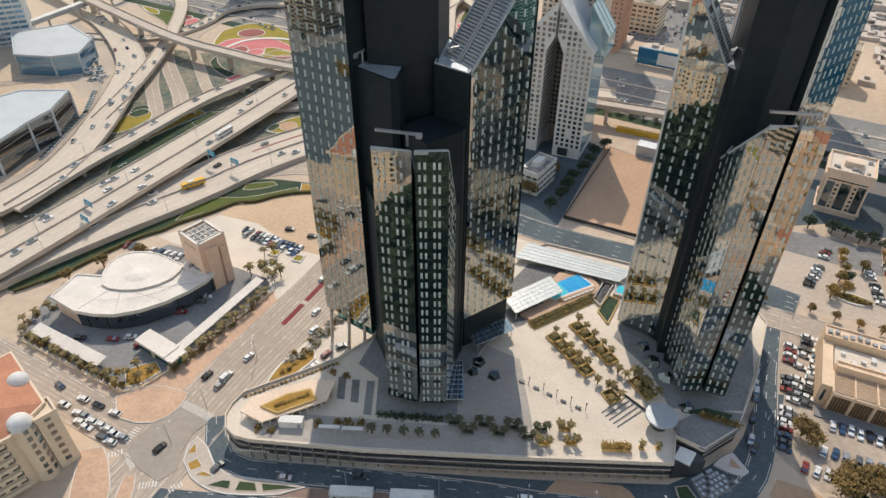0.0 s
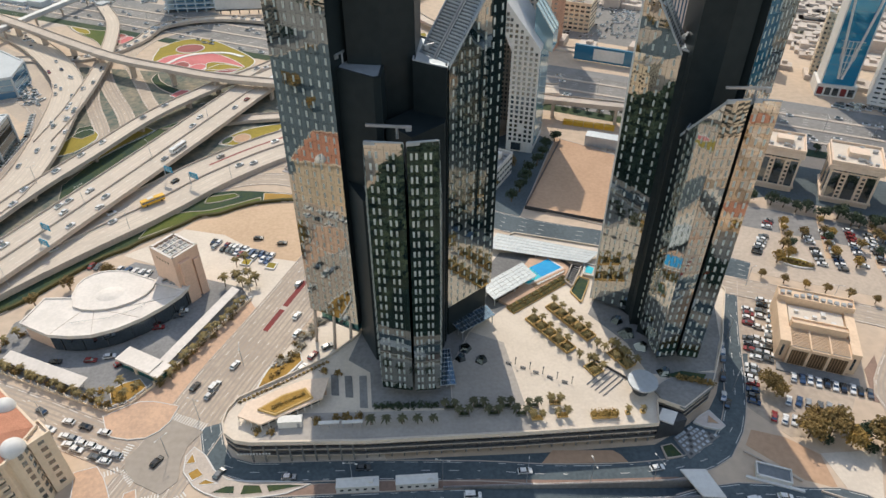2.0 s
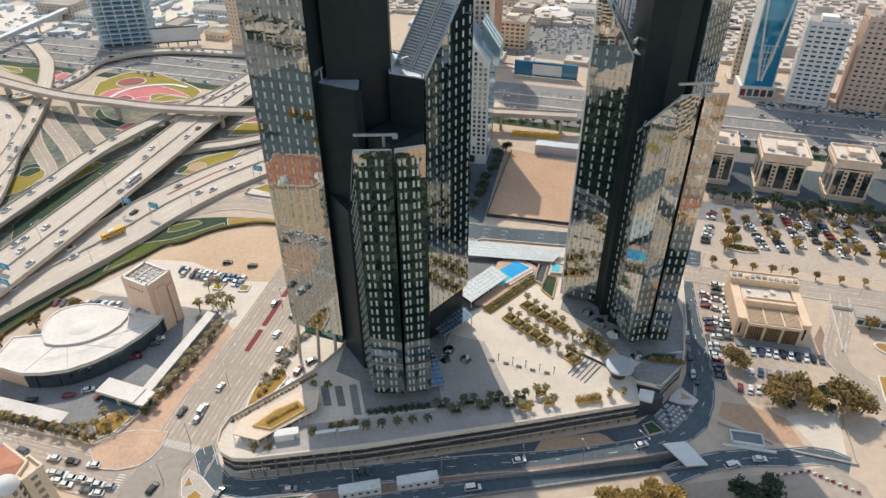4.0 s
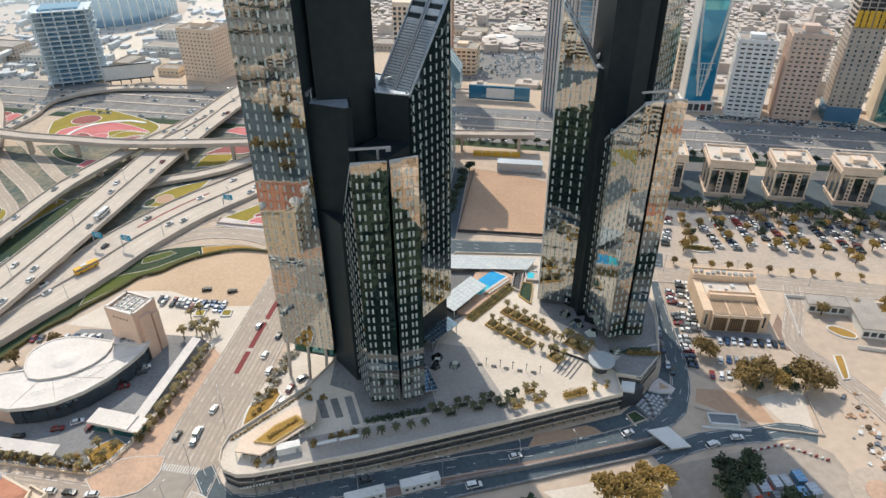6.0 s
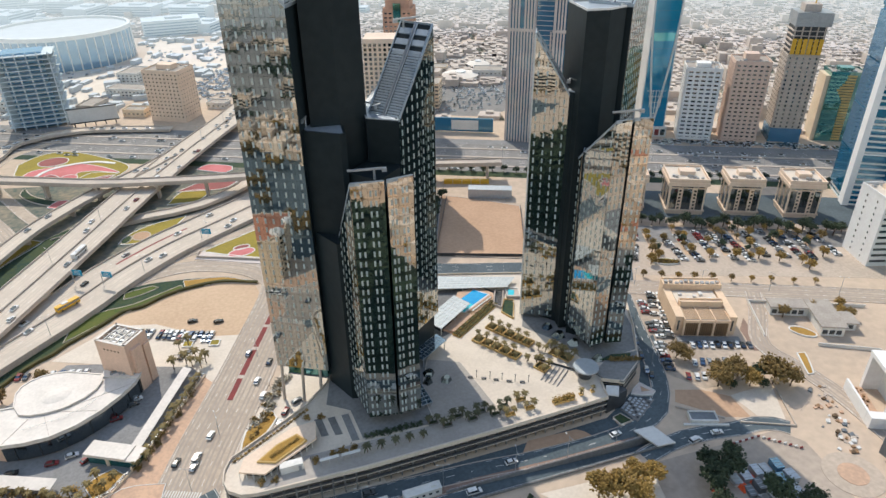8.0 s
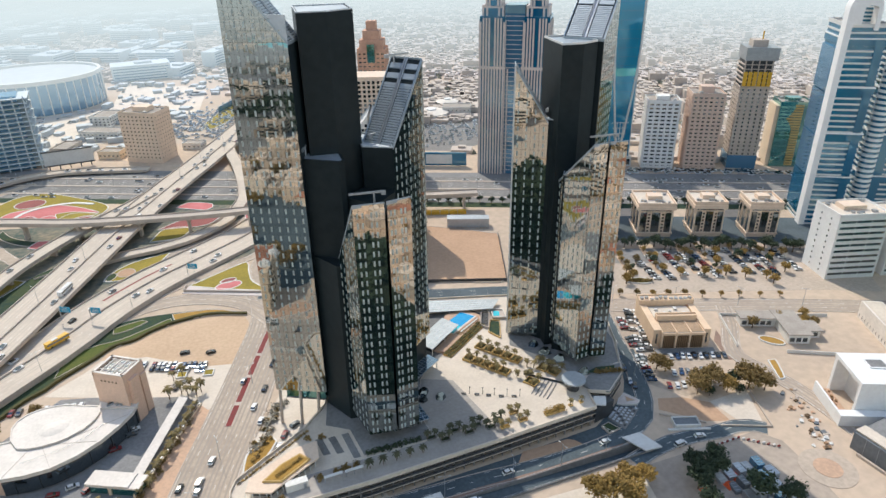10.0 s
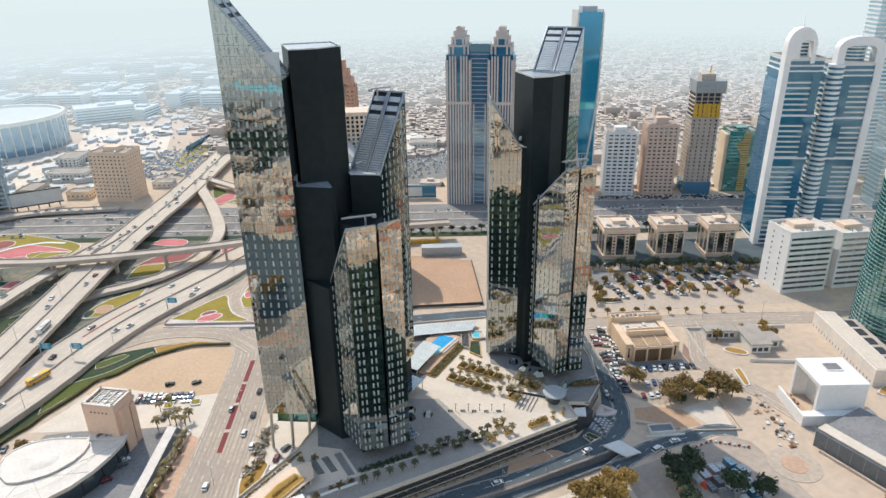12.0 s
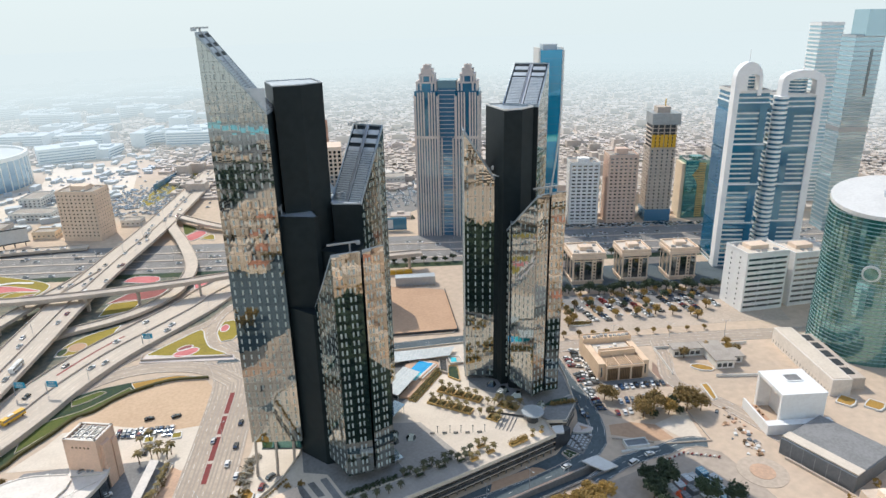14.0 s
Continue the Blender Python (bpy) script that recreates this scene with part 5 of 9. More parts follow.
for s in (-1, 1):
    under(dh, part("arch_half", half_arch(s), WHITE, None, "white gridded wall"))
    g = Geo()
    for k in range(5):
        for q in range(27):
            u, z = 6.6 + k * 2.8, 6.5 + q * 2.75
            if z + 2.2 < 82.5 - (u + 1.2) * 1.17 and (z < 12 or z > 17 or k != 2):
                g.box((*P(s * u, -14.0), z + 0.9), (1.5, 0.3, 1.65), radians(-20))
    for q in range(21, 28):
        for k in range(3):
            u, z = 2.0 + k * 2.0 - 0.3, 6.5 + q * 2.75
            if z > 67 - u * 1.0 and z + 2.2 < 82.5 - (u + 1.2) * 1.17 and u < 5.2:
                g.box((*P(s * u, -14.0), z + 0.9), (1.5, 0.3, 1.65), radians(-20))
    for k in range(10):
        for q in range(21):
            g.box((*P(s * 4.6, -12.5 + k * 2.6), 8.0 + q * 2.6), (0.3, 1.3, 1.5), radians(-20))
    under(dh, part("window_grid", g, GLASS_DARK, None, "rows of square dark windows", "stuff"))
under(dh, part("recess_wall", Geo().prism(rect(P, -5, 8, 5, 12), 0, 69), CONCRETE, None, "grey gridded wall inside the arch"))
g = Geo()
for k in range(5):
    for q in range(21):
        g.box((*P(-4 + k * 2, 8.0), 8 + q * 2.7), (1.2, 0.3, 1.5), radians(-20))
under(dh, part("recess_windows", g, GLASS_DARK, None, "small dark windows", "stuff"))
under(dh, part("side_glazing", Geo().wall_box(P(19.5, -14), P(19.5, 14), 1.5, 26.5, 4, 58, 0.25), GLASS_PALE, None, "blue-grey glazed side wall"))
under(dh, part("entrance", Geo().prism(rect(P, 7.5, -14.6, 13, -14.1), 1.0, 5.5), GLASS_DARK, None, "dark entrance"))
dh_skylight = under(dh, part("skylight", Geo().prism([P(14, -6), P(24, -6), P(24, 10), P(14, 10)], [60, 56, 56, 60], [80, 66, 66, 80]), GLASS_PALE, None, "sloping blue glass roof wing"))
for k in range(4):
    p, q = P(14, -6 + k * 5.3), P(24, -6 + k * 5.3)
    under(dh_skylight, part("skylight_bar", Geo().tube((*p, 80.1), (*q, 66.1), 0.25, n=5), WHITE))

# height made up so that its shadow covers the sand lot
rear = under(dh, part("rear_block", Geo().prism(rect(P, -17, 14.2, 15.5, 33), 0, 99), PALE_STONE, None, "gridded rear block, its height made up to shade the sand lot"))
g = Geo()
for k in range(11):
    for q in range(33):
        g.box((*P(-15.6 + k * 2.95, 14.2), 6 + q * 2.8), (1.6, 0.3, 1.7), radians(-20))
under(rear, part("window_grid", g, GLASS_DARK, None, "rows of square dark windows", "stuff"))

# blue glass tower with a white bow-shaped frame
bt = thing("blue_tower", "tall blue glass tower in a white bowed frame", "office tower", (257, 395, 0))
P = frame_at(258, 396, -20)
under(bt, part("glazing", Geo().prism(rect(P, -9.4, -9, 9.4, 9), 8, 150), GLASS_BLUE, None, "deep blue curtain wall"))
under(bt, part("base", Geo().prism(rect(P, -12, -10.5, 12, 10.5), 0, 8), WHITE))
for k in range(5):
    under(bt, part("shop_window", Geo().wall_box(P(-12, -10.5), P(12, -10.5), 1 + k * 4.6, 4.4 + k * 4.6, 1, 6, 0.08), RED_PAINT if k in (0, 3) else GLASS_DARK))
for s in (-1, 1):
    pts = [P(s * (1.0 + 9.4 * math.sin(min(1, k / 9) * math.pi / 2)), -9.4) for k in range(13)]
    for k in range(12):
        z0, z1 = 12 + k * 11.5, 23.5 + k * 11.5
        under(bt, part("frame_rib", Geo().tube((*pts[k], z0), (*pts[k + 1], z1), 0.8, n=6), WHITE, None, "white bowed frame"))
    under(bt, part("side_fin", Geo().prism(rect(P, min(s * 9.4, s * 10.2), -9, max(s * 9.4, s * 10.2), 9), 8, 152), WHITE))
for k in range(6):
    under(bt, part("lattice_bar", Geo().tube((*P(-1.5 - k * 1.1, -9.4), 14 + k * 4.5), (*P(1.5 + k * 1.1, -9.4), 14 + k * 4.5), 0.25, n=5), WHITE))
for k in range(5):
    under(bt, part("lattice_bar", Geo().tube((*P(-4 + k * 2, -9.45), 14 + abs(k - 2) * 5), (*P(-5 + k * 2.5, -9.45), 37), 0.25, n=5), WHITE))
CYAN = glass("turquoise_glass_band", (0.5, 0.95, 0.95), 0.3, 0.05, dark=(0.03, 0.4, 0.46))
under(bt, part("turquoise_band", Geo().prism(rect(P, -9.55, -9.15, 9.55, 9.15), 74, 80), CYAN, None, "turquoise glass band"))
under(bt, part("crown", Geo().prism(rect(P, -6, -5, 6, 5), 150, 154.5), DUSTY_WALL))
for k in range(20):
    under(bt, part("floor_line", Geo().prism(rect(P, -9.5, -9.1, 9.5, 9.1), 14 + k * 6.8, 14.25 + k * 6.8), GLASS_BLUEGREY))

# row of towers across the highway
banded("apartment_tower", "white apartment tower with rounded balcony bands", 287, 378, -30, 24, 20, 54, 17, BRIGHT_WHITE, GLASS_DARK, 1.3, 0.8, 5, 1.6, 0.9, category="apartment tower")
banded("apartment_tower", "beige pink apartment tower with stacked balconies", 316, 362, -30, 24, 22, 60, 19, ROSE_STONE, GLASS_DARK, 1.4, 0.7, 6, 1.8, 0.9, 5, category="apartment tower")
un = walled("unfinished_tower", "beige tower with an unfinished yellow and grey upper part", 348, 349, -30, 22, 20, 66, 20, CONCRETE, 5, 5, 1.2, 1.5, "tower under construction", False)
P = frame_at(348, 349, -30)
under(un, part("podium_glass", Geo().prism(rect(P, -11.4, -10.4, 11.4, 10.4), 0.05, 11), GLASS_BLUEGREY))
for k in range(6):
    under(un, part("raw_floor", Geo().prism(rect(P, -11.6, -10.6, 11.6, 10.6), 66 + k * 3.4, 66.5 + k * 3.4), CONCRETE))
    for u in (-10, -5, 0, 5, 10):
        under(un, part("raw_column", Geo().box((*P(u, -9.8), 67.9 + k * 3.4), (0.8, 0.8, 3.2), radians(-30)), CONCRETE))
for k in range(6):
    under(un, part("yellow_sheet", Geo().box((*P(-9 + k * 3.6, -10.8), 72.5), (2.8, 0.3, 11), radians(-30)), YELLOW, None, "bright yellow cladding sheet"))
under(un, part("core_box", Geo().prism(rect(P, -10, -9, 11, 9), 66, 86.5), DARKMETAL))
under(un, part("screen", Geo().prism(rect(P, -11, -11, 13, 10), 86.5, 96), METAL, None, "grey screened floors"))
under(un, part("top_deck", Geo().prism(rect(P, -6, -6, 5, 6), 96, 101), CONCRETE))
under(un, part("hoist_mast", Geo().tube((*P(2, 0), 101), (*P(2, 0), 107), 0.5), YELLOW))
gg = banded("green_tower", "office tower of green glass with a gold lattice strip", 384, 338, -30, 24, 20, 52, 16, GLASS_GREEN, GLASS_GREEN, 0.3, 0.1, category="office tower")
P = frame_at(384, 338, -30)
for k in range(24):
    wide = 6.0 + max(0, 5.0 - abs(k - 18) * 1.4) if k > 14 else 6.0
    under(gg, part("gold_band", Geo().box((*P(2.5 - (wide - 6.0) / 2, -10.4), 2 + k * 2.1), (wide, 0.8, 1.3), radians(-30)), GOLD_STONE))
under(gg, part("side_wall", Geo().prism(rect(P, -15, -9, -12, 9), 0, 50), CREAM))
for x, y, w, h, m in ((410, 325, 20, 40, CREAM), (262, 420, 16, 44, CREAM), (440, 320, 22, 30, WHITE), (470, 300, 22, 46, WHITE), (330, 385, 18, 30, WHITE), (225, 440, 18, 24, CREAM)):
    walled("city_block", "pale mid-rise block behind the highway frontage", x, y, -28, w, 16, h, int(h / 3.2), m, 6, 5, 1.3, 1.5)

# paired white and blue towers with arched tops
def arch_tower(x, y, w, d, h, sidelong, label):
    deg = -31
    t = banded("arch_tower", label, x, y, deg, w, d, h, 36, WHITE, GLASS_NAVY, 0.85, 0.5, top=0, category="apartment tower", group="paired arched towers")
    P = frame_at(x, y, deg)
    # the arch rises off the front face: over its near half on the slim tower, over its whole width on the other
    a0, a1, foot0, foot1 = (-w / 2 - 1.4, w * 0.22, 0, h - 2) if sidelong else (-w / 2 - 1.0, w / 2 + 3.0, h - 2, 0)
    b0, b1 = -d / 2 - 1.4, -d / 2 + 6.0
    # the slim tower's arch is mostly solid, open only beside its lantern
    tl, tr, spring, rise, low = (8.2, 2.4, h + 8.5, 11.5, 3.4) if sidelong else (4.6, 6.0, h + 8.0, 9.5, 4.2)
    for e0, e1, z0 in ((a0, a0 + (3.6 if sidelong else tl), foot0), (a1 - (tr if sidelong else 4.6), a1, foot1)):
        under(t, part("pylon", Geo().prism(rect(P, e0, b0, e1, b1), z0, h + 1), BRIGHT_WHITE, None, "white side pylon"))
    n = 20
    mid, half = (a0 + a1) / 2, (a1 - a0) / 2
    bow = 1.0 if sidelong else 0.7
    outer = [(a0, h + 1), (a0, spring)] + [(mid - half * math.cos(math.pi * k / n), spring + rise * math.sin(math.pi * k / n) ** bow) for k in range(1, n)] + [(a1, spring), (a1, h + 1)]
    i0, i1 = a0 + tl, a1 - tr
    im, ih = (i0 + i1) / 2, (i1 - i0) / 2
    inner = [(i0, h + 1), (i0, spring)] + [(im - ih * math.cos(math.pi * k / n), spring + low * math.sin(math.pi * k / n) ** 0.5) for k in range(1, n)] + [(i1, spring), (i1, h + 1)]
    m = len(outer)
    v = [(*P(u, e), z) for e in (b0, b1) for row in (outer, inner) for u, z in row]
    f = []
    for k in range(m - 1):
        f += [(k, k + 1, m + k + 1, m + k), (2 * m + k + 1, 2 * m + k, 3 * m + k, 3 * m + k + 1), (k + 1, k, 2 * m + k, 2 * m + k + 1), (m + k, m + k + 1, 3 * m + k + 1, 3 * m + k)]
    f += [(0, m, 3 * m, 2 * m), (m - 1, 3 * m - 1, 4 * m - 1, 2 * m - 1)]
    arch = under(t, part("arch", Geo().add(v, f), BRIGHT_WHITE, None, "broad white arched top"))
    top = P(mid, (b0 + b1) / 2)
    under(arch, part("mast", Geo().tube((*top, spring + rise - 0.3), (*top, spring + rise + 8), 0.3, 0.1), BRIGHT_WHITE))
    ring_ = lambda r: [P(r * math.cos(k * math.tau / 18) + (2.0 if sidelong else 0.8), r * math.sin(k * math.tau / 18)) for k in range(18)]
    lan = under(t, part("lantern", Geo().prism(ring_(w * 0.3), h, h + 11), GLASS_NAVY, None, "round glazed lantern"))
    for k in range(5):
        under(lan, part("lantern_band", Geo().prism(ring_(w * 0.3 + 0.4), h + 1 + k * 2.2, h + 1.9 + k * 2.2), BRIGHT_WHITE))
    body = rect(P, -w / 2, -d / 2, w / 2, d / 2)
    u0, u1 = (0.76, 0.97) if sidelong else (0.1, 0.42)
    for k in range(4):
        z = 6 + k * (h - 12) / 4
        under(t, part("blue_panel", Geo().wall_box(body[0], body[1], w * u0, w * u1, z, z + (h - 12) / 4 - 4, 0.7), GLASS_NAVY, None, "deep blue glass panel"))
        under(t, part("plant_floor", Geo().prism(rect(P, -w / 2 - 0.66, -d / 2 - 0.66, w / 2 + 0.66, d / 2 + 0.66), z + (h - 12) / 4 - 5, z + (h - 12) / 4 - 1.2), GLASS_NAVY))
        under(t, part("belt", Geo().prism(rect(P, -w / 2 - 1, -d / 2 - 1, w / 2 + 1, d / 2 + 1), z + (h - 12) / 4 - 1.2, z + (h - 12) / 4 - 0.4), BRIGHT_WHITE))
    if sidelong:
        for k in range(4):
            z = 6 + k * (h - 18) / 4
            under(t, part("side_glazing", Geo().wall_box(body[3], body[0], 1.0, d - 7.0, z, z + (h - 18) / 4 - 1.0, 1.5), GLASS_NAVY if k == 0 else GLASS_BLUEGREY, None, "blue glazed side bay"))
    else:
        c = P(-w / 2 + 0.6, -d / 2 + 1.0)
        under(t, part("corner_drum", Geo().tube((*c, 0), (*c, h), 4.4, n=20), GLASS_NAVY, None, "rounded glazed corner"))
        g = Geo()
        for k in range(36):
            g.tube((*c, 2 + k * h / 36), (*c, 3.7 + k * h / 36), 5.0, n=20)
        under(t, part("corner_balcony", g, BRIGHT_WHITE, None, "rounded white balcony bands", "stuff"))
    return t


arch_tower(313, 244, 23, 29, 126, True, "slim white and blue tower with an arched top")
arch_tower(345.5, 229.5, 25, 22, 122, False, "white and blue tower with an open arched top")

# pale grey tower beyond, haze put into its glass colour
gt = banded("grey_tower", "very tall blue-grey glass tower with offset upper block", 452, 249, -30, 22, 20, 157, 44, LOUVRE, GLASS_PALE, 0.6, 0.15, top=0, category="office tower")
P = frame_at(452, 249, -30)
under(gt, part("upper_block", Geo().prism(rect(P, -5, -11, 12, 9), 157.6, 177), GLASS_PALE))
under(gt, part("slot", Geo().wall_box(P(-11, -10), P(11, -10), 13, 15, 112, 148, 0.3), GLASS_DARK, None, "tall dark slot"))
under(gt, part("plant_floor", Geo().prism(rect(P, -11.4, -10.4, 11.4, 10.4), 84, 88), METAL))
banded("grey_tower", "concrete tower behind the glass tower, paled for haze", 516, 320, -30, 20, 20, 164, 46, BRIGHT_WHITE, GLASS_PALE, 1.2, 0.3, top=0, category="office tower")
banded("city_tower", "white and blue tower beyond the round tower", 500, 190, -30, 26, 26, 100, 28, WHITE, GLASS_BLUE, 1.3, 0.6, category="tower")

# round green glass tower
rt = thing("round_tower", "round green glass office tower with a white roof", "office tower", (267, 110, 0))
RX, RY, RR, RH = 265, 113, 26.0, 85.0
ring = lambda r, n=56: [(RX + r * math.cos(k * math.tau / n), RY + r * math.sin(k * math.tau / n)) for k in range(n)]
tilt = [RH - 5 * math.cos((k / 56) * math.tau - math.radians(200)) for k in range(56)]
under(rt, part("glazing", Geo().prism(ring(RR), 0, tilt), GLASS_GREEN, None, "green curved curtain wall"))
for k in range(38):
    under(rt, part("floor_band", Geo().prism(ring(RR + 0.28), 2 + k * 2.1, 2.32 + k * 2.1), LOUVRE))
for k in range(0, 56, 1):
    a = k * math.tau / 56
    under(rt, part("mullion", Geo().box((RX + (RR + 0.2) * math.cos(a), RY + (RR + 0.2) * math.sin(a), tilt[k] / 2), (0.3, 0.22, tilt[k]), a), GLASS_GREEN))
rt_roof = under(rt, part("roof", Geo().prism(ring(RR + 0.6), [z - 0.2 for z in tilt], [z + 1.8 for z in tilt]), WHITE, None, "smooth white sloping roof"))
under(rt_roof, part("roof_louvres", Geo().prism(disc(RX + 6, RY - 4, 12, 9, 20, 24), RH - 2, RH + 3.4), LOUVRE))
a = math.radians(205)
rt_porthole = under(rt, part("porthole", Geo().tube((RX + 22 * math.cos(a), RY + 22 * math.sin(a), 52), (RX + 28 * math.cos(a), RY + 28 * math.sin(a), 52), 4.2, n=20), WHITE, None, "white round porthole drum"))
under(rt_porthole, part("porthole_glass", Geo().tube((RX + 28 * math.cos(a), RY + 28 * math.sin(a), 52), (RX + 28.2 * math.cos(a), RY + 28.2 * math.sin(a), 52), 3.3, n=20), GLASS_GREEN))

# white office slabs
def slab_office(x, y, w, d, h, floors, label):
    """White slab: narrow window strips along the front, two columns of small windows in the blank end."""
    deg = -17
    t = thing("white_office", label, "office building", (x, y, 0))
    P = frame_at(x, y, deg)
    body = rect(P, -w / 2, -d / 2, w / 2, d / 2)
    under(t, part("wall", Geo().prism(body, 0, h), BRIGHT_WHITE))
    fh = (h - 3.0) / floors
    for f in range(floors):
        z = 1.6 + f * fh
        for i, L in ((0, w), (2, w), (1, d)):
            a, b = body[i], body[(i + 1) % 4]
            for q in range(3):
                under(t, part("window_strip", Geo().wall_box(a, b, 1.2 + q * (L - 2) / 3, 0.8 + (q + 1) * (L - 2) / 3, z + 0.8, z + 2.2, 0.06), GLASS_DARK))
            under(t, part("sill_band", Geo().wall_box(a, b, 1.0, L - 1.0, z + 0.45, z + 0.8, 0.3), BRIGHT_WHITE))
        for u in (0.3, 0.7):
            under(t, part("end_window", Geo().wall_box(body[3], body[0], d * u - 0.45, d * u + 0.45, z + 0.8, z + 2.0, 0.05), GLASS_DARK))
    under(t, part("roof", Geo().prism(inset(body, 0.5), h, h + 0.12), PAVING, None, "pale flat roof"))
    under(t, part("roof_parapet", ribbon(Geo(), [Vector((*p, h)) for p in body + body[:1]], -0.5, 0.0, -0.4, 1.2), BRIGHT_WHITE))
    under(t, part("plant_room", Geo().prism(rect(P, -w * 0.25, -d * 0.12, w * 0.2, d * 0.25), h + 0.1, h + 2.6), PALE_STONE))
    rng = random.Random(int(x))
    for k in range(12):
        e = rng.uniform(0.9, 2.0)
        under(t, part("roof_unit", Geo().box((*P(rng.uniform(-w * 0.4, w * 0.4), rng.choice((-0.3, 0.36)) * d + rng.uniform(-1.5, 1.5)), h + 0.1 + e * 0.3), (e, e * 1.2, e * 0.6), radians(deg)), METAL))
    return t


slab_office(262, 181, 29, 22, 38, 10, "white office slab with narrow window strips and a blank end")
slab_office(294, 172, 27, 22, 35, 9, "lower white office slab beside the round tower")

# sand-coloured block with a louvred roof
sb = thing("court_building", "sand-coloured stone building with a louvred roof and loggia", "building", (126, 152, 0))
P = frame_at(126.1, 152.1, -20.5)
under(sb, part("wall", Geo().prism(rect(P, -13.4, 3.5, 13.4, 29), 0, 7.6), SANDSTONE))
for u0, u1 in ((-13.6, -10.2), (10.2, 13.6)):
    under(sb, part("side_wing", Geo().prism(rect(P, u0, 0.8, u1, 26), 0, 9.6), SANDSTONE))
    under(sb, part("side_window", Geo().wall_box(P(u0, 0.8), P(u1, 0.8), 1.3, 2.1, 2, 7.5, 0.05), GLASS_DARK))
under(sb, part("rear_wing", Geo().prism(rect(P, -13.6, 24, 13.6, 30), 0, 11.4), SANDSTONE))
under(sb, part("front_block", Geo().prism(rect(P, -10.2, -1.2, 10.2, 9.5), 0, 8.8), SANDSTONE))
under(sb, part("inner_wall", Geo().prism(rect(P, -9.6, 9.5, 9.6, 12.5), 7.6, 11.2), SANDSTONE))
under(sb, part("inner_roof", Geo().prism(rect(P, -9.6, 12.5, 9.6, 23), 7.6, 9.0), PAVING))
for u0, v0, u1, v1, z in ((-13.6, 24, 13.6, 30, 11.4), (-9.6, 9.5, 9.6, 12.5, 11.2)):
    q = rect(P, u0, v0, u1, v1)
    under(sb, part("parapet", ribbon(Geo(), [Vector((*p, z)) for p in q + q[:1]], -0.35, 0.1, -0.2, 0.7), SANDSTONE))
for k in range(3):
    u0 = -9.7 + k * 6.6
    sb_louvre_bed = under(sb, part("louvre_bed", Geo().prism(rect(P, u0, -0.6, u0 + 6.2, 9.0), 8.8, 9.0), GRAVEL_ROOF))
    for q in range(12):
        under(sb_louvre_bed, part("louvre", Geo().box((*P(u0 + 3.1, -0.1 + q * 0.79), 9.12), (6.0, 0.45, 0.2), radians(-20.5)), SAND))
    # dark brown panel stands for the shade inside the loggia
    sb_loggia_opening = under(sb, part("loggia_opening", Geo().wall_box(P(-10.2, -1.2), P(10.2, -1.2), 0.8 + k * 6.6, 6.4 + k * 6.6, 0.8, 7.6, 0.05), SOIL, None, "flat dark panel painted as a shaded timber loggia"))
    for q in range(6):
        under(sb_loggia_opening, part("loggia_mullion", Geo().wall_box(P(-10.2, -1.2), P(10.2, -1.2), 1.3 + k * 6.6 + q * 0.92, 1.5 + k * 6.6 + q * 0.92, 0.8, 7.6, 0.3), WOOD))
for k in range(3):
    under(sb, part("roof_beam", Geo().prism(rect(P, -10.2 + k * 6.7, -1.2, -9.7 + k * 6.7, 9.4), 8.8, 9.5), SANDSTONE))
crng1 = random.Random(12)
for k in range(11):
    under(sb, part("roof_unit", Geo().box((*P(-12 + k * 2.4, 26 + crng1.uniform(-1, 2)), 12.0), (1.5, crng1.uniform(1, 2), 1.2), radians(-20.5)), METAL))
for k in range(5):
    under(sb, part("roof_unit", Geo().box((*P(-7 + k * 3.2, 15 + crng1.uniform(0, 5)), 9.5), (1.6, crng1.uniform(1, 2.4), 1.0), radians(-20.5)), WHITE))
under(sb, part("apron", Geo().prism(rect(P, -13, -5.5, 15, -1.3), 0, 0.6), PAVE_GREY))

# low building with flat grey roofs
lb = thing("low_building", "single-storey pale building with flat grey roofs round a garden", "building", (183, 145, 0))
P = frame_at(176, 146.5, -24)
for u0, v0, u1, v1, h in ((-13, 4, 4, 10, 4.6), (4, -11, 14, 10, 5.0), (14, -6, 21, 2, 4.0)):
    under(lb, part("wall", Geo().prism(rect(P, u0, v0, u1, v1), 0, h), WHITE))
    under(lb, part("roof", Geo().prism(rect(P, u0 - 0.8, v0 - 0.8, u1 + 0.8, v1 + 0.8), h, h + 0.5), GRAVEL_ROOF, None, "flat grey roof"))
    for k in range(int((u1 - u0) / 3)):
        under(lb, part("window", Geo().wall_box(P(u0, v0), P(u1, v0), 0.6 + k * 3, 2.8 + k * 3, 1.0, 3.2, 0.06), GLASS_DARK))
bed("garden_court", disc(169.8, 139.4, 5.8, 3.0, -50), OCHRE, "oval court of dry yellow grass", 0.1)
bed("garden_strip", [(155.7, 127.8), (159, 127), (152, 115), (149.6, 115.2)], OCHRE, "long bed of dry orange ground cover", 0.1)
wl = thing("boundary_wall", "low pale boundary wall of the plot", "wall", (*P(0, -14), 0), kind="structure")
for a, b in ((P(-20, 14), P(34, 14)), (P(-20, 14), P(-21, -14)), ((168.8, 129.6), (191, 117.3))):
    under(wl, part("wall_run", Geo().wall_box(a, b, 0, math.dist(a, b), 0, 1.6, 0.3), WHITE))

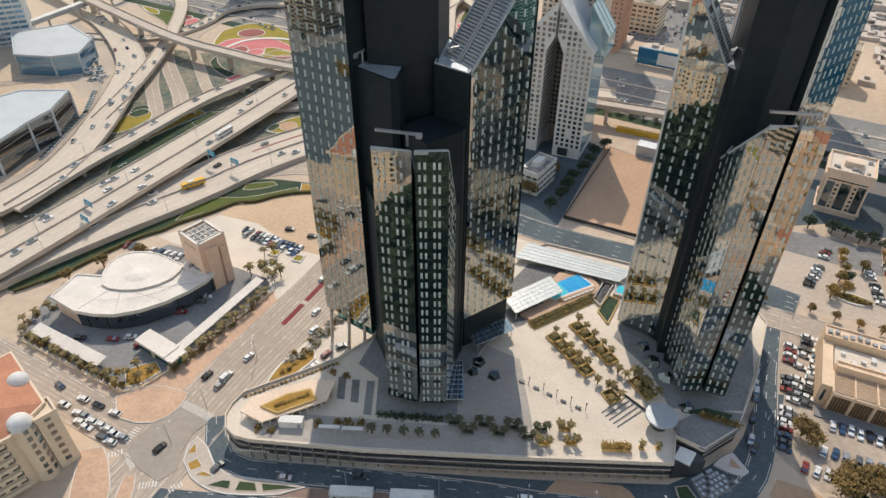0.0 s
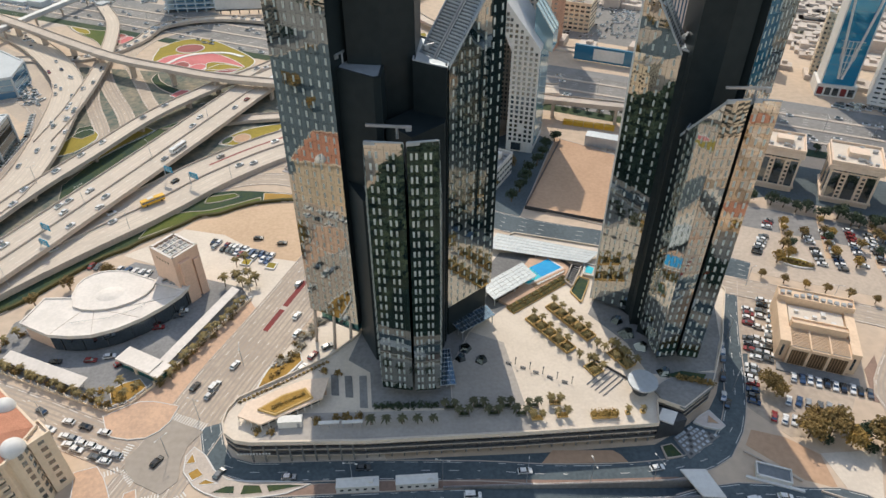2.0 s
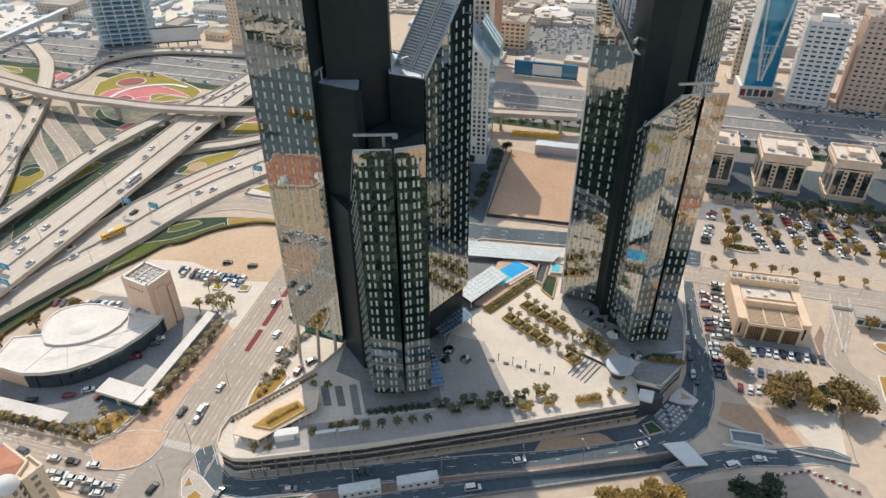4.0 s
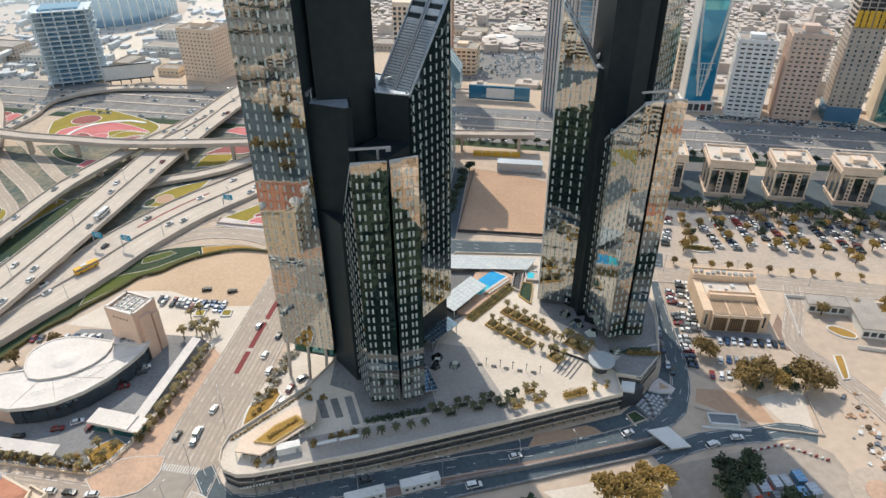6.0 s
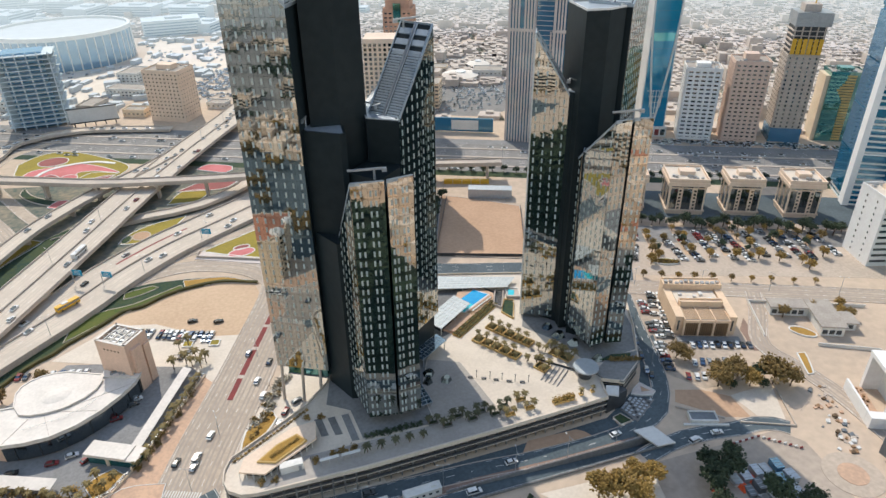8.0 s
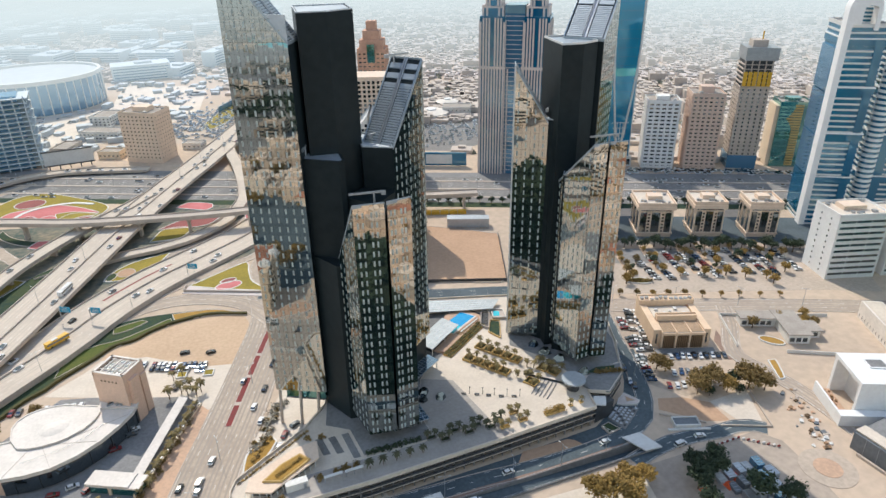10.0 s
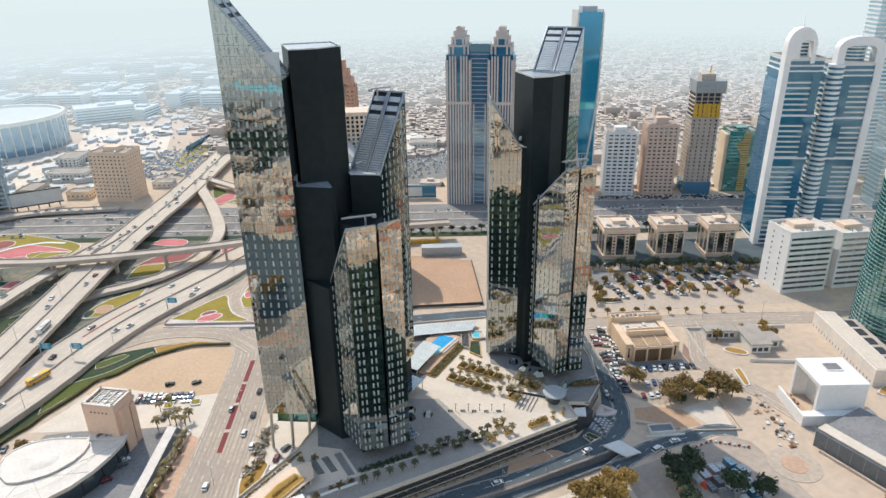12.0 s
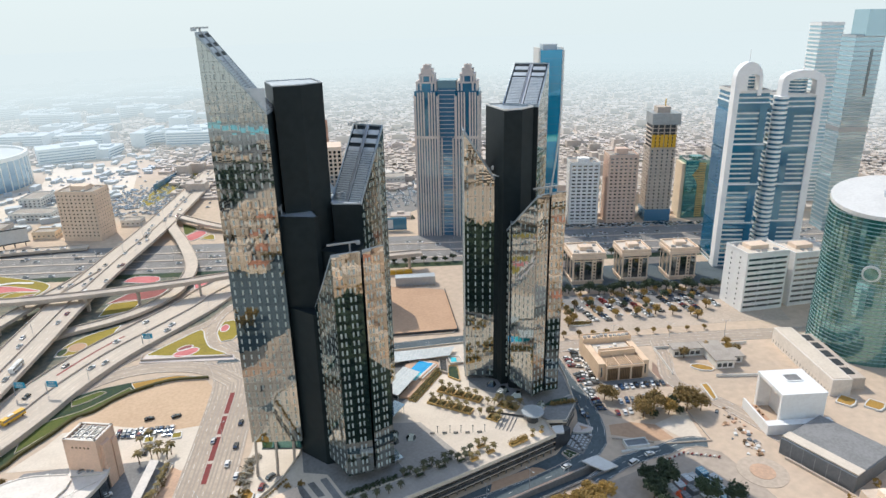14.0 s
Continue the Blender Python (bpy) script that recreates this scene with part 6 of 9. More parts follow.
# white cube museum and its terraces
mu = thing("white_cube_building", "white cubic building with a cut-away corner", "building", (169, 89, 0))
P = frame_at(168.8, 89.5, -25)
under(mu, part("back_wall", Geo().prism(rect(P, -10.4, 8.6, 10.4, 10.4), 0, 16.4), BRIGHT_WHITE))
under(mu, part("solid_block", Geo().prism(rect(P, -4, -10.4, 10.4, 8.6), 0, 16.4), BRIGHT_WHITE))
under(mu, part("corner_pier", Geo().prism(rect(P, -10.4, -10.4, -4, -8.8), 0, 16.4), BRIGHT_WHITE))
under(mu, part("roof_slab", Geo().prism(rect(P, -10.6, -10.6, 10.6, 10.6), 16.4, 18.0), BRIGHT_WHITE))
under(mu, part("roof_hatch", Geo().prism(rect(P, -2, 0, 5, 5.5), 18.0, 18.3), PAVE_GREY))
under(mu, part("hatch_frame", ribbon(Geo(), [Vector((*p, 18.0)) for p in rect(P, -2, 0, 5, 5.5) + [P(-2, 0)]], -0.2, 0.4, 0, 0.5), BRIGHT_WHITE))
under(mu, part("terrace", Geo().prism(rect(P, -17.5, -14.6, 13, -10.7), 0, 5.2), BRIGHT_WHITE))
under(mu, part("court_wall", Geo().prism(rect(P, -17.5, -10.6, -16.6, 8), 0, 5.2), BRIGHT_WHITE))
under(mu, part("court_floor", Geo().prism(rect(P, -16.5, -10.6, -10.7, 8), 0, 1.2), PAVE_PINK))
crng0 = random.Random(2)
for k in range(9):
    u, v = crng0.uniform(-15.5, -11.8), crng0.uniform(-9, 6.5)
    under(mu, part("court_crate", Geo().box((*P(u, v), 1.6), (crng0.uniform(0.6, 1.4), crng0.uniform(0.6, 1.6), 0.8), k), WOOD))
mw = thing("long_gallery", "long white gallery wall with a terrace behind", "building", (218, 115, 0))
P = frame_at(227, 139.6, -117)
under(mw, part("wall", Geo().prism(rect(P, 0, 0, 57, 10), 0, 9), ROOF_WHITE))
under(mw, part("roof", Geo().prism(rect(P, 1, 1, 56, 9), 9, 9.3), PAVING))
for k in range(20):
    under(mw, part("slit_window", Geo().wall_box(P(0, 0), P(57, 0), 1.5 + k * 2.8, 1.9 + k * 2.8, 0.8, 2.6, 0.05), GLASS_DARK))
under(mw, part("rear_roof", Geo().prism(rect(P, 4, 10, 52, 20), 0, 6.5), CONCRETE))
for k in range(5):
    under(mw, part("roof_well", Geo().prism(rect(P, 6 + k * 9, 12, 12 + k * 9, 17), 6.5, 6.9), DARKMETAL))
dk = thing("dark_annexe", "low building with a slate-grey clad wall and pale roof terrace", "building", (156, 60, 0))
P = frame_at(140.6, 73.4, -86)
under(dk, part("wall", Geo().prism(rect(P, 0, 0, 31, 30), 0, 7.4), SLATE))
under(dk, part("roof", Geo().prism(rect(P, 0.4, 2.4, 30.6, 29.6), 7.4, 7.7), PAVE_GREY))
under(dk, part("coping", Geo().prism(rect(P, -0.2, 1.0, 31, 6.4), 7.7, 8.2), PAVING))
under(dk, part("ledge", Geo().prism(rect(P, 4, -2.2, 30, -1.4), 0, 1.2), CONCRETE))
for k in range(5):
    under(dk, part("clad_joint", Geo().wall_box(P(0, 0), P(31, 0), 4.9 + k * 5, 5.0 + k * 5, 0.2, 7.2, 0.04), METAL))
for k in range(3):
    bed("museum_bed", [(198 + k * 8, 84 - k * 9), (206 + k * 8, 86 - k * 9), (208 + k * 8, 80 - k * 9), (200 + k * 8, 78 - k * 9)], OCHRE, "bed of dry orange ground cover by the museum", 0.4)

# hall with a curved white roof and its square stone tower
hall = thing("assembly_hall", "low white-roofed hall with a curved dark glass front", "hall", (-140, 188, 0))
arc = [(-157, 170), (-149, 168.9), (-140.9, 169.3), (-132.4, 172.6), (-124.5, 178.2), (-118.3, 184.7), (-113.6, 191.3), (-111.6, 197.4)]
plan = arc + [(-113, 201), (-127, 201), (-155, 191), (-167.3, 191.1), (-170.5, 176.8)]
UPPER = [(-153.6, 185), (-149.6, 183.2), (-144.9, 182.7), (-140.6, 183), (-136.8, 184), (-131.2, 187.2), (-127.5, 191.3), (-125.7, 196), (-126.4, 200.2), (-134.1, 203.9), (-139.4, 206.4), (-144.6, 207.2), (-149.4, 206.8), (-153, 205.2), (-156, 202.2), (-157.3, 198.2), (-156.6, 191)]
under(hall, part("wall", Geo().prism(inset(plan, 1.0), 0, 7.2), PINKSTONE))
for a, b in zip(arc, arc[1:]):
    under(hall, part("glass_bay", Geo().wall_box(a, b, 0.05, math.dist(a, b) - 0.05, 0.4, 6.4, -0.6, 1.2), GLASS_DARK, None, "dark curved glass front"))
    under(hall, part("glass_mullion", Geo().wall_box(a, b, math.dist(a, b) / 2 - 0.12, math.dist(a, b) / 2 + 0.12, 0.4, 6.4, -0.5, 0.3), DARKMETAL))
hall_roof = under(hall, part("roof", Geo().prism(plan, 7.2, 8.3), ROOF_WHITE, None, "smooth white curved roof"))
under(hall_roof, part("roof_edge", ribbon(Geo(), [Vector((*p, 8.3)) for p in plan + plan[:1]], -0.7, 0.0, -0.2, 0.45), ROOF_WHITE))
upper = under(hall, part("upper_wall", Geo().prism(inset(UPPER, 0.5), 0, 8.5), PINKSTONE))
upper_roof = under(hall, part("upper_roof", Geo().prism(UPPER, 8.5, 8.9), ROOF_WHITE, None, "raised round-ended white roof"))
under(upper_roof, part("roof_edge", ribbon(Geo(), [Vector((*p, 8.9)) for p in UPPER + UPPER[:1]], -0.5, 0.0, -0.2, 0.35), ROOF_WHITE))
n = 28
P = frame_at(-142, 192.4, 12)
rings = [(5.4, 4.4, 8.9), (4.4, 3.6, 9.2), (2.6, 2.1, 9.45), (0.9, 0.7, 9.55)]
vv = [(*P(rx * math.cos(k * math.tau / n), ry * math.sin(k * math.tau / n)), z) for rx, ry, z in rings for k in range(n)]
ff = [(r * n + k, r * n + (k + 1) % n, (r + 1) * n + (k + 1) % n, (r + 1) * n + k) for r in range(3) for k in range(n)] + [tuple(range(3 * n, 4 * n))]
under(upper_roof, part("roof_dome", Geo().add(vv, ff), ROOF_WHITE, None, "shallow white roof dome", smooth=True))
under(hall, part("link_roof", Geo().prism([(-126.6, 198.6), (-112.4, 193.4), (-111.2, 198.4), (-125.6, 206.2)], 8.32, 9.0), ROOF_WHITE, None, "white roof band running to the stone tower"))
for a, b in zip(arc[::2], UPPER[1:5]):
    under(hall_roof, part("roof_seam", Geo().wall_box(a, b, 0.5, math.dist(a, b), 8.3, 8.42, 0.15), CONCRETE))
for a, b in zip(((-151.4, 175.9), (-138.1, 178.3), (-129.6, 182.5)), ((-138.1, 178.3), (-129.6, 182.5), (-124.0, 188.4))):
    rr_ = under(hall_roof, part("roof_rail", Geo().wall_box(a, b, 0, math.dist(a, b), 8.95, 9.05, 0.07), METAL))
    for k in range(6):
        p = Vector(a).lerp(Vector(b), (k + 0.5) / 6)
        under(rr_, part("rail_post", Geo().box((p.x, p.y, 8.63), (0.1, 0.1, 0.66)), METAL))
crng2 = random.Random(8)
for k in range(7):
    u = crng2.random()
    under(hall_roof, part("roof_unit", Geo().box((-123.6 + u * 9, 199.4 - u * 3.2 + crng2.uniform(-0.6, 0.8), 9.4), (1.2, 1.0, 0.8), 0.4), METAL))
st = thing("stone_tower", "square pinkish stone tower with a sunken slatted roof", "tower", (-117, 204, 0))
P = frame_at(-117, 204, -36)
S = [P(-7, -6), P(7.2, -6), P(7.2, 6), P(-7, 6)]
under(st, part("wall", Geo().prism(S, 0, 22), PINKSTONE))
under(st, part("buttress", Geo().prism(rect(P, 7.2, -4, 8.6, 1), 0, 20.5), PINKSTONE))
under(st, part("buttress", Geo().prism(rect(P, 7.2, 2.2, 8.2, 5.4), 0, 18.5), PINKSTONE))
ln = [Vector((*p, 22)) for p in S + S[:1]]
under(st, part("parapet", ribbon(Geo(), ln, -0.9, 0.0, 0, 1.6), PINKSTONE))
st_roof_floor = under(st, part("roof_floor", Geo().prism(inset(S, 0.9), 22, 22.3), DARKMETAL))
for k in range(4):
    under(st_roof_floor, part("roof_beam", Geo().prism(rect(P, -4.6 + k * 3.05, -5.1, -4.2 + k * 3.05, 5.1), 22.7, 23.3), ROOF_WHITE))
for k in range(5):
    for q in range(3):
        for e in range(4):
            u = -4.2 + 0.12 + q * 3.05
            under(st_roof_floor, part("roof_slat", Geo().prism(rect(P, u, -4.7 + k * 2.0 + e * 0.42, u + 2.4, -4.5 + k * 2.0 + e * 0.42), 22.6, 22.9), METAL if (k + q) % 4 else ROOF_WHITE))
    under(st_roof_floor, part("cross_beam", Geo().prism(rect(P, -6.0, -5.05 + k * 2.35, 6.2, -4.8 + k * 2.35), 22.9, 23.2), ROOF_WHITE))
for a_, b_ in zip(S, S[1:] + S[:1]):
    under(st, part("coping", Geo().wall_box(a_, b_, 0.0, math.dist(a_, b_), 23.6, 23.75, 0.05, 0.95), ROOF_WHITE, None, "pale coping of the parapet"))
for k in range(5):
    under(st, part("slit_window", Geo().wall_box(S[0], S[1], 3.4 + k * 1.7, 4.1 + k * 1.7, 19.6, 20.4, 0.05), SOIL))

cw = thing("compound_wall", "low pale compound wall with railings round the hall", "wall", (-126, 140, 0), kind="structure")
CW = [(-178.5, 174), (-177, 161.6), (-150, 149.8), (-126.2, 140.1), (-120, 143), (-113.8, 151.7), (-100, 176), (-88.6, 197.4)]
for a, b in zip(CW, CW[1:]):
    under(cw, part("wall_run", Geo().wall_box(a, b, 0, math.dist(a, b), 0, 0.9, 0.3), CREAM))
    L = math.dist(a, b)
    for k in range(int(L / 3.5) + 1):
        d = (Vector(b) - Vector(a)).normalized()
        p = Vector(a) + d * k * 3.5
        under(cw, part("post", Geo().box((p.x, p.y, 1.15), (0.45, 0.45, 2.3)), CREAM))
    under(cw, part("railing", Geo().wall_box(a, b, 0, L, 1.7, 1.8, 0.15), METAL))


def carport(a, b, w):
    t = thing("carport", "long white fabric carport roof on steel posts", "carport", (*a, 0), "carports")
    d = (Vector(b) - Vector(a)).normalized()
    n = Vector((-d.y, d.x))
    L = math.dist(a, b)
    q = [Vector(a), Vector(b), Vector(b) + n * w, Vector(a) + n * w]
    under(t, part("roof", Geo().prism([tuple(p) for p in q], [2.6, 2.6, 3.2, 3.2], [2.75, 2.75, 3.35, 3.35]), ROOF_WHITE, None, "white stretched roof sheet"))
    for k in range(int(L / 5) + 1):
        p = Vector(a) + d * min(L, k * 5) + n * w * 0.75
        under(t, part("post", Geo().tube((p.x, p.y, 0), (p.x, p.y, 3.0), 0.1, n=6), METAL))
    return t


carport((-173.1, 163.4), (-139.1, 148.8), 4.8)
bed("compound_garden", [(-125.6, 142.4), (-120.6, 144.8), (-116.4, 150.6), (-120, 154.6), (-129, 149.4)], OCHRE, "dry ochre bed with palms inside the compound wall", 0.1, 0.15)
carport((-112.4, 156.4), (-93.5, 200.5), 3.6)
gh = thing("gatehouse", "flat-roofed white gatehouse with teal glazing", "gatehouse", (-119, 158, 0))
P = frame_at(-119.4, 159.0, -28)
under(gh, part("wall", Geo().prism(rect(P, -9.2, -2.6, 9.2, 3), 0, 3.6), TEAL, None, "teal glazed wall"))
under(gh, part("roof", Geo().prism(rect(P, -10.2, -3.4, 10.2, 3.6), 3.6, 4.3), ROOF_WHITE))
under(gh, part("roof_raised", Geo().prism(rect(P, -10.2, -3.4, 6.2, 3.6), 4.3, 4.8), ROOF_WHITE))
under(gh, part("pier", Geo().prism(rect(P, -2, -3.1, -0.8, 3.3), 0, 3.6), CREAM))

# red-roofed apartment house at the crossing
rh = thing("red_roofed_house", "cream apartment house with red tiled roofs and white domes", "apartment house", (-148, 108, 0))
P = frame_at(-146, 110, -40)
under(rh, part("wall", Geo().prism([P(-20, -16), P(12, -16), P(12, 2), P(7, 13), P(-20, 13)], 0, 24), CREAM))
rh_roof = under(rh, part("roof", Geo().add([(*p, z) for p, z in ((P(-21, -17), 24), (P(13.4, -17), 24), (P(13.4, 2.4), 24), (P(7.6, 14), 24), (P(-21, 14), 24), (P(-12, -2), 29.5), (P(3, -2), 29.5))], [(0, 1, 6, 5), (1, 2, 6), (2, 3, 6), (3, 4, 5, 6), (4, 0, 5)]), TERRACOTTA, None, "red tiled hip roof"))
ed = [P(-21, -17), P(13.4, -17), P(13.4, 2.4), P(7.6, 14), P(-21, 14), P(-21, -17)]
under(rh_roof, part("roof_edge", ribbon(Geo(), [Vector((*p, 24)) for p in ed], -0.3, 0.5, -0.8, 0.2), CREAM))
ST = [P(6, 9.6), P(12.4, 9.6), P(12.4, 15.6), P(6, 15.6)]
rh_stair_tower = under(rh, part("stair_tower", Geo().prism(ST, 0, 23), CREAM))
under(rh_stair_tower, part("stair_tower_cap", ribbon(Geo(), [Vector((*p, 23)) for p in ST + ST[:1]], -0.4, 0.3, -0.5, 1.0), CREAM))
under(rh, part("corner_bay", Geo().tube((*P(10.6, 6.2), 0), (*P(10.6, 6.2), 23.6), 3.4, n=16), CREAM, None, "rounded corner bay"))
for u, v, r, z in ((10.6, 6.2, 3.5, 23.6), (-6, 11.5, 3.2, 24.2), (13, -7, 3.0, 23.6)):
    c = P(u, v)
    n = 18
    v_ = [(c[0] + r * math.cos(e * math.pi / 12) * math.cos(k * math.tau / n), c[1] + r * math.cos(e * math.pi / 12) * math.sin(k * math.tau / n), z + r * math.sin(e * math.pi / 12)) for e in range(6) for k in range(n)]
    f_ = [(e * n + k, e * n + (k + 1) % n, (e + 1) * n + (k + 1) % n, (e + 1) * n + k) for e in range(5) for k in range(n)] + [tuple(range(5 * n, 6 * n))]
    under(rh, part("dome", Geo().add(v_, f_), WHITE, None, "smooth white dome", smooth=True))
for a, b in ((P(12, -16), P(12, 2)), (P(-20, -16), P(12, -16))):
    for k in range(7):
        under(rh, part("balcony", Geo().wall_box(a, b, 1.5, math.dist(a, b) - 1.5, 1.6 + k * 3.2, 2.7 + k * 3.2, 1.2), CREAM))
        for q in range(5):
            under(rh, part("window", Geo().wall_box(a, b, 2 + q * 3.2, 4 + q * 3.2, 2.9 + k * 3.2, 4.6 + k * 3.2, 0.05), GLASS_DARK))
for k in range(7):
    for q in range(3):
        a = radians(-70 + q * 40)
        c = P(10.6, 6.2)
        under(rh, part("window", Geo().box((c[0] + 3.35 * math.cos(a + 0.6), c[1] + 3.35 * math.sin(a + 0.6), 3.6 + k * 3.2), (0.3, 1.3, 1.8), a + 0.6), GLASS_DARK))
    under(rh, part("window", Geo().wall_box(ST[1], ST[2], 2.0, 3.8, 2.4 + k * 3.1, 4.0 + k * 3.1, 0.05), GLASS_DARK))

# long screen board and shed behind the sand lot
bb = thing("billboard", "long dark hoarding with pale poster panels", "billboard", (118, 446, 0))
P = frame_at(118, 447, -26)
bb_board = under(bb, part("board", Geo().prism(rect(P, -24, -1, 24, 1), 1, 12), GLASS_NAVY, None, "dark blue hoarding"))
under(bb_board, part("poster", Geo().wall_box(P(-24, -1), P(24, -1), 14, 36, 2.5, 10.5, 0.1), WHITE, None, "pale printed poster"))
for k in range(9):
    under(bb, part("post", Geo().box((*P(-23 + k * 5.75, 1.3), 6), (0.5, 0.5, 12), radians(-26)), METAL))
b2 = thing("billboard", "large pale roadside billboard in a dark frame", "billboard", (-178, 572, 0))
P = frame_at(-172, 572, 5)
under(b2, part("board", Geo().prism(rect(P, -19, -0.6, 19, 0.6), 4, 16), WHITE))
under(b2, part("frame", Geo().wall_box(P(-19, -0.6), P(19, -0.6), -0.6, 38.6, 3.4, 4.4, 0.3), DARKMETAL))
under(b2, part("frame", Geo().wall_box(P(-19, -0.6), P(19, -0.6), -0.6, 38.6, 15.6, 16.6, 0.3), DARKMETAL))
for k in range(5):
    under(b2, part("post", Geo().box((*P(-16 + k * 8, 1), 4), (0.8, 0.8, 8)), DARKMETAL))
sd = thing("site_shed", "long pale grey corrugated shed beside the sand lot", "shed", (91, 322, 0))
P = frame_at(91, 323, -23)
under(sd, part("wall", Geo().prism(rect(P, -14, -3.5, 14, 3.5), 0.4, 6.5), LOUVRE))
for k in range(28):
    under(sd, part("rib", Geo().wall_box(P(-14, -3.5), P(14, -3.5), 0.3 + k, 0.6 + k, 0.5, 6.4, 0.08), LOUVRE))
for k in range(10):
    under(sd, part("base_block", Geo().box((*P(-13 + k * 2.9, -4.3), 0.5), (1.4, 1.2, 1.0), radians(-23)), CONCRETE))
yb = thing("site_barrier", "long bright yellow site container row", "container", (80, 350, 0))
P = frame_at(84, 349, -20)
for k in range(5):
    under(yb, part("container", Geo().prism(rect(P, -15 + k * 6.2, -1.5, -9.2 + k * 6.2, 1.5), 0, 2.6), YELLOW))
lf = thing("lot_fence", "dark hoarding fence round the sand lot", "fence", (60, 250, 0), kind="structure")
LF = [(34, 261), (80, 243.5), (103, 302), (64, 331)]
for a, b in ((LF[0], LF[1]), (LF[1], LF[2]), (LF[3], LF[0])):
    under(lf, part("hoarding", Geo().wall_box(a, b, 0, math.dist(a, b), 0, 2.0, 0.12), DARKMETAL))

# far left group
banded("hotel_block", "pinkish beige hotel block with a grid of windows", -106, 571, -32, 33, 24, 42, 13, PALE_STONE, GLASS_DARK, 1.7, 0.3, 9, 2.1, 0.5, 4, category="hotel")
cn = thing("concrete_frame_tower", "tower under construction with bare concrete floors", "tower under construction", (-214, 592, 0))
P = frame_at(-216, 594, 5)
for k in range(16):
    under(cn, part("floor_slab", Geo().prism(rect(P, -22 - (k % 3 == 0), -16, 22 + (k % 2), 16), 3 + k * 3.8, 3.6 + k * 3.8), HAZED_BLOCK))
under(cn, part("inner_core", Geo().prism(rect(P, -15, -11, 15, 11), 0, 62), GLASS_BLUEGREY, None, "dim blue-grey glazed inner floors"))
for u in range(-20, 21, 8):
    for v in (-15, 15):
        under(cn, part("column", Geo().box((*P(u, v), 31), (0.9, 0.9, 62), radians(5)), HAZED_BLOCK))
ov = thing("oval_arena", "huge oval arena with a pale flat roof", "arena", (-205, 850, 0))
oval = disc(-232, 850, 74, 68, 12, 48)
under(ov, part("wall", Geo().prism(oval, 0, 34), GLASS_BLUEGREY, None, "pale blue-grey clad wall"))
under(ov, part("rim", ribbon(Geo(), [Vector((*p, 34)) for p in oval + oval[:1]], -2.5, 1.0, -1, 3.5), WHITE))
under(ov, part("roof", Geo().prism(inset(oval, 2.5), 33.5, 35), DUSTY_WALL, None, "flat pale roof"))
for k in range(48):
    p = oval[k]
    under(ov, part("wall_rib", Geo().tube((*p, 0), (*p, 34), 0.7, n=6), WHITE))
def faceted(name, label, poly, h, wall, roof):
    t = thing(name, label, "office building", (*poly[0], 0))
    under(t, part("glazing", Geo().prism(poly, 0, h), wall, None, "dark blue-grey glazed wall"))
    ln = [Vector((*p, h)) for p in poly + poly[:1]]
    under(t, part("roof_rim", ribbon(Geo(), ln, -0.9, 0.3, -0.8, 0.7), DUSTY_WALL))
    under(t, part("roof", Geo().prism(inset(poly, 0.9), h, h + 0.2), DUSTY_WALL, None, "pale bluish flat roof"))
    for p in poly:
        under(t, part("corner_fin", Geo().tube((*p, 0), (*p, h), 0.8, n=6), DUSTY_WALL))
    for a, b in zip(poly, poly[1:] + poly[:1]):
        L = math.dist(a, b)
        for k in range(1, int(h / 4)):
            under(t, part("floor_line", Geo().wall_box(a, b, 0.4, L - 0.4, k * 4.2, k * 4.2 + 0.35, 0.12), METAL))
    return t


faceted("office_slab", "angular office block with dark glass and pale roof", [(-254, 273), (-251, 299), (-247, 315), (-250.5, 340), (-278, 337), (-300, 310), (-300, 266)], 17.4, GLASS_DARK, DUSTY_WALL)
banded("curved_tower", "tall hazy blue-grey tower by the interchange", -368, 458, 30, 34, 30, 110, 30, WHITE, GLASS_BLUEGREY, 1.3, 0.4, 6, 0.6, 0.5, category="tower")
banded("office_slab", "stepped grey glass office building", -345, 350, 40, 60, 40, 34, 9, CONCRETE, GLASS_BLUEGREY, 1.3, 0.5, category="office building")
faceted("office_slab", "faceted low glass building with a white roof", [(-281, 404), (-286, 432), (-318, 458), (-348, 436), (-322, 398), (-296, 397)], 13.4, GLASS_BLUEGREY, DUSTY_WALL)
ROSE_BRICK = mat("rose_brown_render", (0.6, 0.36, 0.25), (0.5, 0.29, 0.2), 0.8, big=0.1, fine=0.8)
ot = banded("orange_tower", "rose-brown apartment tower with a stepped gable crown", 79, 490, -25, 22, 20, 92, 28, ROSE_BRICK, GLASS_DARK, 1.6, 0.4, 6, 1.4, 0.6, top=0, category="apartment tower")
P = frame_at(79, 490, -25)
for k, (a_, z0, z1) in enumerate(((9.5, 93.0, 101), (6.8, 101, 108), (4.0, 108, 115))):
    under(ot, part("crown_step", Geo().prism(rect(P, -a_, -a_ * 0.9, a_, a_ * 0.9), z0, z1), ROSE_BRICK))
under(ot, part("crown_window", Geo().wall_box(P(-10, -10.7), P(10, -10.7), 7, 13, 84, 98, 0.8), TEAL, None, "tall teal arched window"))
walled("car_park_building", "cream multi-storey car park with deep openings", 112, 530, -25, 26, 24, 22, 6, CREAM, 6, 6, 3.0, 1.6)
walled("white_house", "small white building beside the arched hotel", 22, 290, 60, 20, 10, 12, 3, WHITE, 6, 3, 2.4, 1.2)
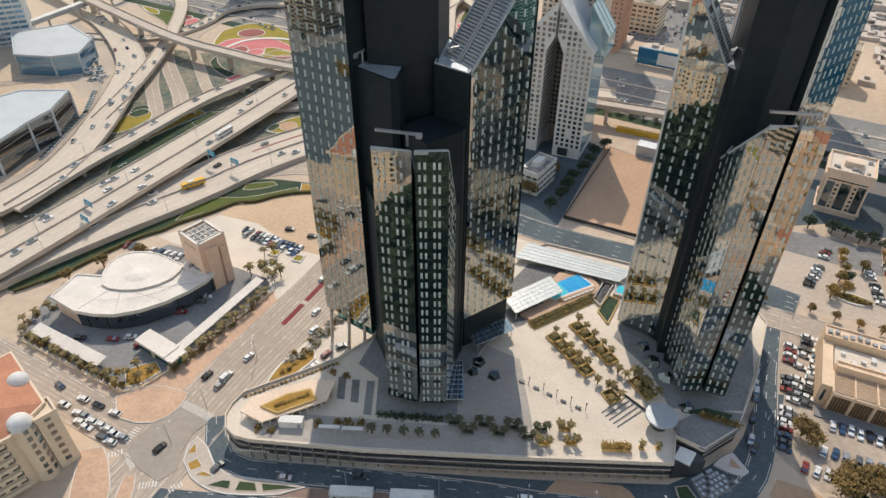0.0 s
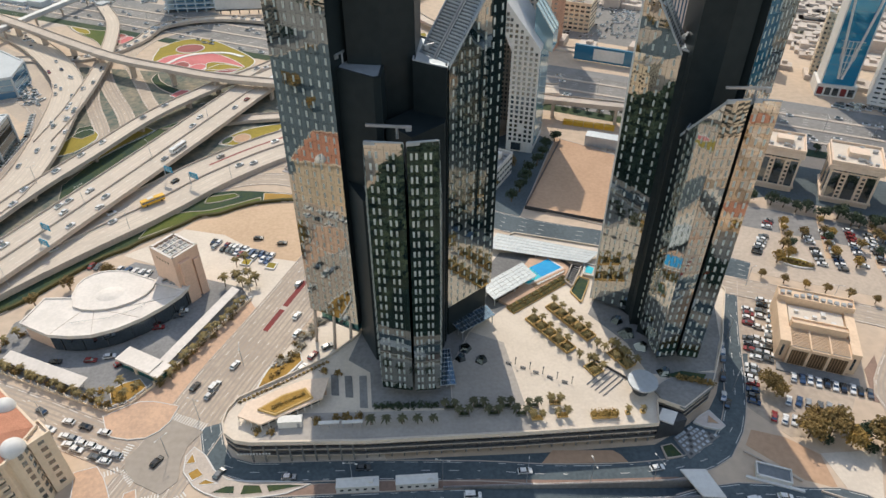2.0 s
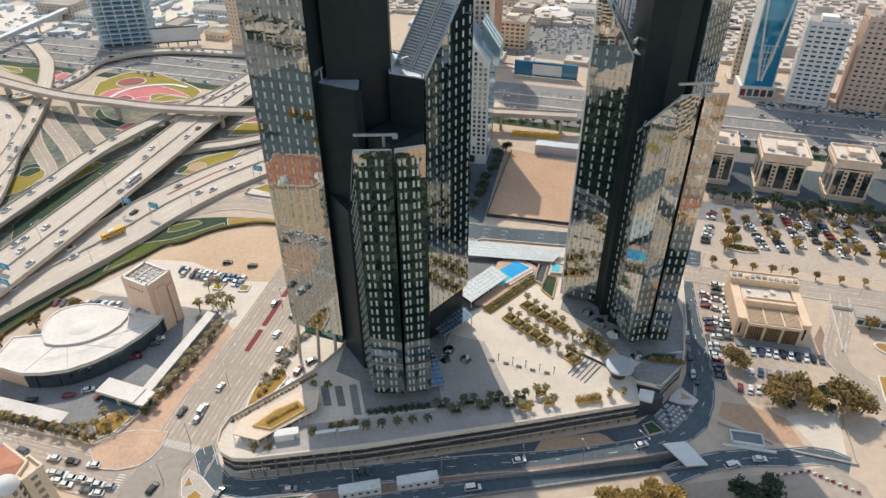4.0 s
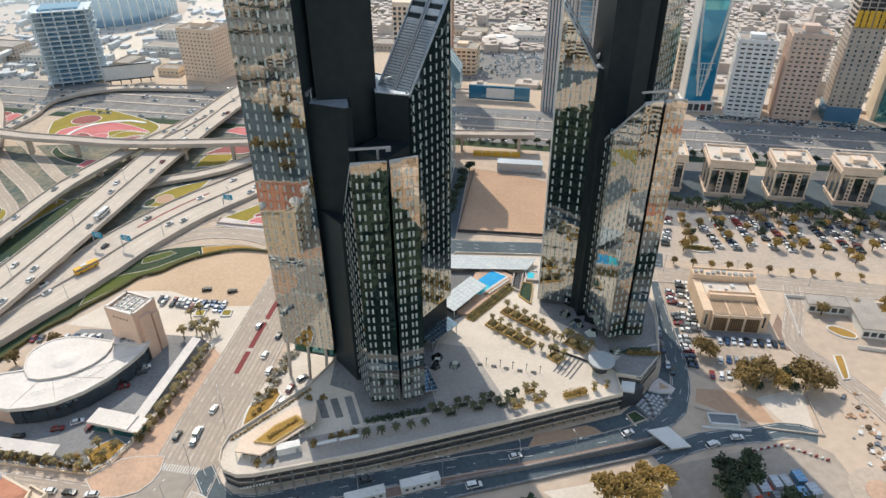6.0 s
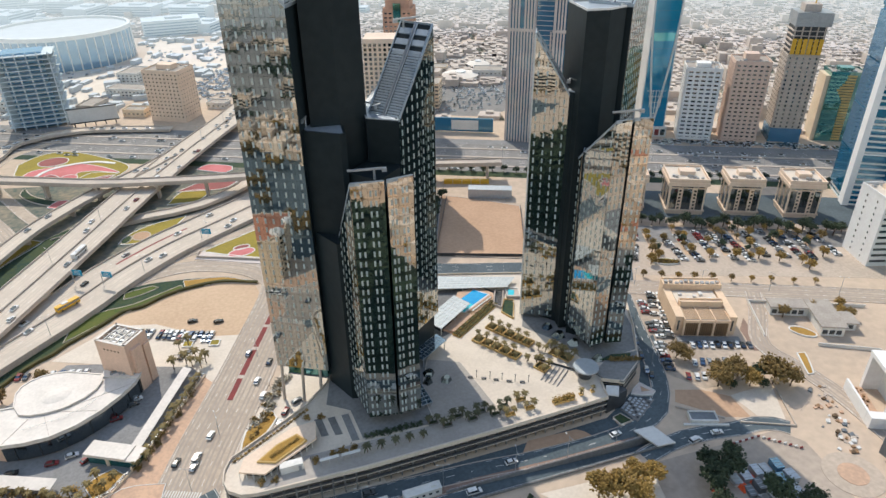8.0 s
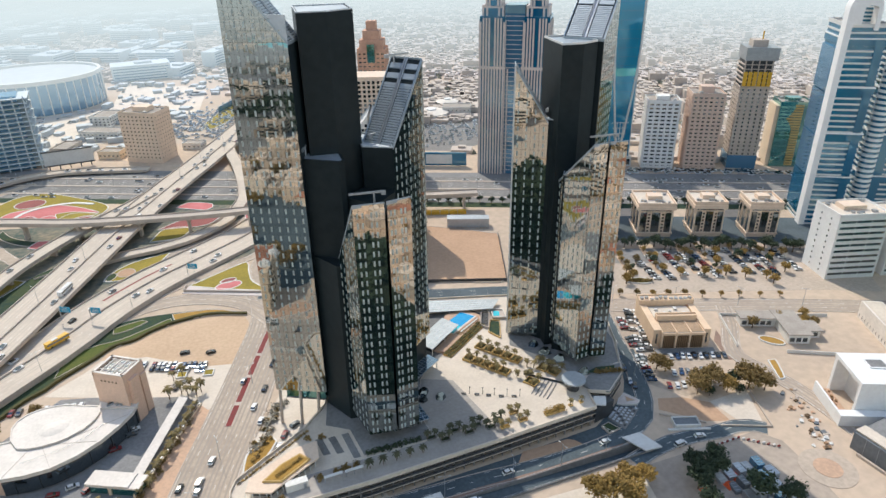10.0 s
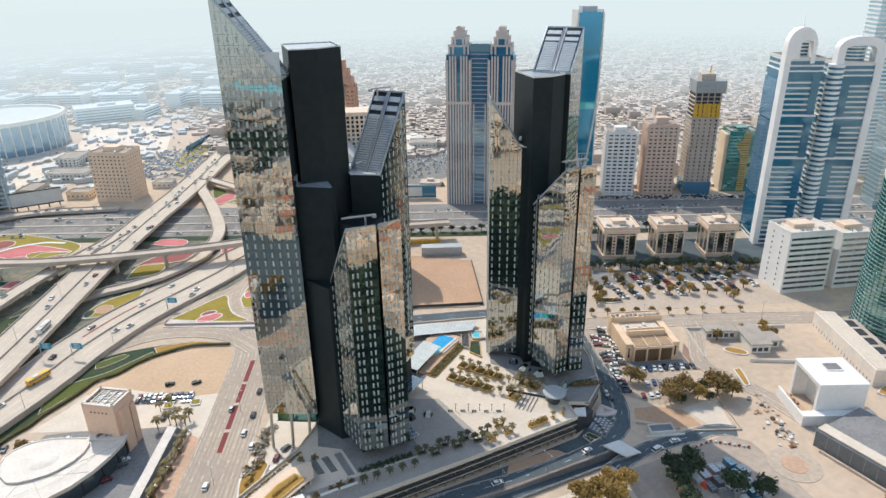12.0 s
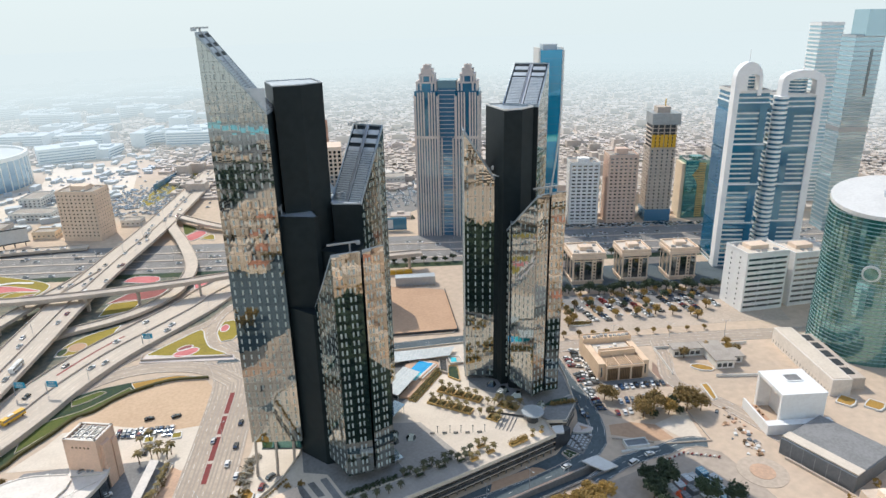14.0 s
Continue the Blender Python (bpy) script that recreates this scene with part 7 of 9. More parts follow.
# the rest of the district south of the towers, seen in the mirror glass
def district(name, x0, y0, x1, y1, seed, keep, fill=0.8, leaf=None):
    rng = random.Random(seed)
    walls, glz, lanes, trees = Geo(), Geo(), Geo(), Geo()
    y = y0
    while y < y1:
        x = x0 + rng.uniform(0, 20)
        while x < x1:
            if keep(x, y) and rng.random() < fill:
                w, d, h = rng.uniform(18, 34), rng.uniform(16, 28), rng.choice((7, 10, 14, 18, 24, 30) if x > -400 else (6, 7, 9))
                a = radians(-27 + rng.choice((0, 0, 4)))
                walls.box((x, y, h / 2), (w, d, h), a)
                walls.box((x + 2, y, h + 1.4), (w * 0.4, d * 0.35, 2.8), a)
                for k in range(int(h / 3.4)):
                    glz.box((x, y, 2.0 + k * 3.4), (w + 0.3, d * 0.86, 1.6), a)
                    glz.box((x, y, 2.0 + k * 3.4), (w * 0.86, d + 0.3, 1.6), a)
                for q in range(10):
                    px, py, s_ = x + rng.uniform(-24, 24), y + rng.choice((-19, 19)) + rng.uniform(-3, 3), rng.uniform(2, 4)
                    for r_ in range(16):
                        c_ = Vector((px + rng.gauss(0, s_ * 0.45), py + rng.gauss(0, s_ * 0.45), s_ * rng.uniform(0.8, 1.9)))
                        e_ = Euler((rng.uniform(-1, 1), rng.uniform(-1, 1), rng.uniform(0, 6.3))).to_matrix()
                        trees.add([c_ + e_ @ Vector(v_) * s_ * 0.32 for v_ in ((-1, -0.8, 0), (1, -0.7, 0.2), (0.8, 0.9, -0.1), (-0.8, 0.8, 0.2))], [(0, 1, 2, 3)])
            x += rng.uniform(36, 50)
        y += rng.uniform(40, 50)
    tagged(part(name, walls, VILLA_MIX), "sand-coloured mid-rise blocks south of the towers", "buildings", kind="stuff")
    tagged(part(name + "_glazing", glz, GLASS_DARK), "dark window bands of the mid-rise blocks", "windows", kind="stuff")
    tagged(part(name + "_trees", trees, leaf or LEAF), "street trees between the mid-rise blocks", "trees", kind="stuff")


VILLA_MIX = mat("mixed_render", (0.6, 0.5, 0.4), (0.5, 0.38, 0.28), 0.85, big=0.02, fine=0.3, bump=0.0, each=0.75)
# unseen dark sheets added so the shards mirror dark ground
setting("district_ground_far", Geo().prism([(-347, 190), (-347, -92), (-420, -330), (-555, -478), (-905, -515), (-905, 190)], 0, 0.006), HIGHWAY, "unseen dark sheet added below the western blocks for darker reflections", "ground")
setting("district_ground_creek", Geo().prism([(-903, -558), (-558, -522), (-440, -470), (-440, -900), (-903, -900)], 0, 0.006), HIGHWAY, "unseen dark sheet added beyond the turquoise strip for darker reflections", "ground")
setting("district_ground_west", Geo().prism([(-345, -90), (-135, -120), (-135, 88), (-200, 140), (-345, 190)], 0, 0.008), ASPHALT, "unseen dark sheet added in the west for darker reflections", "ground")
district("district_west", -740, -540, -345, 170, 6, lambda x, y: not (y < -400 and x < -520) and not (-500 < x < -370 and -270 < y < -130), 0.45, LEAF_GREEN)
district("district_south", -240, -520, 560, -20, 7, lambda x, y: not (-175 < x < 185 and y > -165) and not (x < -190 and y > -140))


# red-roofed villas and the added dark park, seen only in the mirror glass
def villas(name, x0, y0, x1, y1, seed, step=19.0):
    rng = random.Random(seed)
    walls, roofs, trees = Geo(), Geo(), Geo()
    y = y0
    while y < y1:
        x = x0 + rng.uniform(0, 6)
        while x < x1:
            w, d, h = rng.uniform(10, 15), rng.uniform(9, 13), rng.choice((6, 7, 9, 12))
            P = frame_at(x, y, -27 + rng.choice((0, 3, -3)))
            walls.prism(rect(P, -w / 2, -d / 2, w / 2, d / 2), 0, h)
            if rng.random() < 0.22:
                q = [(*p, h) for p in rect(P, -w / 2 - 0.6, -d / 2 - 0.6, w / 2 + 0.6, d / 2 + 0.6)]
                roofs.add(q + [(*P(-w * 0.2, 0), h + 2.6), (*P(w * 0.2, 0), h + 2.6)], [(0, 1, 5, 4), (1, 2, 5), (2, 3, 4, 5), (3, 0, 4)])
            else:
                walls.prism(rect(P, -w * 0.2, -d * 0.25, w * 0.25, d * 0.2), h, h + 2.4)
            for q in range(3):
                leafy(trees, rng, *P(rng.uniform(-10, 10), rng.choice((-9, 9))), rng.uniform(1.4, 2.6), 12)
            x += rng.uniform(0.85, 1.25) * step
        y += rng.uniform(0.9, 1.15) * step
    tagged(part(name, walls, VILLA_MIX), "warm sand-coloured villas behind the park", "houses", kind="stuff")
    tagged(part(name + "_roofs", roofs, TERRACOTTA), "red tiled hip roofs of the villas", "roofs", kind="stuff")
    tagged(part(name + "_trees", trees, LEAF_OCHRE), "dry ochre garden trees between the villas", "trees", kind="stuff")


def leafy(geo, rng, x, y, s, n):
    for k in range(n):
        c = Vector((x + rng.gauss(0, s * 0.5), y + rng.gauss(0, s * 0.5), s * rng.uniform(0.7, 1.9)))
        e = Euler((rng.uniform(-1, 1), rng.uniform(-1, 1), rng.uniform(0, 6.3))).to_matrix()
        geo.add([c + e @ Vector(v) * s * 0.36 for v in ((-1, -0.8, 0), (1, -0.7, 0.2), (0.8, 0.9, -0.1), (-0.8, 0.8, 0.2))], [(0, 1, 2, 3)])


villas("villas_south", 40, -145, 160, 30, 14)
villas("villas_park", -85, -145, 35, -75, 15)
villas("villas_west", -335, -125, -215, 5, 16)
# unseen trees added to keep the mirrored ground dark
g = Geo()
rng = random.Random(18)
for k in range(430):
    x, y = rng.uniform(-92, 30), rng.uniform(-60, 92)
    if x < 26 - max(0, y - 60) * 0.4:
        leafy(g, rng, x, y, rng.uniform(2.2, 4.2), 30)
for k in range(120):
    leafy(g, rng, rng.uniform(-490, -375), rng.uniform(-260, -140), rng.uniform(2.5, 5), 20)
tagged(part("park_trees", g, LEAF_GREEN), "dense deep green trees of the park", "trees", kind="stuff")
walled("cream_block", "cream mid-rise block at the edge of the park", -116, 2, -27, 26, 20, 17, 5, CREAM, 7, 5)

# low blocks, lots and the long fence beyond the highway on the interchange side
setting("lot_far_white", Geo().prism([(-330, 600), (-150, 640), (-60, 720), (-40, 860), (-140, 940), (-150, 800), (-300, 760), (-420, 700)], 0, 0.03), PAVING, "wide pale sandy lot beyond the hotel", "ground")
setting("lot_far_grey", Geo().prism([(-130, 620), (-40, 600), (20, 740), (-40, 760)], 0, 0.036), WORN_ASPHALT, "worn asphalt lot full of parked cars", "car park")
setting("lot_far_west", Geo().prism([(-330, 540), (-200, 575), (-150, 632), (-240, 640), (-360, 600)], 0, 0.04), CONCRETE, "pale concrete lot round the billboard", "car park")
frng = random.Random(44)
for x, y, w, d, h, m in ((-150, 660, 40, 20, 8, WHITE), (-180, 625, 26, 16, 6, CONCRETE), (-110, 705, 44, 18, 7, CONCRETE), (-150, 720, 30, 22, 10, WHITE), (-250, 655, 50, 24, 9, WHITE), (-300, 690, 40, 22, 12, CONCRETE), (-70, 590, 18, 12, 5, WHITE), (-140, 590, 20, 12, 6, CREAM), (110, 600, 30, 18, 8, WHITE), (150, 640, 36, 18, 7, CREAM), (60, 620, 28, 20, 6, CONCRETE), (200, 600, 30, 20, 9, WHITE)):
    walled("low_block", "low pale flat-roofed block beyond the highway", x, y, frng.choice((-25, -28, 65)), w, d, h, max(1, int(h / 3.2)), m, int(w / 4), int(d / 4), 1.8, 1.3, "building", False)
setting("lot_market", Geo().prism([(70, 520), (150, 478), (330, 560), (330, 700), (120, 720), (60, 620)], 0, 0.044), HIGHWAY, "worn asphalt market car park beyond the hoarding", "car park")
for x, y, r, h in ((170, 600, 18, 6), (205, 640, 12, 5)):
    t = thing("round_hall", "low round white hall in the car park", "hall", (x, y, 0))
    under(t, part("wall", Geo().tube((x, y, 0), (x, y, h), r, n=28), BRIGHT_WHITE))
    rf = under(t, part("roof", Geo().tube((x, y, h), (x, y, h + 2.2), r + 1, r * 0.4, 28), ROOF_WHITE, None, "shallow conical white roof"))
    under(rf, part("roof_cap", Geo().tube((x, y, h + 2.2), (x, y, h + 3.4), r * 0.3, n=16), BRIGHT_WHITE))
lfn = thing("long_fence", "long blue-grey screen wall beside the far road", "fence", (0, 740, 0), kind="structure")
for k in range(10):
    p, q = (-38 + k * 13.5, 716 + k * 23), (-38 + (k + 1) * 13.5, 716 + (k + 1) * 23)
    under(lfn, part("panel", Geo().wall_box(p, q, 0, math.dist(p, q) - 0.6, 0, 6.5, 0.5), GLASS_BLUEGREY))
    under(lfn, part("cap", Geo().wall_box(p, q, 0, math.dist(p, q), 6.5, 7.0, 0.6), DUSTY_WALL))

# far city
def far_city():
    rng = random.Random(21)
    g = Geo()
    green = Geo()
    base = Vector((0, 450))
    for k in range(52000):
        r_, an_ = 420 + 1900 * rng.random() ** 0.85, radians(rng.uniform(-25, 112))
        x, y = r_ * math.cos(an_), r_ * math.sin(an_)
        along = (x + 170) * 0.905 - (y - 522) * 0.425
        beyond = (x + 170) * 0.425 + (y - 522) * 0.905
        if beyond < 75 or (beyond < 130 and -60 < along < 900 and rng.random() < 0.85):
            continue
        dist = math.hypot(x, y)
        if abs(beyond - 150) < 40 and along < 420:
            continue
        if x < -15 and y < 960 or y < 560 and x < 60:
            continue
        if rng.random() < dist / 5200:
            continue
        near = dist < 1100
        w, d = rng.uniform(9, 22), rng.uniform(8, 19)
        h = rng.choice((2.5, 2.8, 3.2, 3.6)) if rng.random() < 0.96 else rng.uniform(6, 14)
        if rng.random() < 0.36:
            s = rng.uniform(3, 7)
            for q in range(3):
                green.add([(x + s * rng.uniform(-1, 1), y + s * rng.uniform(-1, 1), 0) for _ in range(3)] + [(x + rng.uniform(-2, 2), y + rng.uniform(-2, 2), rng.uniform(2.2, 4.2))], [(0, 1, 3), (1, 2, 3), (2, 0, 3)])
            continue
        a = radians(-25 + rng.choice((0, 0, 3, -4)))
        g.box((x, y, h / 2), (w, d, h), a)
        if near or rng.random() < 0.4:
            g.box((x + rng.uniform(-2, 2), y + rng.uniform(-2, 2), h + 1), (w * 0.35, d * 0.35, 2), a)
    return g, green


def south_city():
    rng = random.Random(27)
    g, green = Geo(), Geo()
    for k in range(9000):
        x, y = rng.uniform(-1700, 1500), rng.uniform(-1700, 300)
        if (-770 < x < 640 and y > -570) or (x > -770 and y > -120):
            continue
        if rng.random() < 0.4:
            s = rng.uniform(4, 9)
            green.add([(x + s * rng.uniform(-1, 1), y + s * rng.uniform(-1, 1), 0) for _ in range(3)] + [(x, y, rng.uniform(4, 8))], [(0, 1, 3), (1, 2, 3), (2, 0, 3)])
        else:
            g.box((x, y, 3), (rng.uniform(9, 24), rng.uniform(9, 20), rng.choice((6, 7, 10, 14))), radians(-27))
    return g, green


sg, sgreen = south_city()
tagged(part("south_houses", sg, VILLA_MIX), "countless sand-coloured houses south of the towers", "houses", kind="stuff")
tagged(part("south_trees", sgreen, LEAF), "trees among the southern houses", "trees", kind="stuff")
cg, cgreen = far_city()
VILLA = mat("villa_render", (0.6, 0.52, 0.455), (0.52, 0.44, 0.38), 0.85, big=0.02, fine=0.3, bump=0.0, each=0.22)
tagged(part("far_villas", cg, VILLA), "countless low pale villas fading into the distance", "houses", kind="stuff")
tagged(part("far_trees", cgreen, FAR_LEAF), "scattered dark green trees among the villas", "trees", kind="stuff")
g, gl_ = Geo(), Geo()
rng = random.Random(4)
for k in range(360):
    u, v = rng.uniform(-1300, 160), rng.uniform(960, 2000)
    w, d, h = rng.uniform(30, 80), rng.uniform(18, 40), rng.uniform(8, 26)
    if abs(u + 232) < 120 and abs(v - 850) < 110:
        continue
    a = radians(rng.choice((5, -25, 60)))
    g.box((u, v, h / 2), (w, d, h), a)
    g.box((u + 4, v, h + 1.2), (w * 0.3, d * 0.4, 2.4), a)
    for q in range(int(h / 3.6)):
        gl_.box((u, v, 2.4 + q * 3.6), (w * 0.94, d + 0.4, 1.5), a)
tagged(part("far_blocks", g, HAZED_BLOCK), "blocks beyond the arena with haze put into their blue-grey", "buildings", kind="stuff")

tagged(part("far_block_windows", gl_, GLASS_BLUEGREY), "window bands of the blocks with painted haze", "windows", kind="stuff")
g = Geo()
for k in range(420):
    u, v = rng.uniform(-420, 40), rng.uniform(600, 950)
    if abs(u + 22 - (-48 + (v - 560) * 0.41)) < 62 or math.hypot((u + 232) / 88, (v - 850) / 82) < 1 or rng.random() < 0.3:
        continue
    w, d, h = rng.uniform(5, 18), rng.uniform(4, 12), rng.choice((2.6, 3, 3.4, 5))
    g.box((u, v, h / 2), (w, d, h), radians(rng.choice((-25, 65, 5))))
tagged(part("far_sheds", g, DUSTY_WALL), "scattered pale sheds and trailers beyond the highway", "sheds", kind="stuff")
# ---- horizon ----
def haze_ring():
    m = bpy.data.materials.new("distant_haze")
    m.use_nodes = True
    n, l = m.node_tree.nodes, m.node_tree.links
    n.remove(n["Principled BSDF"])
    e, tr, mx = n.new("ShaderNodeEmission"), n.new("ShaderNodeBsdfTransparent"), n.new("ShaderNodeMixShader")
    # added glow stands in for haze, denser with height
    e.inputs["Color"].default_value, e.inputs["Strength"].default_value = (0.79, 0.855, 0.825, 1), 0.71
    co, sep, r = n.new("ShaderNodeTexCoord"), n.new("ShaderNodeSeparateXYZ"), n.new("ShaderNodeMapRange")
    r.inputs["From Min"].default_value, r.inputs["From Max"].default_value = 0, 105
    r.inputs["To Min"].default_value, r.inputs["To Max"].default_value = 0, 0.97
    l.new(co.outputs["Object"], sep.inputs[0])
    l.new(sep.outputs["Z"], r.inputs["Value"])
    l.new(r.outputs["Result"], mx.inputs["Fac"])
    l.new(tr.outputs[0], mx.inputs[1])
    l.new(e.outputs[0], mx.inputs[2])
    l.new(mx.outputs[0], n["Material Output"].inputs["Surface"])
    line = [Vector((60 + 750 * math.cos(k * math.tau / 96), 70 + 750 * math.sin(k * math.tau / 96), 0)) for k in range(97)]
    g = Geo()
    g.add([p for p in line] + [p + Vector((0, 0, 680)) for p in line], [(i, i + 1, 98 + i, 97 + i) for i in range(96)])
    ob = setting("backdrop", g, m, "glowing see-through ring standing in for distant haze", "backdrop")
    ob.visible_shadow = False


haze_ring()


# ---- plants ----
def palm(h, seed, label, leaf=FROND):
    rng = random.Random(seed)
    t = thing("palm_tree", label, "palm tree")
    g = Geo()
    for k in range(4):
        g.tube((0.06 * k * k * 0.2, 0, h * k / 4), (0.06 * (k + 1) ** 2 * 0.2, 0, h * (k + 1) / 4), 0.2 - 0.02 * k, 0.18 - 0.02 * k, 6)
    part("trunk", g, BARK, t, smooth=True)
    c = Geo()
    for k in range(20):
        a = k * 2.4 + rng.uniform(-0.3, 0.3)
        up = rng.uniform(-0.25, 0.95)
        L = rng.uniform(1.7, 2.5)
        d = Vector((math.cos(a), math.sin(a), 0))
        s = Vector((-d.y, d.x, 0))
        pts = [Vector((0.1, 0, h)) + d * L * q + Vector((0, 0, L * (up * q - 0.95 * q * q))) for q in (0, 0.35, 0.7, 1)]
        w = (0.1, 0.42, 0.34, 0.03)
        v = []
        for p, x in zip(pts, w):
            v += [p - s * x - Vector((0, 0, x * 0.5)), p, p + s * x - Vector((0, 0, x * 0.5))]
        c.add(v, [f for i in range(3) for f in ((3 * i, 3 * i + 1, 3 * i + 4, 3 * i + 3), (3 * i + 1, 3 * i + 2, 3 * i + 5, 3 * i + 4))])
    part("crown", c, leaf, t, "drooping fronds")
    return t


def tree(h, r, seed, leaf, label, n=380):
    rng = random.Random(seed)
    t = thing("tree", label, "tree")
    g = Geo().tube((0, 0, 0), (0.1, 0, h * 0.45), 0.28, 0.2, 7)
    tips = []
    for k in range(6):
        a = k * 1.05 + rng.uniform(-0.3, 0.3)
        b = Vector((math.cos(a) * r * rng.uniform(0.4, 0.7), math.sin(a) * r * rng.uniform(0.4, 0.7), h * rng.uniform(0.6, 0.85)))
        g.tube((0.1, 0, h * 0.4), b, 0.16, 0.05, 5)
        tips.append(b)
    part("trunk", g, BARK, t)
    c = Geo()
    lumps = tips + [Vector((rng.uniform(-.5, .5) * r, rng.uniform(-.5, .5) * r, h * rng.uniform(0.7, 0.92))) for _ in range(5)]
    for k in range(n):
        o = rng.choice(lumps)
        d = Vector((rng.gauss(0, 1), rng.gauss(0, 1), rng.gauss(0, 0.8))).normalized() * r * rng.uniform(0.15, 0.5)
        p = o + d
        p.z = max(p.z, h * 0.3)
        s = rng.uniform(0.22, 0.48) * (r / 3) ** 0.5
        q = Euler((rng.uniform(-1, 1), rng.uniform(-1, 1), rng.uniform(0, 6.3))).to_matrix()
        v = [p + q @ Vector(w) * s for w in ((-1, -0.6, 0), (1, -0.5, 0.15), (0.7, 0.8, -0.1), (-0.6, 0.7, 0.2), (0, 0, 0.45))]
        c.add(v, [(0, 1, 4), (1, 2, 4), (2, 3, 4), (3, 0, 4)])
    part("crown", c, leaf, t, "uneven crown of leaf clumps")
    return t


def shrub(seed, leaf, label):
    rng = random.Random(seed)
    t = thing("shrub", label, "shrub")
    c = Geo()
    for k in range(60):
        p = Vector((rng.gauss(0, 0.45), rng.gauss(0, 0.45), abs(rng.gauss(0.45, 0.3))))
        s = rng.uniform(0.15, 0.35)
        q = Euler((rng.uniform(-1, 1), rng.uniform(-1, 1), rng.uniform(0, 6.3))).to_matrix()
        c.add([p + q @ Vector(w) * s for w in ((-1, -0.6, 0), (1, -0.5, 0.15), (0.7, 0.8, -0.1), (-0.6, 0.7, 0.2), (0, 0, 0.45))], [(0, 1, 4), (1, 2, 4), (2, 3, 4), (3, 0, 4)])
    part("foliage", c, leaf, t)
    return t


PALMS = [palm(4.2, 1, "short palm with olive fronds in the plaza planters"), palm(5.0, 2, "slender palm with drooping olive fronds"), palm(4.4, 3, "short plaza-front palm with shade put into its green", FROND_SHADE)]
TREES = [tree(5.0, 2.4, 3, LEAF, "small dark green street tree"), tree(4.6, 2.3, 4, LEAF_OCHRE, "small ochre tree in the car park"), tree(9.0, 5.0, 5, LEAF, "broad olive-green shade tree", 900), tree(8.0, 4.4, 6, LEAF_OCHRE, "broad tree with dry ochre leaves", 850), tree(5.4, 2.8, 9, LEAF_GREEN, "deep green street tree"), tree(8.4, 4.6, 10, LEAF_GREEN, "broad deep green tree by the building plot", 850)]
SHRUBS = [shrub(7, LEAF, "rounded olive planted shrub"), shrub(8, LEAF_OCHRE, "rounded ochre shrub in a bed"), shrub(9, LEAF_GREEN, "rounded deep green shrub"), shrub(10, LEAF_PALE, "pale grey-leaved shrub beside the tower")]
used = set()
prng = random.Random(77)


def plant(proto, x, y, z=0.0, s=1.0):
    m = pose(x, y, z, 0, 0, prng.uniform(0, 360)) @ Matrix.Scale(s * prng.uniform(0.88, 1.12), 4)
    if proto.name not in used:
        used.add(proto.name)
        proto.matrix_basis = m
        return proto
    ob = copy_thing(proto, Matrix.Identity(4))
    ob.matrix_basis = m
    return ob


def along(a, b, n):
    return [(a[0] + (b[0] - a[0]) * k / max(1, n - 1), a[1] + (b[1] - a[1]) * k / max(1, n - 1)) for k in range(n)]


# plaza planters with palms
def planter(x, y, deg, w, d, h=0.7, label="square stone planter of golden stone with clipped hedge", stone=None):
    t = thing("planter", label, "planter", (x, y, PZ + 0.03), "plaza planters")
    t.rotation_euler.z = radians(deg)
    P = frame_at(0, 0, 0)
    for u0, v0, u1, v1 in ((-w / 2, -d / 2, w / 2, -d / 2 + 0.3), (-w / 2, d / 2 - 0.3, w / 2, d / 2), (-w / 2, -d / 2 + 0.3, -w / 2 + 0.3, d / 2 - 0.3), (w / 2 - 0.3, -d / 2 + 0.3, w / 2, d / 2 - 0.3)):
        part("kerb_stone", Geo().prism(rect(P, u0, v0, u1, v1), 0, h), stone or GOLD_STONE, t)
    part("soil", Geo().prism(rect(P, -w / 2 + 0.3, -d / 2 + 0.3, w / 2 - 0.3, d / 2 - 0.3), 0, h - 0.2), HEDGE, t)
    return t


for a, b in (((24.5, 171.2), (34.7, 156.4)), ((33.2, 177.6), (43.3, 162.4))):
    ang = math.degrees(math.atan2(b[1] - a[1], b[0] - a[0]))
    for x, y in along(a, b, 5):
        planter(x, y, ang, 4.3, 4.7, 1.0)
        P = frame_at(x, y, ang)
        for u, v in ((-1.5, 1.7), (1.5, -1.6)):
            plant(PALMS[0], *P(u, v), PZ + 0.7, 0.75)
        for k in range(4):
            plant(SHRUBS[k % 2], *P(prng.uniform(-1.3, 1.3), prng.uniform(-1.5, 1.5)), PZ + 0.7, 0.9)
for x, y, w in ((42.0, 145.8, 5.6), (51.4, 152.4, 4.6), (54.2, 148.2, 4.6)):
    planter(x, y, -60, w, 4.6)
    P = frame_at(x, y, -60)
    for u, v in ((-2.0, 2), (2, 2), (2.0, -2), (-3.4, 1.2)):
        plant(PALMS[0], *P(u, v), PZ + 0.2, 0.85)
    for k in range(5):
        plant(SHRUBS[k % 2], *P(prng.uniform(-2, 2), prng.uniform(-1.6, 1.6)), PZ + 0.45)
for x, y in ((45.6, 156.6), (47.6, 154.4), (38.0, 151.4)):
    plant(PALMS[0], x, y, PZ, 0.9)
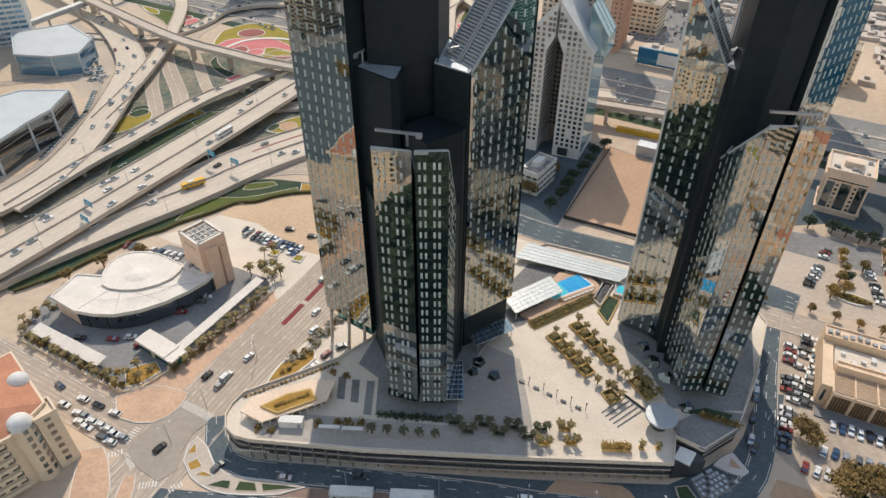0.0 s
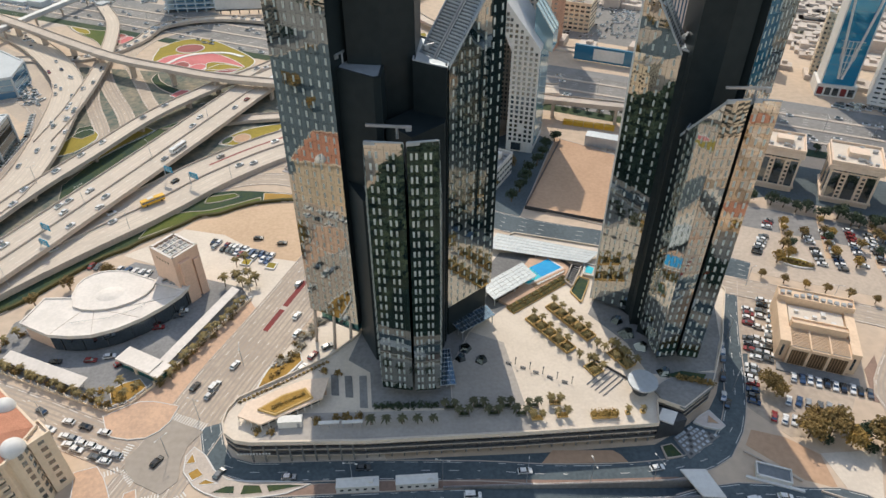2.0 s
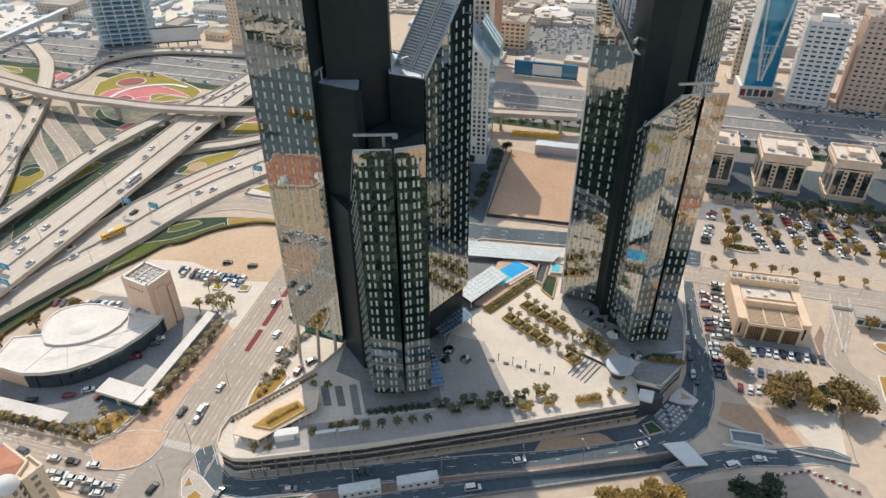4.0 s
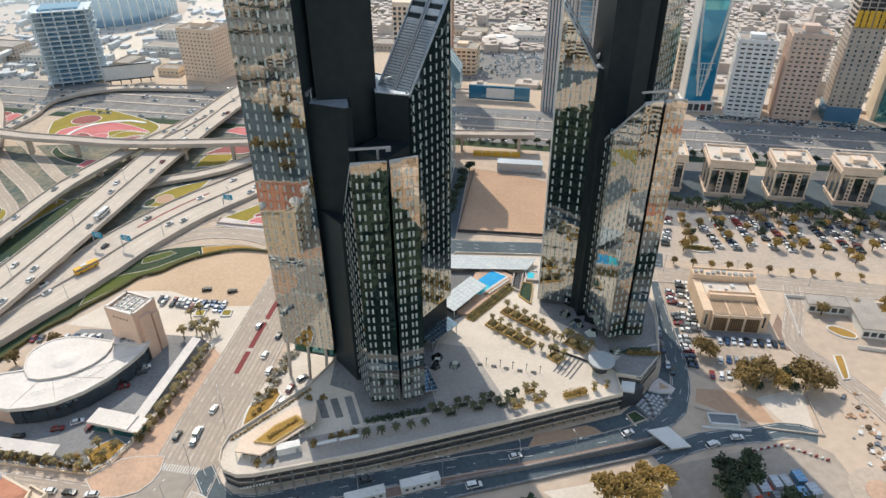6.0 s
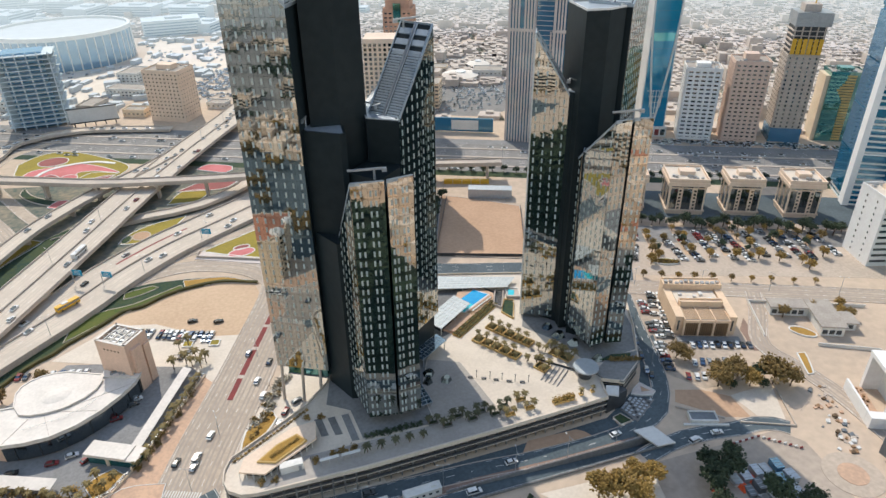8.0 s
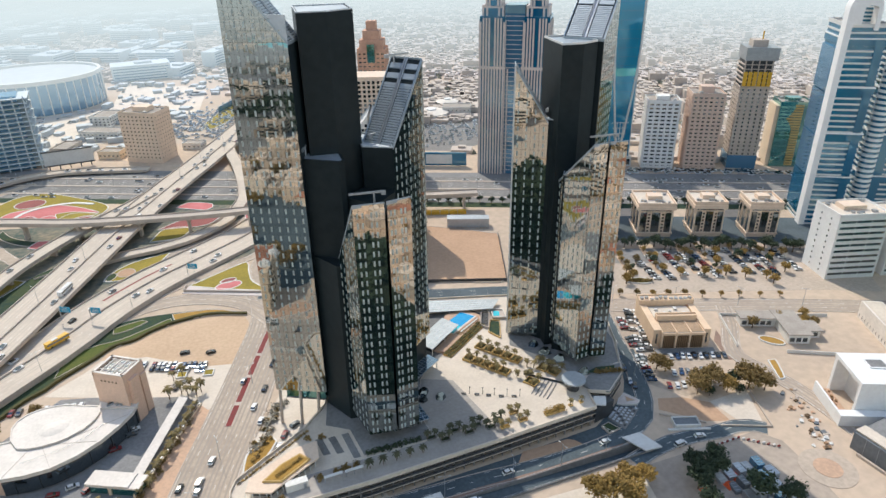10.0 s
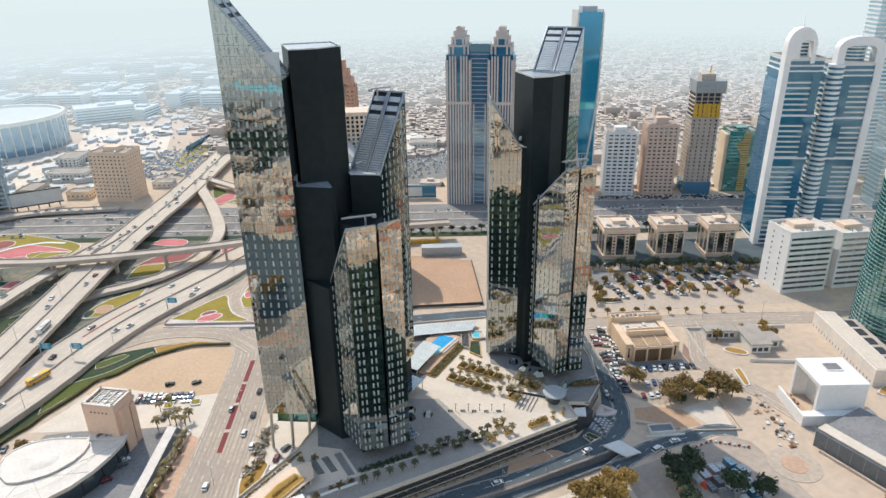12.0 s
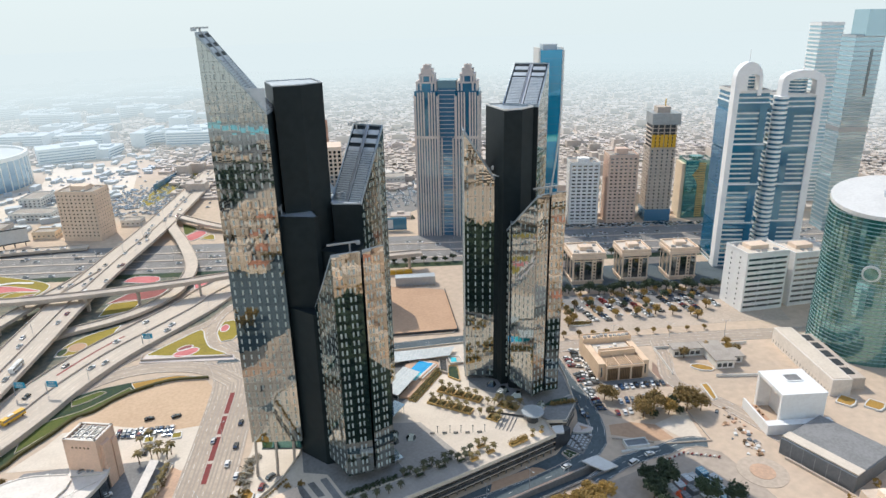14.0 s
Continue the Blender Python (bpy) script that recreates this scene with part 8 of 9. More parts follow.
# shade put into colour: up to x 19 darker stone and leaves
for k, (x, y) in enumerate(((-9, 130.5), (-4.5, 127.6), (0.5, 130.6), (5.2, 127.6), (9.5, 130.4), (14.2, 127.2), (18.6, 130.4), (19.2, 125.4), (26.0, 131.4), (27.5, 126.2))):
    planter(x, y, 2, 3.6, 1.7, 0.6, "low stone planter along the plaza front", GOLD_STONE if x > 19 else PODIUM_GREY)
    for s in (-1.6, 1.6):
        plant(PALMS[0 if x > 19 else 2], x + s, y + prng.uniform(-0.3, 0.3), PZ + 0.3, 0.78)
    for s in (-0.8, 0.1, 0.9):
        plant(SHRUBS[k % 2 if x > 19 else 2], x + s, y, PZ + 0.35, 0.7)
planter(41, 125.6, 2, 8.5, 2.2, 1.1, "long raised planter with clipped ochre bushes")
for k in range(5):
    plant(SHRUBS[1], 38 + k * 1.6, 125.6, PZ + 0.8, 1.5)
for x, y in ((49, 126.5), (54, 126.8)):
    planter(x, y, 2, 1.5, 1.5, 0.6, "small square planter with a palm")
    plant(PALMS[0], x, y, PZ + 0.4, 0.65)
# front row with the same shade-dark palms and shrubs
for x in range(-36, -13, 5):
    plant(PALMS[2], x + 1.5, 124.6, PZ, 0.8)
for k in range(9):
    plant(SHRUBS[2], -33 + k * 2.4, 131.6, PZ + 0.1, 1.3)
for x, y in ((-46, 127.6), (-42.5, 127.8), (-38.5, 128), (-52, 126.6), (-66, 122.6), (-70.5, 123), (-47, 146.8), (-52, 148)):
    plant(SHRUBS[0], x, y, PZ, 1.5)
for k in range(22):
    a = k / 21
    p = (-79 + 27 * a, 136.2 + 17 * a)
    plant(SHRUBS[k % 2], p[0] + 0.6, p[1] - 1.0, PZ, 0.7)

# plaza benches and posts
def bench(x, y):
    t = thing("bench", "dark stone block bench on the plaza", "bench", (x, y, PZ + 0.03), "plaza benches")
    t.rotation_euler.z = radians(-25)
    part("seat", Geo().box((0, 0, 0.5), (2.0, 0.8, 0.16)), DARKMETAL, t)
    for s in (-0.7, 0.7):
        part("foot", Geo().box((s, 0, 0.21), (0.3, 0.7, 0.42)), DARKMETAL, t)
    p = thing("lamp_post", "short dark plaza lamp post", "lamp post", (x + 2.3, y - 0.6, PZ + 0.02), "plaza lamp posts")
    part("post", Geo().tube((0, 0, 0), (0, 0, 3.2), 0.12, 0.1), DARKMETAL, p)
    part("head", Geo().box((0, 0, 3.3), (0.5, 0.5, 0.25)), DARKMETAL, p)


for x, y in ((12.6, 149.6), (17.4, 147.2), (21.6, 144.9), (26.1, 142.4), (30.8, 140.2)):
    bench(x, y)
for i, (x, y, r) in enumerate(((-2.4, 157.2, 2.6), (3.0, 151.4, 2.4), (-4.2, 152.6, 2.2))):
    n = 5
    g = Geo()
    lo = [(x + r * math.cos(k * math.tau / n + i), y + r * math.sin(k * math.tau / n + i)) for k in range(n)]
    hi = [(x + 0.6 * r * math.cos(k * math.tau / n + i) + 0.4, y + 0.6 * r * math.sin(k * math.tau / n + i)) for k in range(n)]
    g.add([(*p, PZ) for p in lo] + [(*p, PZ + 1.6) for p in hi], [(k, (k + 1) % n, n + (k + 1) % n, n + k) for k in range(n)] + [tuple(range(n, 2 * n))])
    o = tagged(part("skylight", g, GLASS_DARK), "faceted dark glass skylight on the plaza", "skylight", "plaza skylights")


# canopies
def canopy(name, label, corners, z, nx, ny, panel, bar, post=True, th=0.25, z0=PZ):
    a, b, c, d = [Vector(p) for p in corners]
    t = thing(name, label, "canopy", (a.x, a.y, z0))
    Q = lambda s, w: a.lerp(b, s).lerp(d.lerp(c, s), w)
    for i in range(nx):
        for j in range(ny):
            q = [Q((i + e) / nx, (j + f) / ny) for e, f in ((0.04, 0.06), (0.96, 0.06), (0.96, 0.94), (0.04, 0.94))]
            under(t, part("panel", Geo().prism([(p.x, p.y) for p in q], z, z + 0.08), panel))
    for i in range(nx + 1):
        p, q = Q(i / nx, 0), Q(i / nx, 1)
        under(t, part("beam", Geo().tube((p.x, p.y, z), (q.x, q.y, z), 0.14, n=4), bar))
    for j in range(ny + 1):
        p, q = Q(0, j / ny), Q(1, j / ny)
        under(t, part("rafter", Geo().tube((p.x, p.y, z + 0.02), (q.x, q.y, z + 0.02), 0.14, n=4), bar))
    if post:
        for s in (0.03, 0.5, 0.97):
            for w in (0.06, 0.94):
                p = Q(s, w)
                under(t, part("post", Geo().tube((p.x, p.y, z0), (p.x, p.y, z), 0.16, n=6), bar))
    return t


PALE_GLASS = mat("pale_canopy_panel", (0.62, 0.64, 0.62), (0.5, 0.53, 0.52), 0.25, big=0.3, fine=1.0, bump=0.0)
BLUE_PANEL = glass("blue_canopy_glass", (0.6, 0.75, 0.9), 0.4, 0.06, dark=(0.04, 0.08, 0.13))
canopy("pool_pergola", "large pergola of pale panels in a white grid", [(10.3, 179.1), (28.6, 193.0), (23.9, 201.7), (5.4, 187.6)], 13.0, 10, 5, PALE_GLASS, WHITE)
canopy("entrance_canopy", "tilted blue glass canopy in a pale frame", [(-6.9, 166.8), (-3.6, 161.2), (9.6, 170.4), (7.0, 176.0)], 13.2, 3, 10, BLUE_PANEL, METAL)
canopy("entrance_canopy", "blue-grey glass canopy with a white frame beside the tower", [(-12.9, 138.3), (-6.4, 138.8), (-8.0, 155.4), (-10.6, 155.0)], 11.2, 3, 8, BLUE_PANEL, METAL)
canopy("lattice_roof", "long white lattice roof at the podium's back", [(10, 214.6), (51, 202.5), (58, 209.6), (16, 225)], 11.4, 22, 5, PALE_GLASS, WHITE)
pb = thing("pool_building", "low dark glazed building beneath the pool pergola", "pavilion", (18, 189, PZ))
under(pb, part("glazing", Geo().prism([(11.6, 181.6), (21.0, 188.8), (17.6, 194.6), (8.0, 187.4)], PZ, 12.4), GLASS_DARK))
under(pb, part("roof", Geo().prism([(11.4, 181.0), (21.6, 188.6), (17.8, 195.2), (7.4, 187.6)], 12.4, 12.7), PODIUM_GREY))
dc = thing("disc_canopy", "round pale grey disc canopy on a central column", "canopy", (55.8, 135.8, PZ))
under(dc, part("disc", Geo().tube((55.8, 135.8, 13.4), (55.8, 135.8, 14.0), 5.0, 4.9, 36), LOUVRE))
under(dc, part("column", Geo().tube((55.8, 135.8, PZ), (55.8, 135.8, 13.4), 2.6, n=20), DARKMETAL))
# pool terrace
SHALLOW = mat("shallow_pool_water", (0.05, 0.5, 0.62), (0.06, 0.56, 0.66), 0.05, big=0.2, fine=0.6, bump=0.1)
ptr = thing("pool_terrace", "raised pinkish stone pool terrace", "terrace", (30, 195, PZ), kind="structure")
under(ptr, part("deck", Geo().prism([(12, 182.4), (16.4, 178.6), (41.4, 196.6), (43.6, 201.4), (38.6, 209.6), (28, 208)], PZ, PZ + 1.2), PAVE_PINK))
cop = under(ptr, part("coping", Geo().prism([(21.2, 193.3), (25.3, 190.6), (41.4, 200.9), (35.9, 208.0)], PZ + 1.2, PZ + 1.32), WHITE))
under(cop, part("water", Geo().prism([(27.4, 201.7), (31.2, 195.4), (40.5, 201.2), (35.6, 207.1)], PZ + 1.32, PZ + 1.4), POOL, None, "bright blue pool water"))
under(cop, part("shallow_water", Geo().prism([(22.0, 193.2), (25.3, 191.3), (31.1, 195.34), (27.3, 201.62)], PZ + 1.32, PZ + 1.4), SHALLOW, None, "turquoise shallow end of the pool"))
under(ptr, part("timber_edge", Geo().prism([(26.6, 190.9), (27.8, 188.2), (41.2, 197.3), (42.2, 200.4)], PZ + 1.2, PZ + 1.26), WOOD, None, "warm timber sun deck"))
# two stepped planters along the terrace
for k, (o, h) in enumerate(((0.0, 1.1), (2.0, 0.6))):
    t = thing("planter", "long golden stone planter with a clipped hedge below the pool", "planter", (28, 186, PZ), "pool planters")
    q = [(15.2 + o * 0.6, 178.2 - o * 0.8), (40.2 + o * 0.6, 196.4 - o * 0.8), (41.2 + o * 0.6, 195.0 - o * 0.8), (16.2 + o * 0.6, 176.8 - o * 0.8)]
    under(t, part("kerb_stone", ribbon(Geo(), [Vector((*p, PZ)) for p in q + q[:1]], -0.18, 0.18, 0.0, h), GOLD_STONE))
    under(t, part("hedge", Geo().prism(list(reversed(q)), PZ, PZ + h + 0.25), HEDGE))
    for e in range(11):
        u = (e + 0.5) / 11
        plant(SHRUBS[e % 2], q[0][0] + (q[1][0] - q[0][0]) * u + 0.5, q[0][1] + (q[1][1] - q[0][1]) * u - 0.7, PZ + h, 0.75)
for k in range(7):
    t = thing("sun_lounger", "white sun lounger beside the pool", "sun lounger", (29.4 + k * 1.75, 190.9 + k * 1.12, PZ + 1.26), "pool loungers")
    t.rotation_euler.z = radians(-58)
    part("bed", Geo().box((0, 0, 0.35), (0.7, 1.3, 0.12)), WHITE, t)
    part("backrest", Geo().add([(-.35, .65, .4), (.35, .65, .4), (.35, 1.2, .8), (-.35, 1.2, .8), (-.35, .65, .3), (.35, .65, .3), (.35, 1.2, .7), (-.35, 1.2, .7)], [(0, 1, 2, 3), (7, 6, 5, 4), (0, 4, 5, 1), (2, 6, 7, 3), (1, 5, 6, 2), (3, 7, 4, 0)]), WHITE, t)
    for e in (-0.3, 0.3):
        part("leg", Geo().box((e, -0.4, 0.15), (0.06, 0.06, 0.3)), METAL, t)
LAWN = [(44.6, 180.6), (50.4, 193.6), (46.8, 195.8), (41.8, 187.0)]
bed("lawn_court", LAWN, GRASS_DARK, "dark green lawn court", PZ - 0.15)
lk = thing("lawn_kerb", "golden stone kerb round the lawn court", "kerb", (46, 188, PZ), kind="structure")
for a_, b_ in zip(LAWN, LAWN[1:] + LAWN[:1]):
    under(lk, part("kerb_run", Geo().wall_box(a_, b_, 0, math.dist(a_, b_), PZ, PZ + 0.9, 0.35), GOLD_STONE))
rw = thing("stair_block", "dark sunken stair framed by pale stone", "stairs", (44, 197, PZ), kind="structure")
PIT = [(40.4, 193.2), (42.8, 189.6), (49.4, 203.0), (45.8, 204.6)]
under(rw, part("pit_floor", Geo().prism(PIT, PZ, PZ + 0.1), DARKMETAL))
for a_, b_ in zip(PIT, PIT[1:] + PIT[:1]):
    under(rw, part("pale_frame", Geo().wall_box(a_, b_, -0.2, math.dist(a_, b_) + 0.2, PZ, PZ + 1.3, 0.25, 0.25), CONCRETE))
for k in range(9):
    under(rw, part("step", Geo().prism([(41.7 + k * 0.52, 193.0 + k * 1.1), (43.2 + k * 0.55, 191.6 + k * 1.15), (43.5 + k * 0.55, 192.1 + k * 1.15), (42.0 + k * 0.52, 193.5 + k * 1.1)], PZ + 0.1, PZ + 0.25 + 0.1 * k), PODIUM_GREY))
pv = thing("pool_pavilion", "small pale pavilion with a turquoise plunge pool", "pavilion", (52, 200, PZ))
under(pv, part("plinth", Geo().prism([(48.4, 196.6), (54.6, 194.6), (56.2, 201.4), (50.6, 204.4)], PZ, PZ + 1.0), CONCRETE))
under(pv, part("water", Geo().prism([(49.6, 198.2), (52.2, 197.0), (54.0, 200.8), (51.4, 202.6)], PZ + 1.0, PZ + 1.08), SHALLOW, None, "turquoise plunge pool water"))
under(pv, part("rim", ribbon(Geo(), [Vector((*p, PZ + 1.0)) for p in ((48.4, 196.6), (54.6, 194.6), (56.2, 201.4), (50.6, 204.4), (48.4, 196.6))], -0.4, 0.0, 0.0, 0.5), WHITE))
# wide steps on the plaza
ws = thing("plaza_steps", "broad shallow stone steps on the plaza", "stairs", (44, 141, PZ), kind="structure")
for k in range(5):
    P = frame_at(44, 140, 40)
    under(ws, part("step", Geo().prism(rect(P, -5, -4 + k * 1.7, 6, -3.7 + k * 1.7), PZ, PZ + 0.35), PAVE_GREY))
rl2 = thing("stair_rail", "long dark rail beside the plaza steps", "rail", (47, 146, PZ))
under(rl2, part("rail", Geo().wall_box((41.5, 152), (54, 139.5), 0, 17.6, PZ, PZ + 1.0, 0.2), DARKMETAL))
# entrance block of the right tower
eb = thing("entrance_block", "low grey entrance block with a roof garden", "entrance building", (68, 130, 0))
under(eb, part("roof_slab", Geo().prism([(60, 136), (61.6, 131.6), (68.2, 127.2), (80.9, 136), (84, 142), (72, 143.4)], PZ, PZ + 0.8), PAVE_GREY))
under(eb, part("roof_garden", Geo().prism([(66, 141.6), (76.9, 137.6), (80, 141.2), (72, 143.2)], PZ + 0.8, PZ + 1.1), GRASS_DARK))
under(eb, part("white_slab", Geo().prism([(58.6, 124.6), (63, 122.2), (66, 127), (61.5, 129)], 7.6, 8.2), WHITE))
under(eb, part("dark_wall", Geo().prism([(58.6, 122.6), (68.4, 124.6), (67.9, 126.8), (60.6, 130.4)], 0, 7.4), DARKMETAL))
for k in range(6):
    plant(SHRUBS[0], 70 + k * 2, 140 - k * 0.6, PZ + 1.0, 1.3)
# sunken court with tables
sc = thing("sunken_court", "tiled low court with dark planters", "court", (66, 119, 0), kind="structure")
COURT = [Vector(p) for p in ((64.8, 122.8), (67.6, 114.5), (80.7, 123.1), (71.4, 127.0))]
under(sc, part("floor", Geo().prism([tuple(p) for p in COURT], 0, 0.3), PAVE_GREY))
for i in range(7):
    for j in range(5):
        a_ = COURT[1].lerp(COURT[2], (i + 0.6) / 7.2)
        b_ = COURT[0].lerp(COURT[3], (i + 0.6) / 7.2)
        p = a_.lerp(b_, (j + 0.5) / 5)
        dark = (i * 3 + j * 2) % 5 == 0
        tb = thing("cafe_table", "small dark square outdoor table" if dark else "small pale square outdoor table", "table", (p.x, p.y, 0.3), "court tables")
        tb.rotation_euler.z = radians(33)
        part("top", Geo().box((0, 0, 0.74), (1.0, 1.0, 0.06)), DARKMETAL if dark else LOUVRE, tb)
        part("leg", Geo().tube((0, 0, 0), (0, 0, 0.72), 0.08), DARKMETAL, tb)
bed("court_garden", [(80.4, 133.4), (83.6, 126.8), (81.3, 125.3), (73.5, 128.6)], STRIPE, "raised grey stone wedge beside the court", 0.3, 0.15)
bed("court_garden_bed", [(79.4, 131.2), (81.6, 127.6), (78.0, 128.2)], SAND_LOT, "bare brown earth in the stone wedge", 0.4, 0.12)
bed("court_planter", [(59.8, 119.4), (63.4, 120.2), (65.6, 115.6), (60.2, 114.8)], GRASS_DARK, "dark planted bed beside the court", 0.3, 0.2)
setting("brown_plot", Geo().prism([(19.6, 114.4), (47.6, 114.2), (46, 117), (43.6, 118.8), (24, 119.4)], 0, 0.13), SAND_LOT, "flat brown earth plot below the podium", "ground")
# terrace building and left end of the podium
tb = thing("terrace_pavilion", "raised stone terrace pavilion with a triangular planter", "pavilion", (-62, 132, PZ))
TP = [(-77, 127), (-69, 123.4), (-50.6, 133.6), (-49.4, 142.4), (-58, 141.6), (-75, 132.6)]
under(tb, part("roof", Geo().prism(TP, 11.6, 12.2), PALE_STONE))
under(tb, part("room", Geo().prism(inset(TP, 1.6), PZ, 11.6), GLASS_DARK))
for a, b in ((TP[1], TP[2]), (TP[0], TP[1])):
    L = math.dist(a, b)
    for k in range(int(L / 2.4) + 1):
        p = Vector(a).lerp(Vector(b), min(1, k * 2.4 / L))
        under(tb, part("post", Geo().box((p.x, p.y + 0.3, 10.3), (0.25, 0.25, 2.6)), WHITE))
pt = [(-71, 129), (-65, 126.6), (-53.6, 133.4), (-56.6, 137.6), (-64, 134.6)]
ped = under(tb, part("planter_edge", Geo().prism(pt, 12.2, 12.9), GOLD_STONE))
under(ped, part("planter_bed", Geo().prism(inset(pt, 0.6), 12.9, 13.0), OCHRE))
for k in range(8):
    plant(SHRUBS[1], -66 + k * 1.3, 129.3 + k * 0.75, 12.95, 0.8)
for k, (x, y0, y1, m) in enumerate(((-52.0, 137.5, 144.7, PAVE_PINK), (-47.8, 137.2, 146.4, PODIUM_GREY), (-43.0, 136.2, 145.6, PODIUM_GREY), (-37.9, 131.6, 145.5, PAVE_GREY))):
    setting("terrace_strip_%d" % (k + 1), Geo().prism([(x - 0.6, y0), (x + 2.0, y0 - 0.2), (x + 0.8, y1), (x - 1.8, y1)], PZ, PZ + 0.12), m, "dark inset strip in the terrace paving", "pavement")
tk = thing("site_cabin", "white box cabin standing on the podium deck", "cabin", (-60, 126, PZ))
under(tk, part("body", Geo().box((-60.2, 125.6, PZ + 1.5), (7.6, 2.8, 2.9), radians(2)), WHITE))
under(tk, part("door", Geo().box((-57.5, 124.12, PZ + 1.2), (0.9, 0.1, 2.0), radians(2)), METAL))
for k in range(2):
    t = thing("awning", "long white awning on the podium edge", "awning", (-48 + k * 8, 124, PZ), "podium awnings")
    under(t, part("sheet", Geo().prism([(-51 + k * 7.4, 123.4), (-44.4 + k * 7.4, 123.6), (-44.4 + k * 7.4, 124.8), (-51 + k * 7.4, 124.6)], PZ + 2.4, PZ + 2.6), WHITE))
    for s in (-50.6, -47.7, -44.8):
        under(t, part("post", Geo().box((s + k * 7.4, 124, PZ + 1.2), (0.15, 0.15, 2.4)), METAL))
for x0, y0 in ((-44.6, 105.9), (-26.4, 106.4)):
    t = thing("site_cabin", "long white portable site cabin with small windows", "cabin", (x0, y0, 0.1), "roadside site cabins")
    P = frame_at(x0, y0, 2)
    under(t, part("body", Geo().prism(rect(P, 0, 0, 13, 3.2), 0.1, 3.1), WHITE))
    under(t, part("roof_rim", ribbon(Geo(), [Vector((*p, 3.1)) for p in rect(P, 0, 0, 13, 3.2) + [P(0, 0)]], -0.3, 0.1, 0, 0.3), WHITE))
    for k in range(5):
        under(t, part("window", Geo().wall_box(P(0, 0), P(13, 0), 1.2 + k * 2.4, 2.2 + k * 2.4, 1.4, 2.2, 0.05), GLASS_DARK))
    under(t, part("roof_unit", Geo().box((*P(10.5, 1.8), 3.5), (1.6, 1.3, 0.8)), WHITE))
sg_ = thing("podium_sign", "small pale sign lettering on the podium front", "sign", (-70, 118, 4.6))
for k in range(11):
    under(sg_, part("sign_bar", Geo().box((-76.2 + k * 0.98, 117.9 - 0.0 * k, 4.75), (0.62, 0.12, 0.8)), WHITE))
# glazed lobby and stilts under the hanging shard
gl = thing("hanging_lobby", "teal glass lobby under the raised tower shard", "lobby", (-48, 165, 0))
under(gl, part("glazing", Geo().prism([(-55, 172.4), (-41.0, 164.6), (-38.6, 169.6), (-52, 178)], 12.4, 16.7), TEAL))
under(gl, part("floor_band", Geo().prism([(-55.4, 172.3), (-41.0, 164.2), (-38.2, 169.8), (-52, 178.4)], 11.9, 12.4), PODIUM_GREY))
for p in ((-57.4, 173), (-50.0, 169), (-43.6, 165.6)):
    under(gl, part("column", Geo().tube((p[0] - 1, p[1] - 1, 0.1), (*p, 16.9), 0.6, n=10), CONCRETE))
bed("corner_garden", [(-77, 147.5), (-71, 150), (-62.6, 161.5), (-64, 166), (-68, 165), (-74.5, 157.5)], OCHRE, "wedge-shaped bed of ochre ground cover", 0.1)
for k in range(0, 16, 3):
    plant(SHRUBS[k % 2], -75 + k * 0.75 + prng.uniform(-1, 1), 150 + k * 0.95 + prng.uniform(-1, 1), 0.3, 1.2)
for k in range(44):
    u = prng.random()
    plant(SHRUBS[prng.choice((3, 3, 3, 0))], -71 + u * 14 + prng.uniform(-2.4, 2.4), 160 + u * 25 + prng.uniform(-1.6, 1.6), 0.1, prng.uniform(0.9, 1.5))

# trees of the streets and car parks
for x, y in ((111.3, 208.5), (128.8, 204.5), (136.7, 200), (144.4, 196.6), (151.6, 193.4), (159.8, 190), (168.5, 185.7), (177.9, 182.2), (187.2, 178.8), (197, 174), (207, 170)):
    plant(TREES[prng.choice((0, 1))], x, y, 0.1, 0.75)
for x, y in ((154.5, 241.5), (147.2, 224.2), (167.2, 217), (173.6, 209.5), (201.5, 211.6), (206.5, 194), (224.3, 214.6), (216, 188), (146.6, 217), (195, 226.4), (215, 182), (173.9, 232.6), (140, 214), (186, 204), (232, 190), (245, 205), (210, 222), (182, 222), (160, 232), (236, 205), (250, 180), (198, 200)):
    plant(TREES[prng.choice((0, 1, 1))], x, y, 0.1, prng.uniform(0.95, 1.35))
for a_, b_ in (((176.5, 249), (165, 216)), ((199, 245), (184, 208)), ((207, 236), (194.5, 200)), ((227.5, 233), (215.5, 199)), ((156.5, 245), (145.5, 213)), ((240, 222), (231, 196))):
    for x, y in along(a_, b_, 6):
        if prng.random() < 0.75:
            plant(TREES[prng.choice((0, 1, 4))], x + prng.uniform(-1, 1), y + prng.uniform(-1.5, 1.5), 0.1, prng.uniform(0.7, 1.1))
bed("car_park_island", disc(148.5, 213.5, 7.5, 3.2, -24), GRASS_YELLOW, "oval car park island with a clipped hedge", 0.2)
for k in range(9):
    plant(SHRUBS[0], 142.5 + k * 1.4, 215.2 - k * 0.6, 0.4, 1.5)
for k, (x, y, s) in enumerate(((109.5, 121.5, 1.0), (113.5, 118.6, 0.75), (117.2, 122.4, 1.45), (122, 117.6, 0.95), (113, 126.4, 0.8), (126.4, 114.8, 0.7), (131.6, 115.4, 1.5), (137.4, 112.2, 1.05), (128.2, 120.4, 1.1), (121, 126, 0.7), (135, 118.4, 0.75))):
    plant(TREES[(2, 4, 2, 3, 2, 4, 2, 2, 4, 3, 2)[k]], x, y, 0, 0.88 * s * (1.35 if k in (1, 5, 8) else 1))
for x, y, s in ((104.5, 142.5, 0.9), (107, 139.6, 0.8)):
    plant(TREES[2], x, y, 0, s)
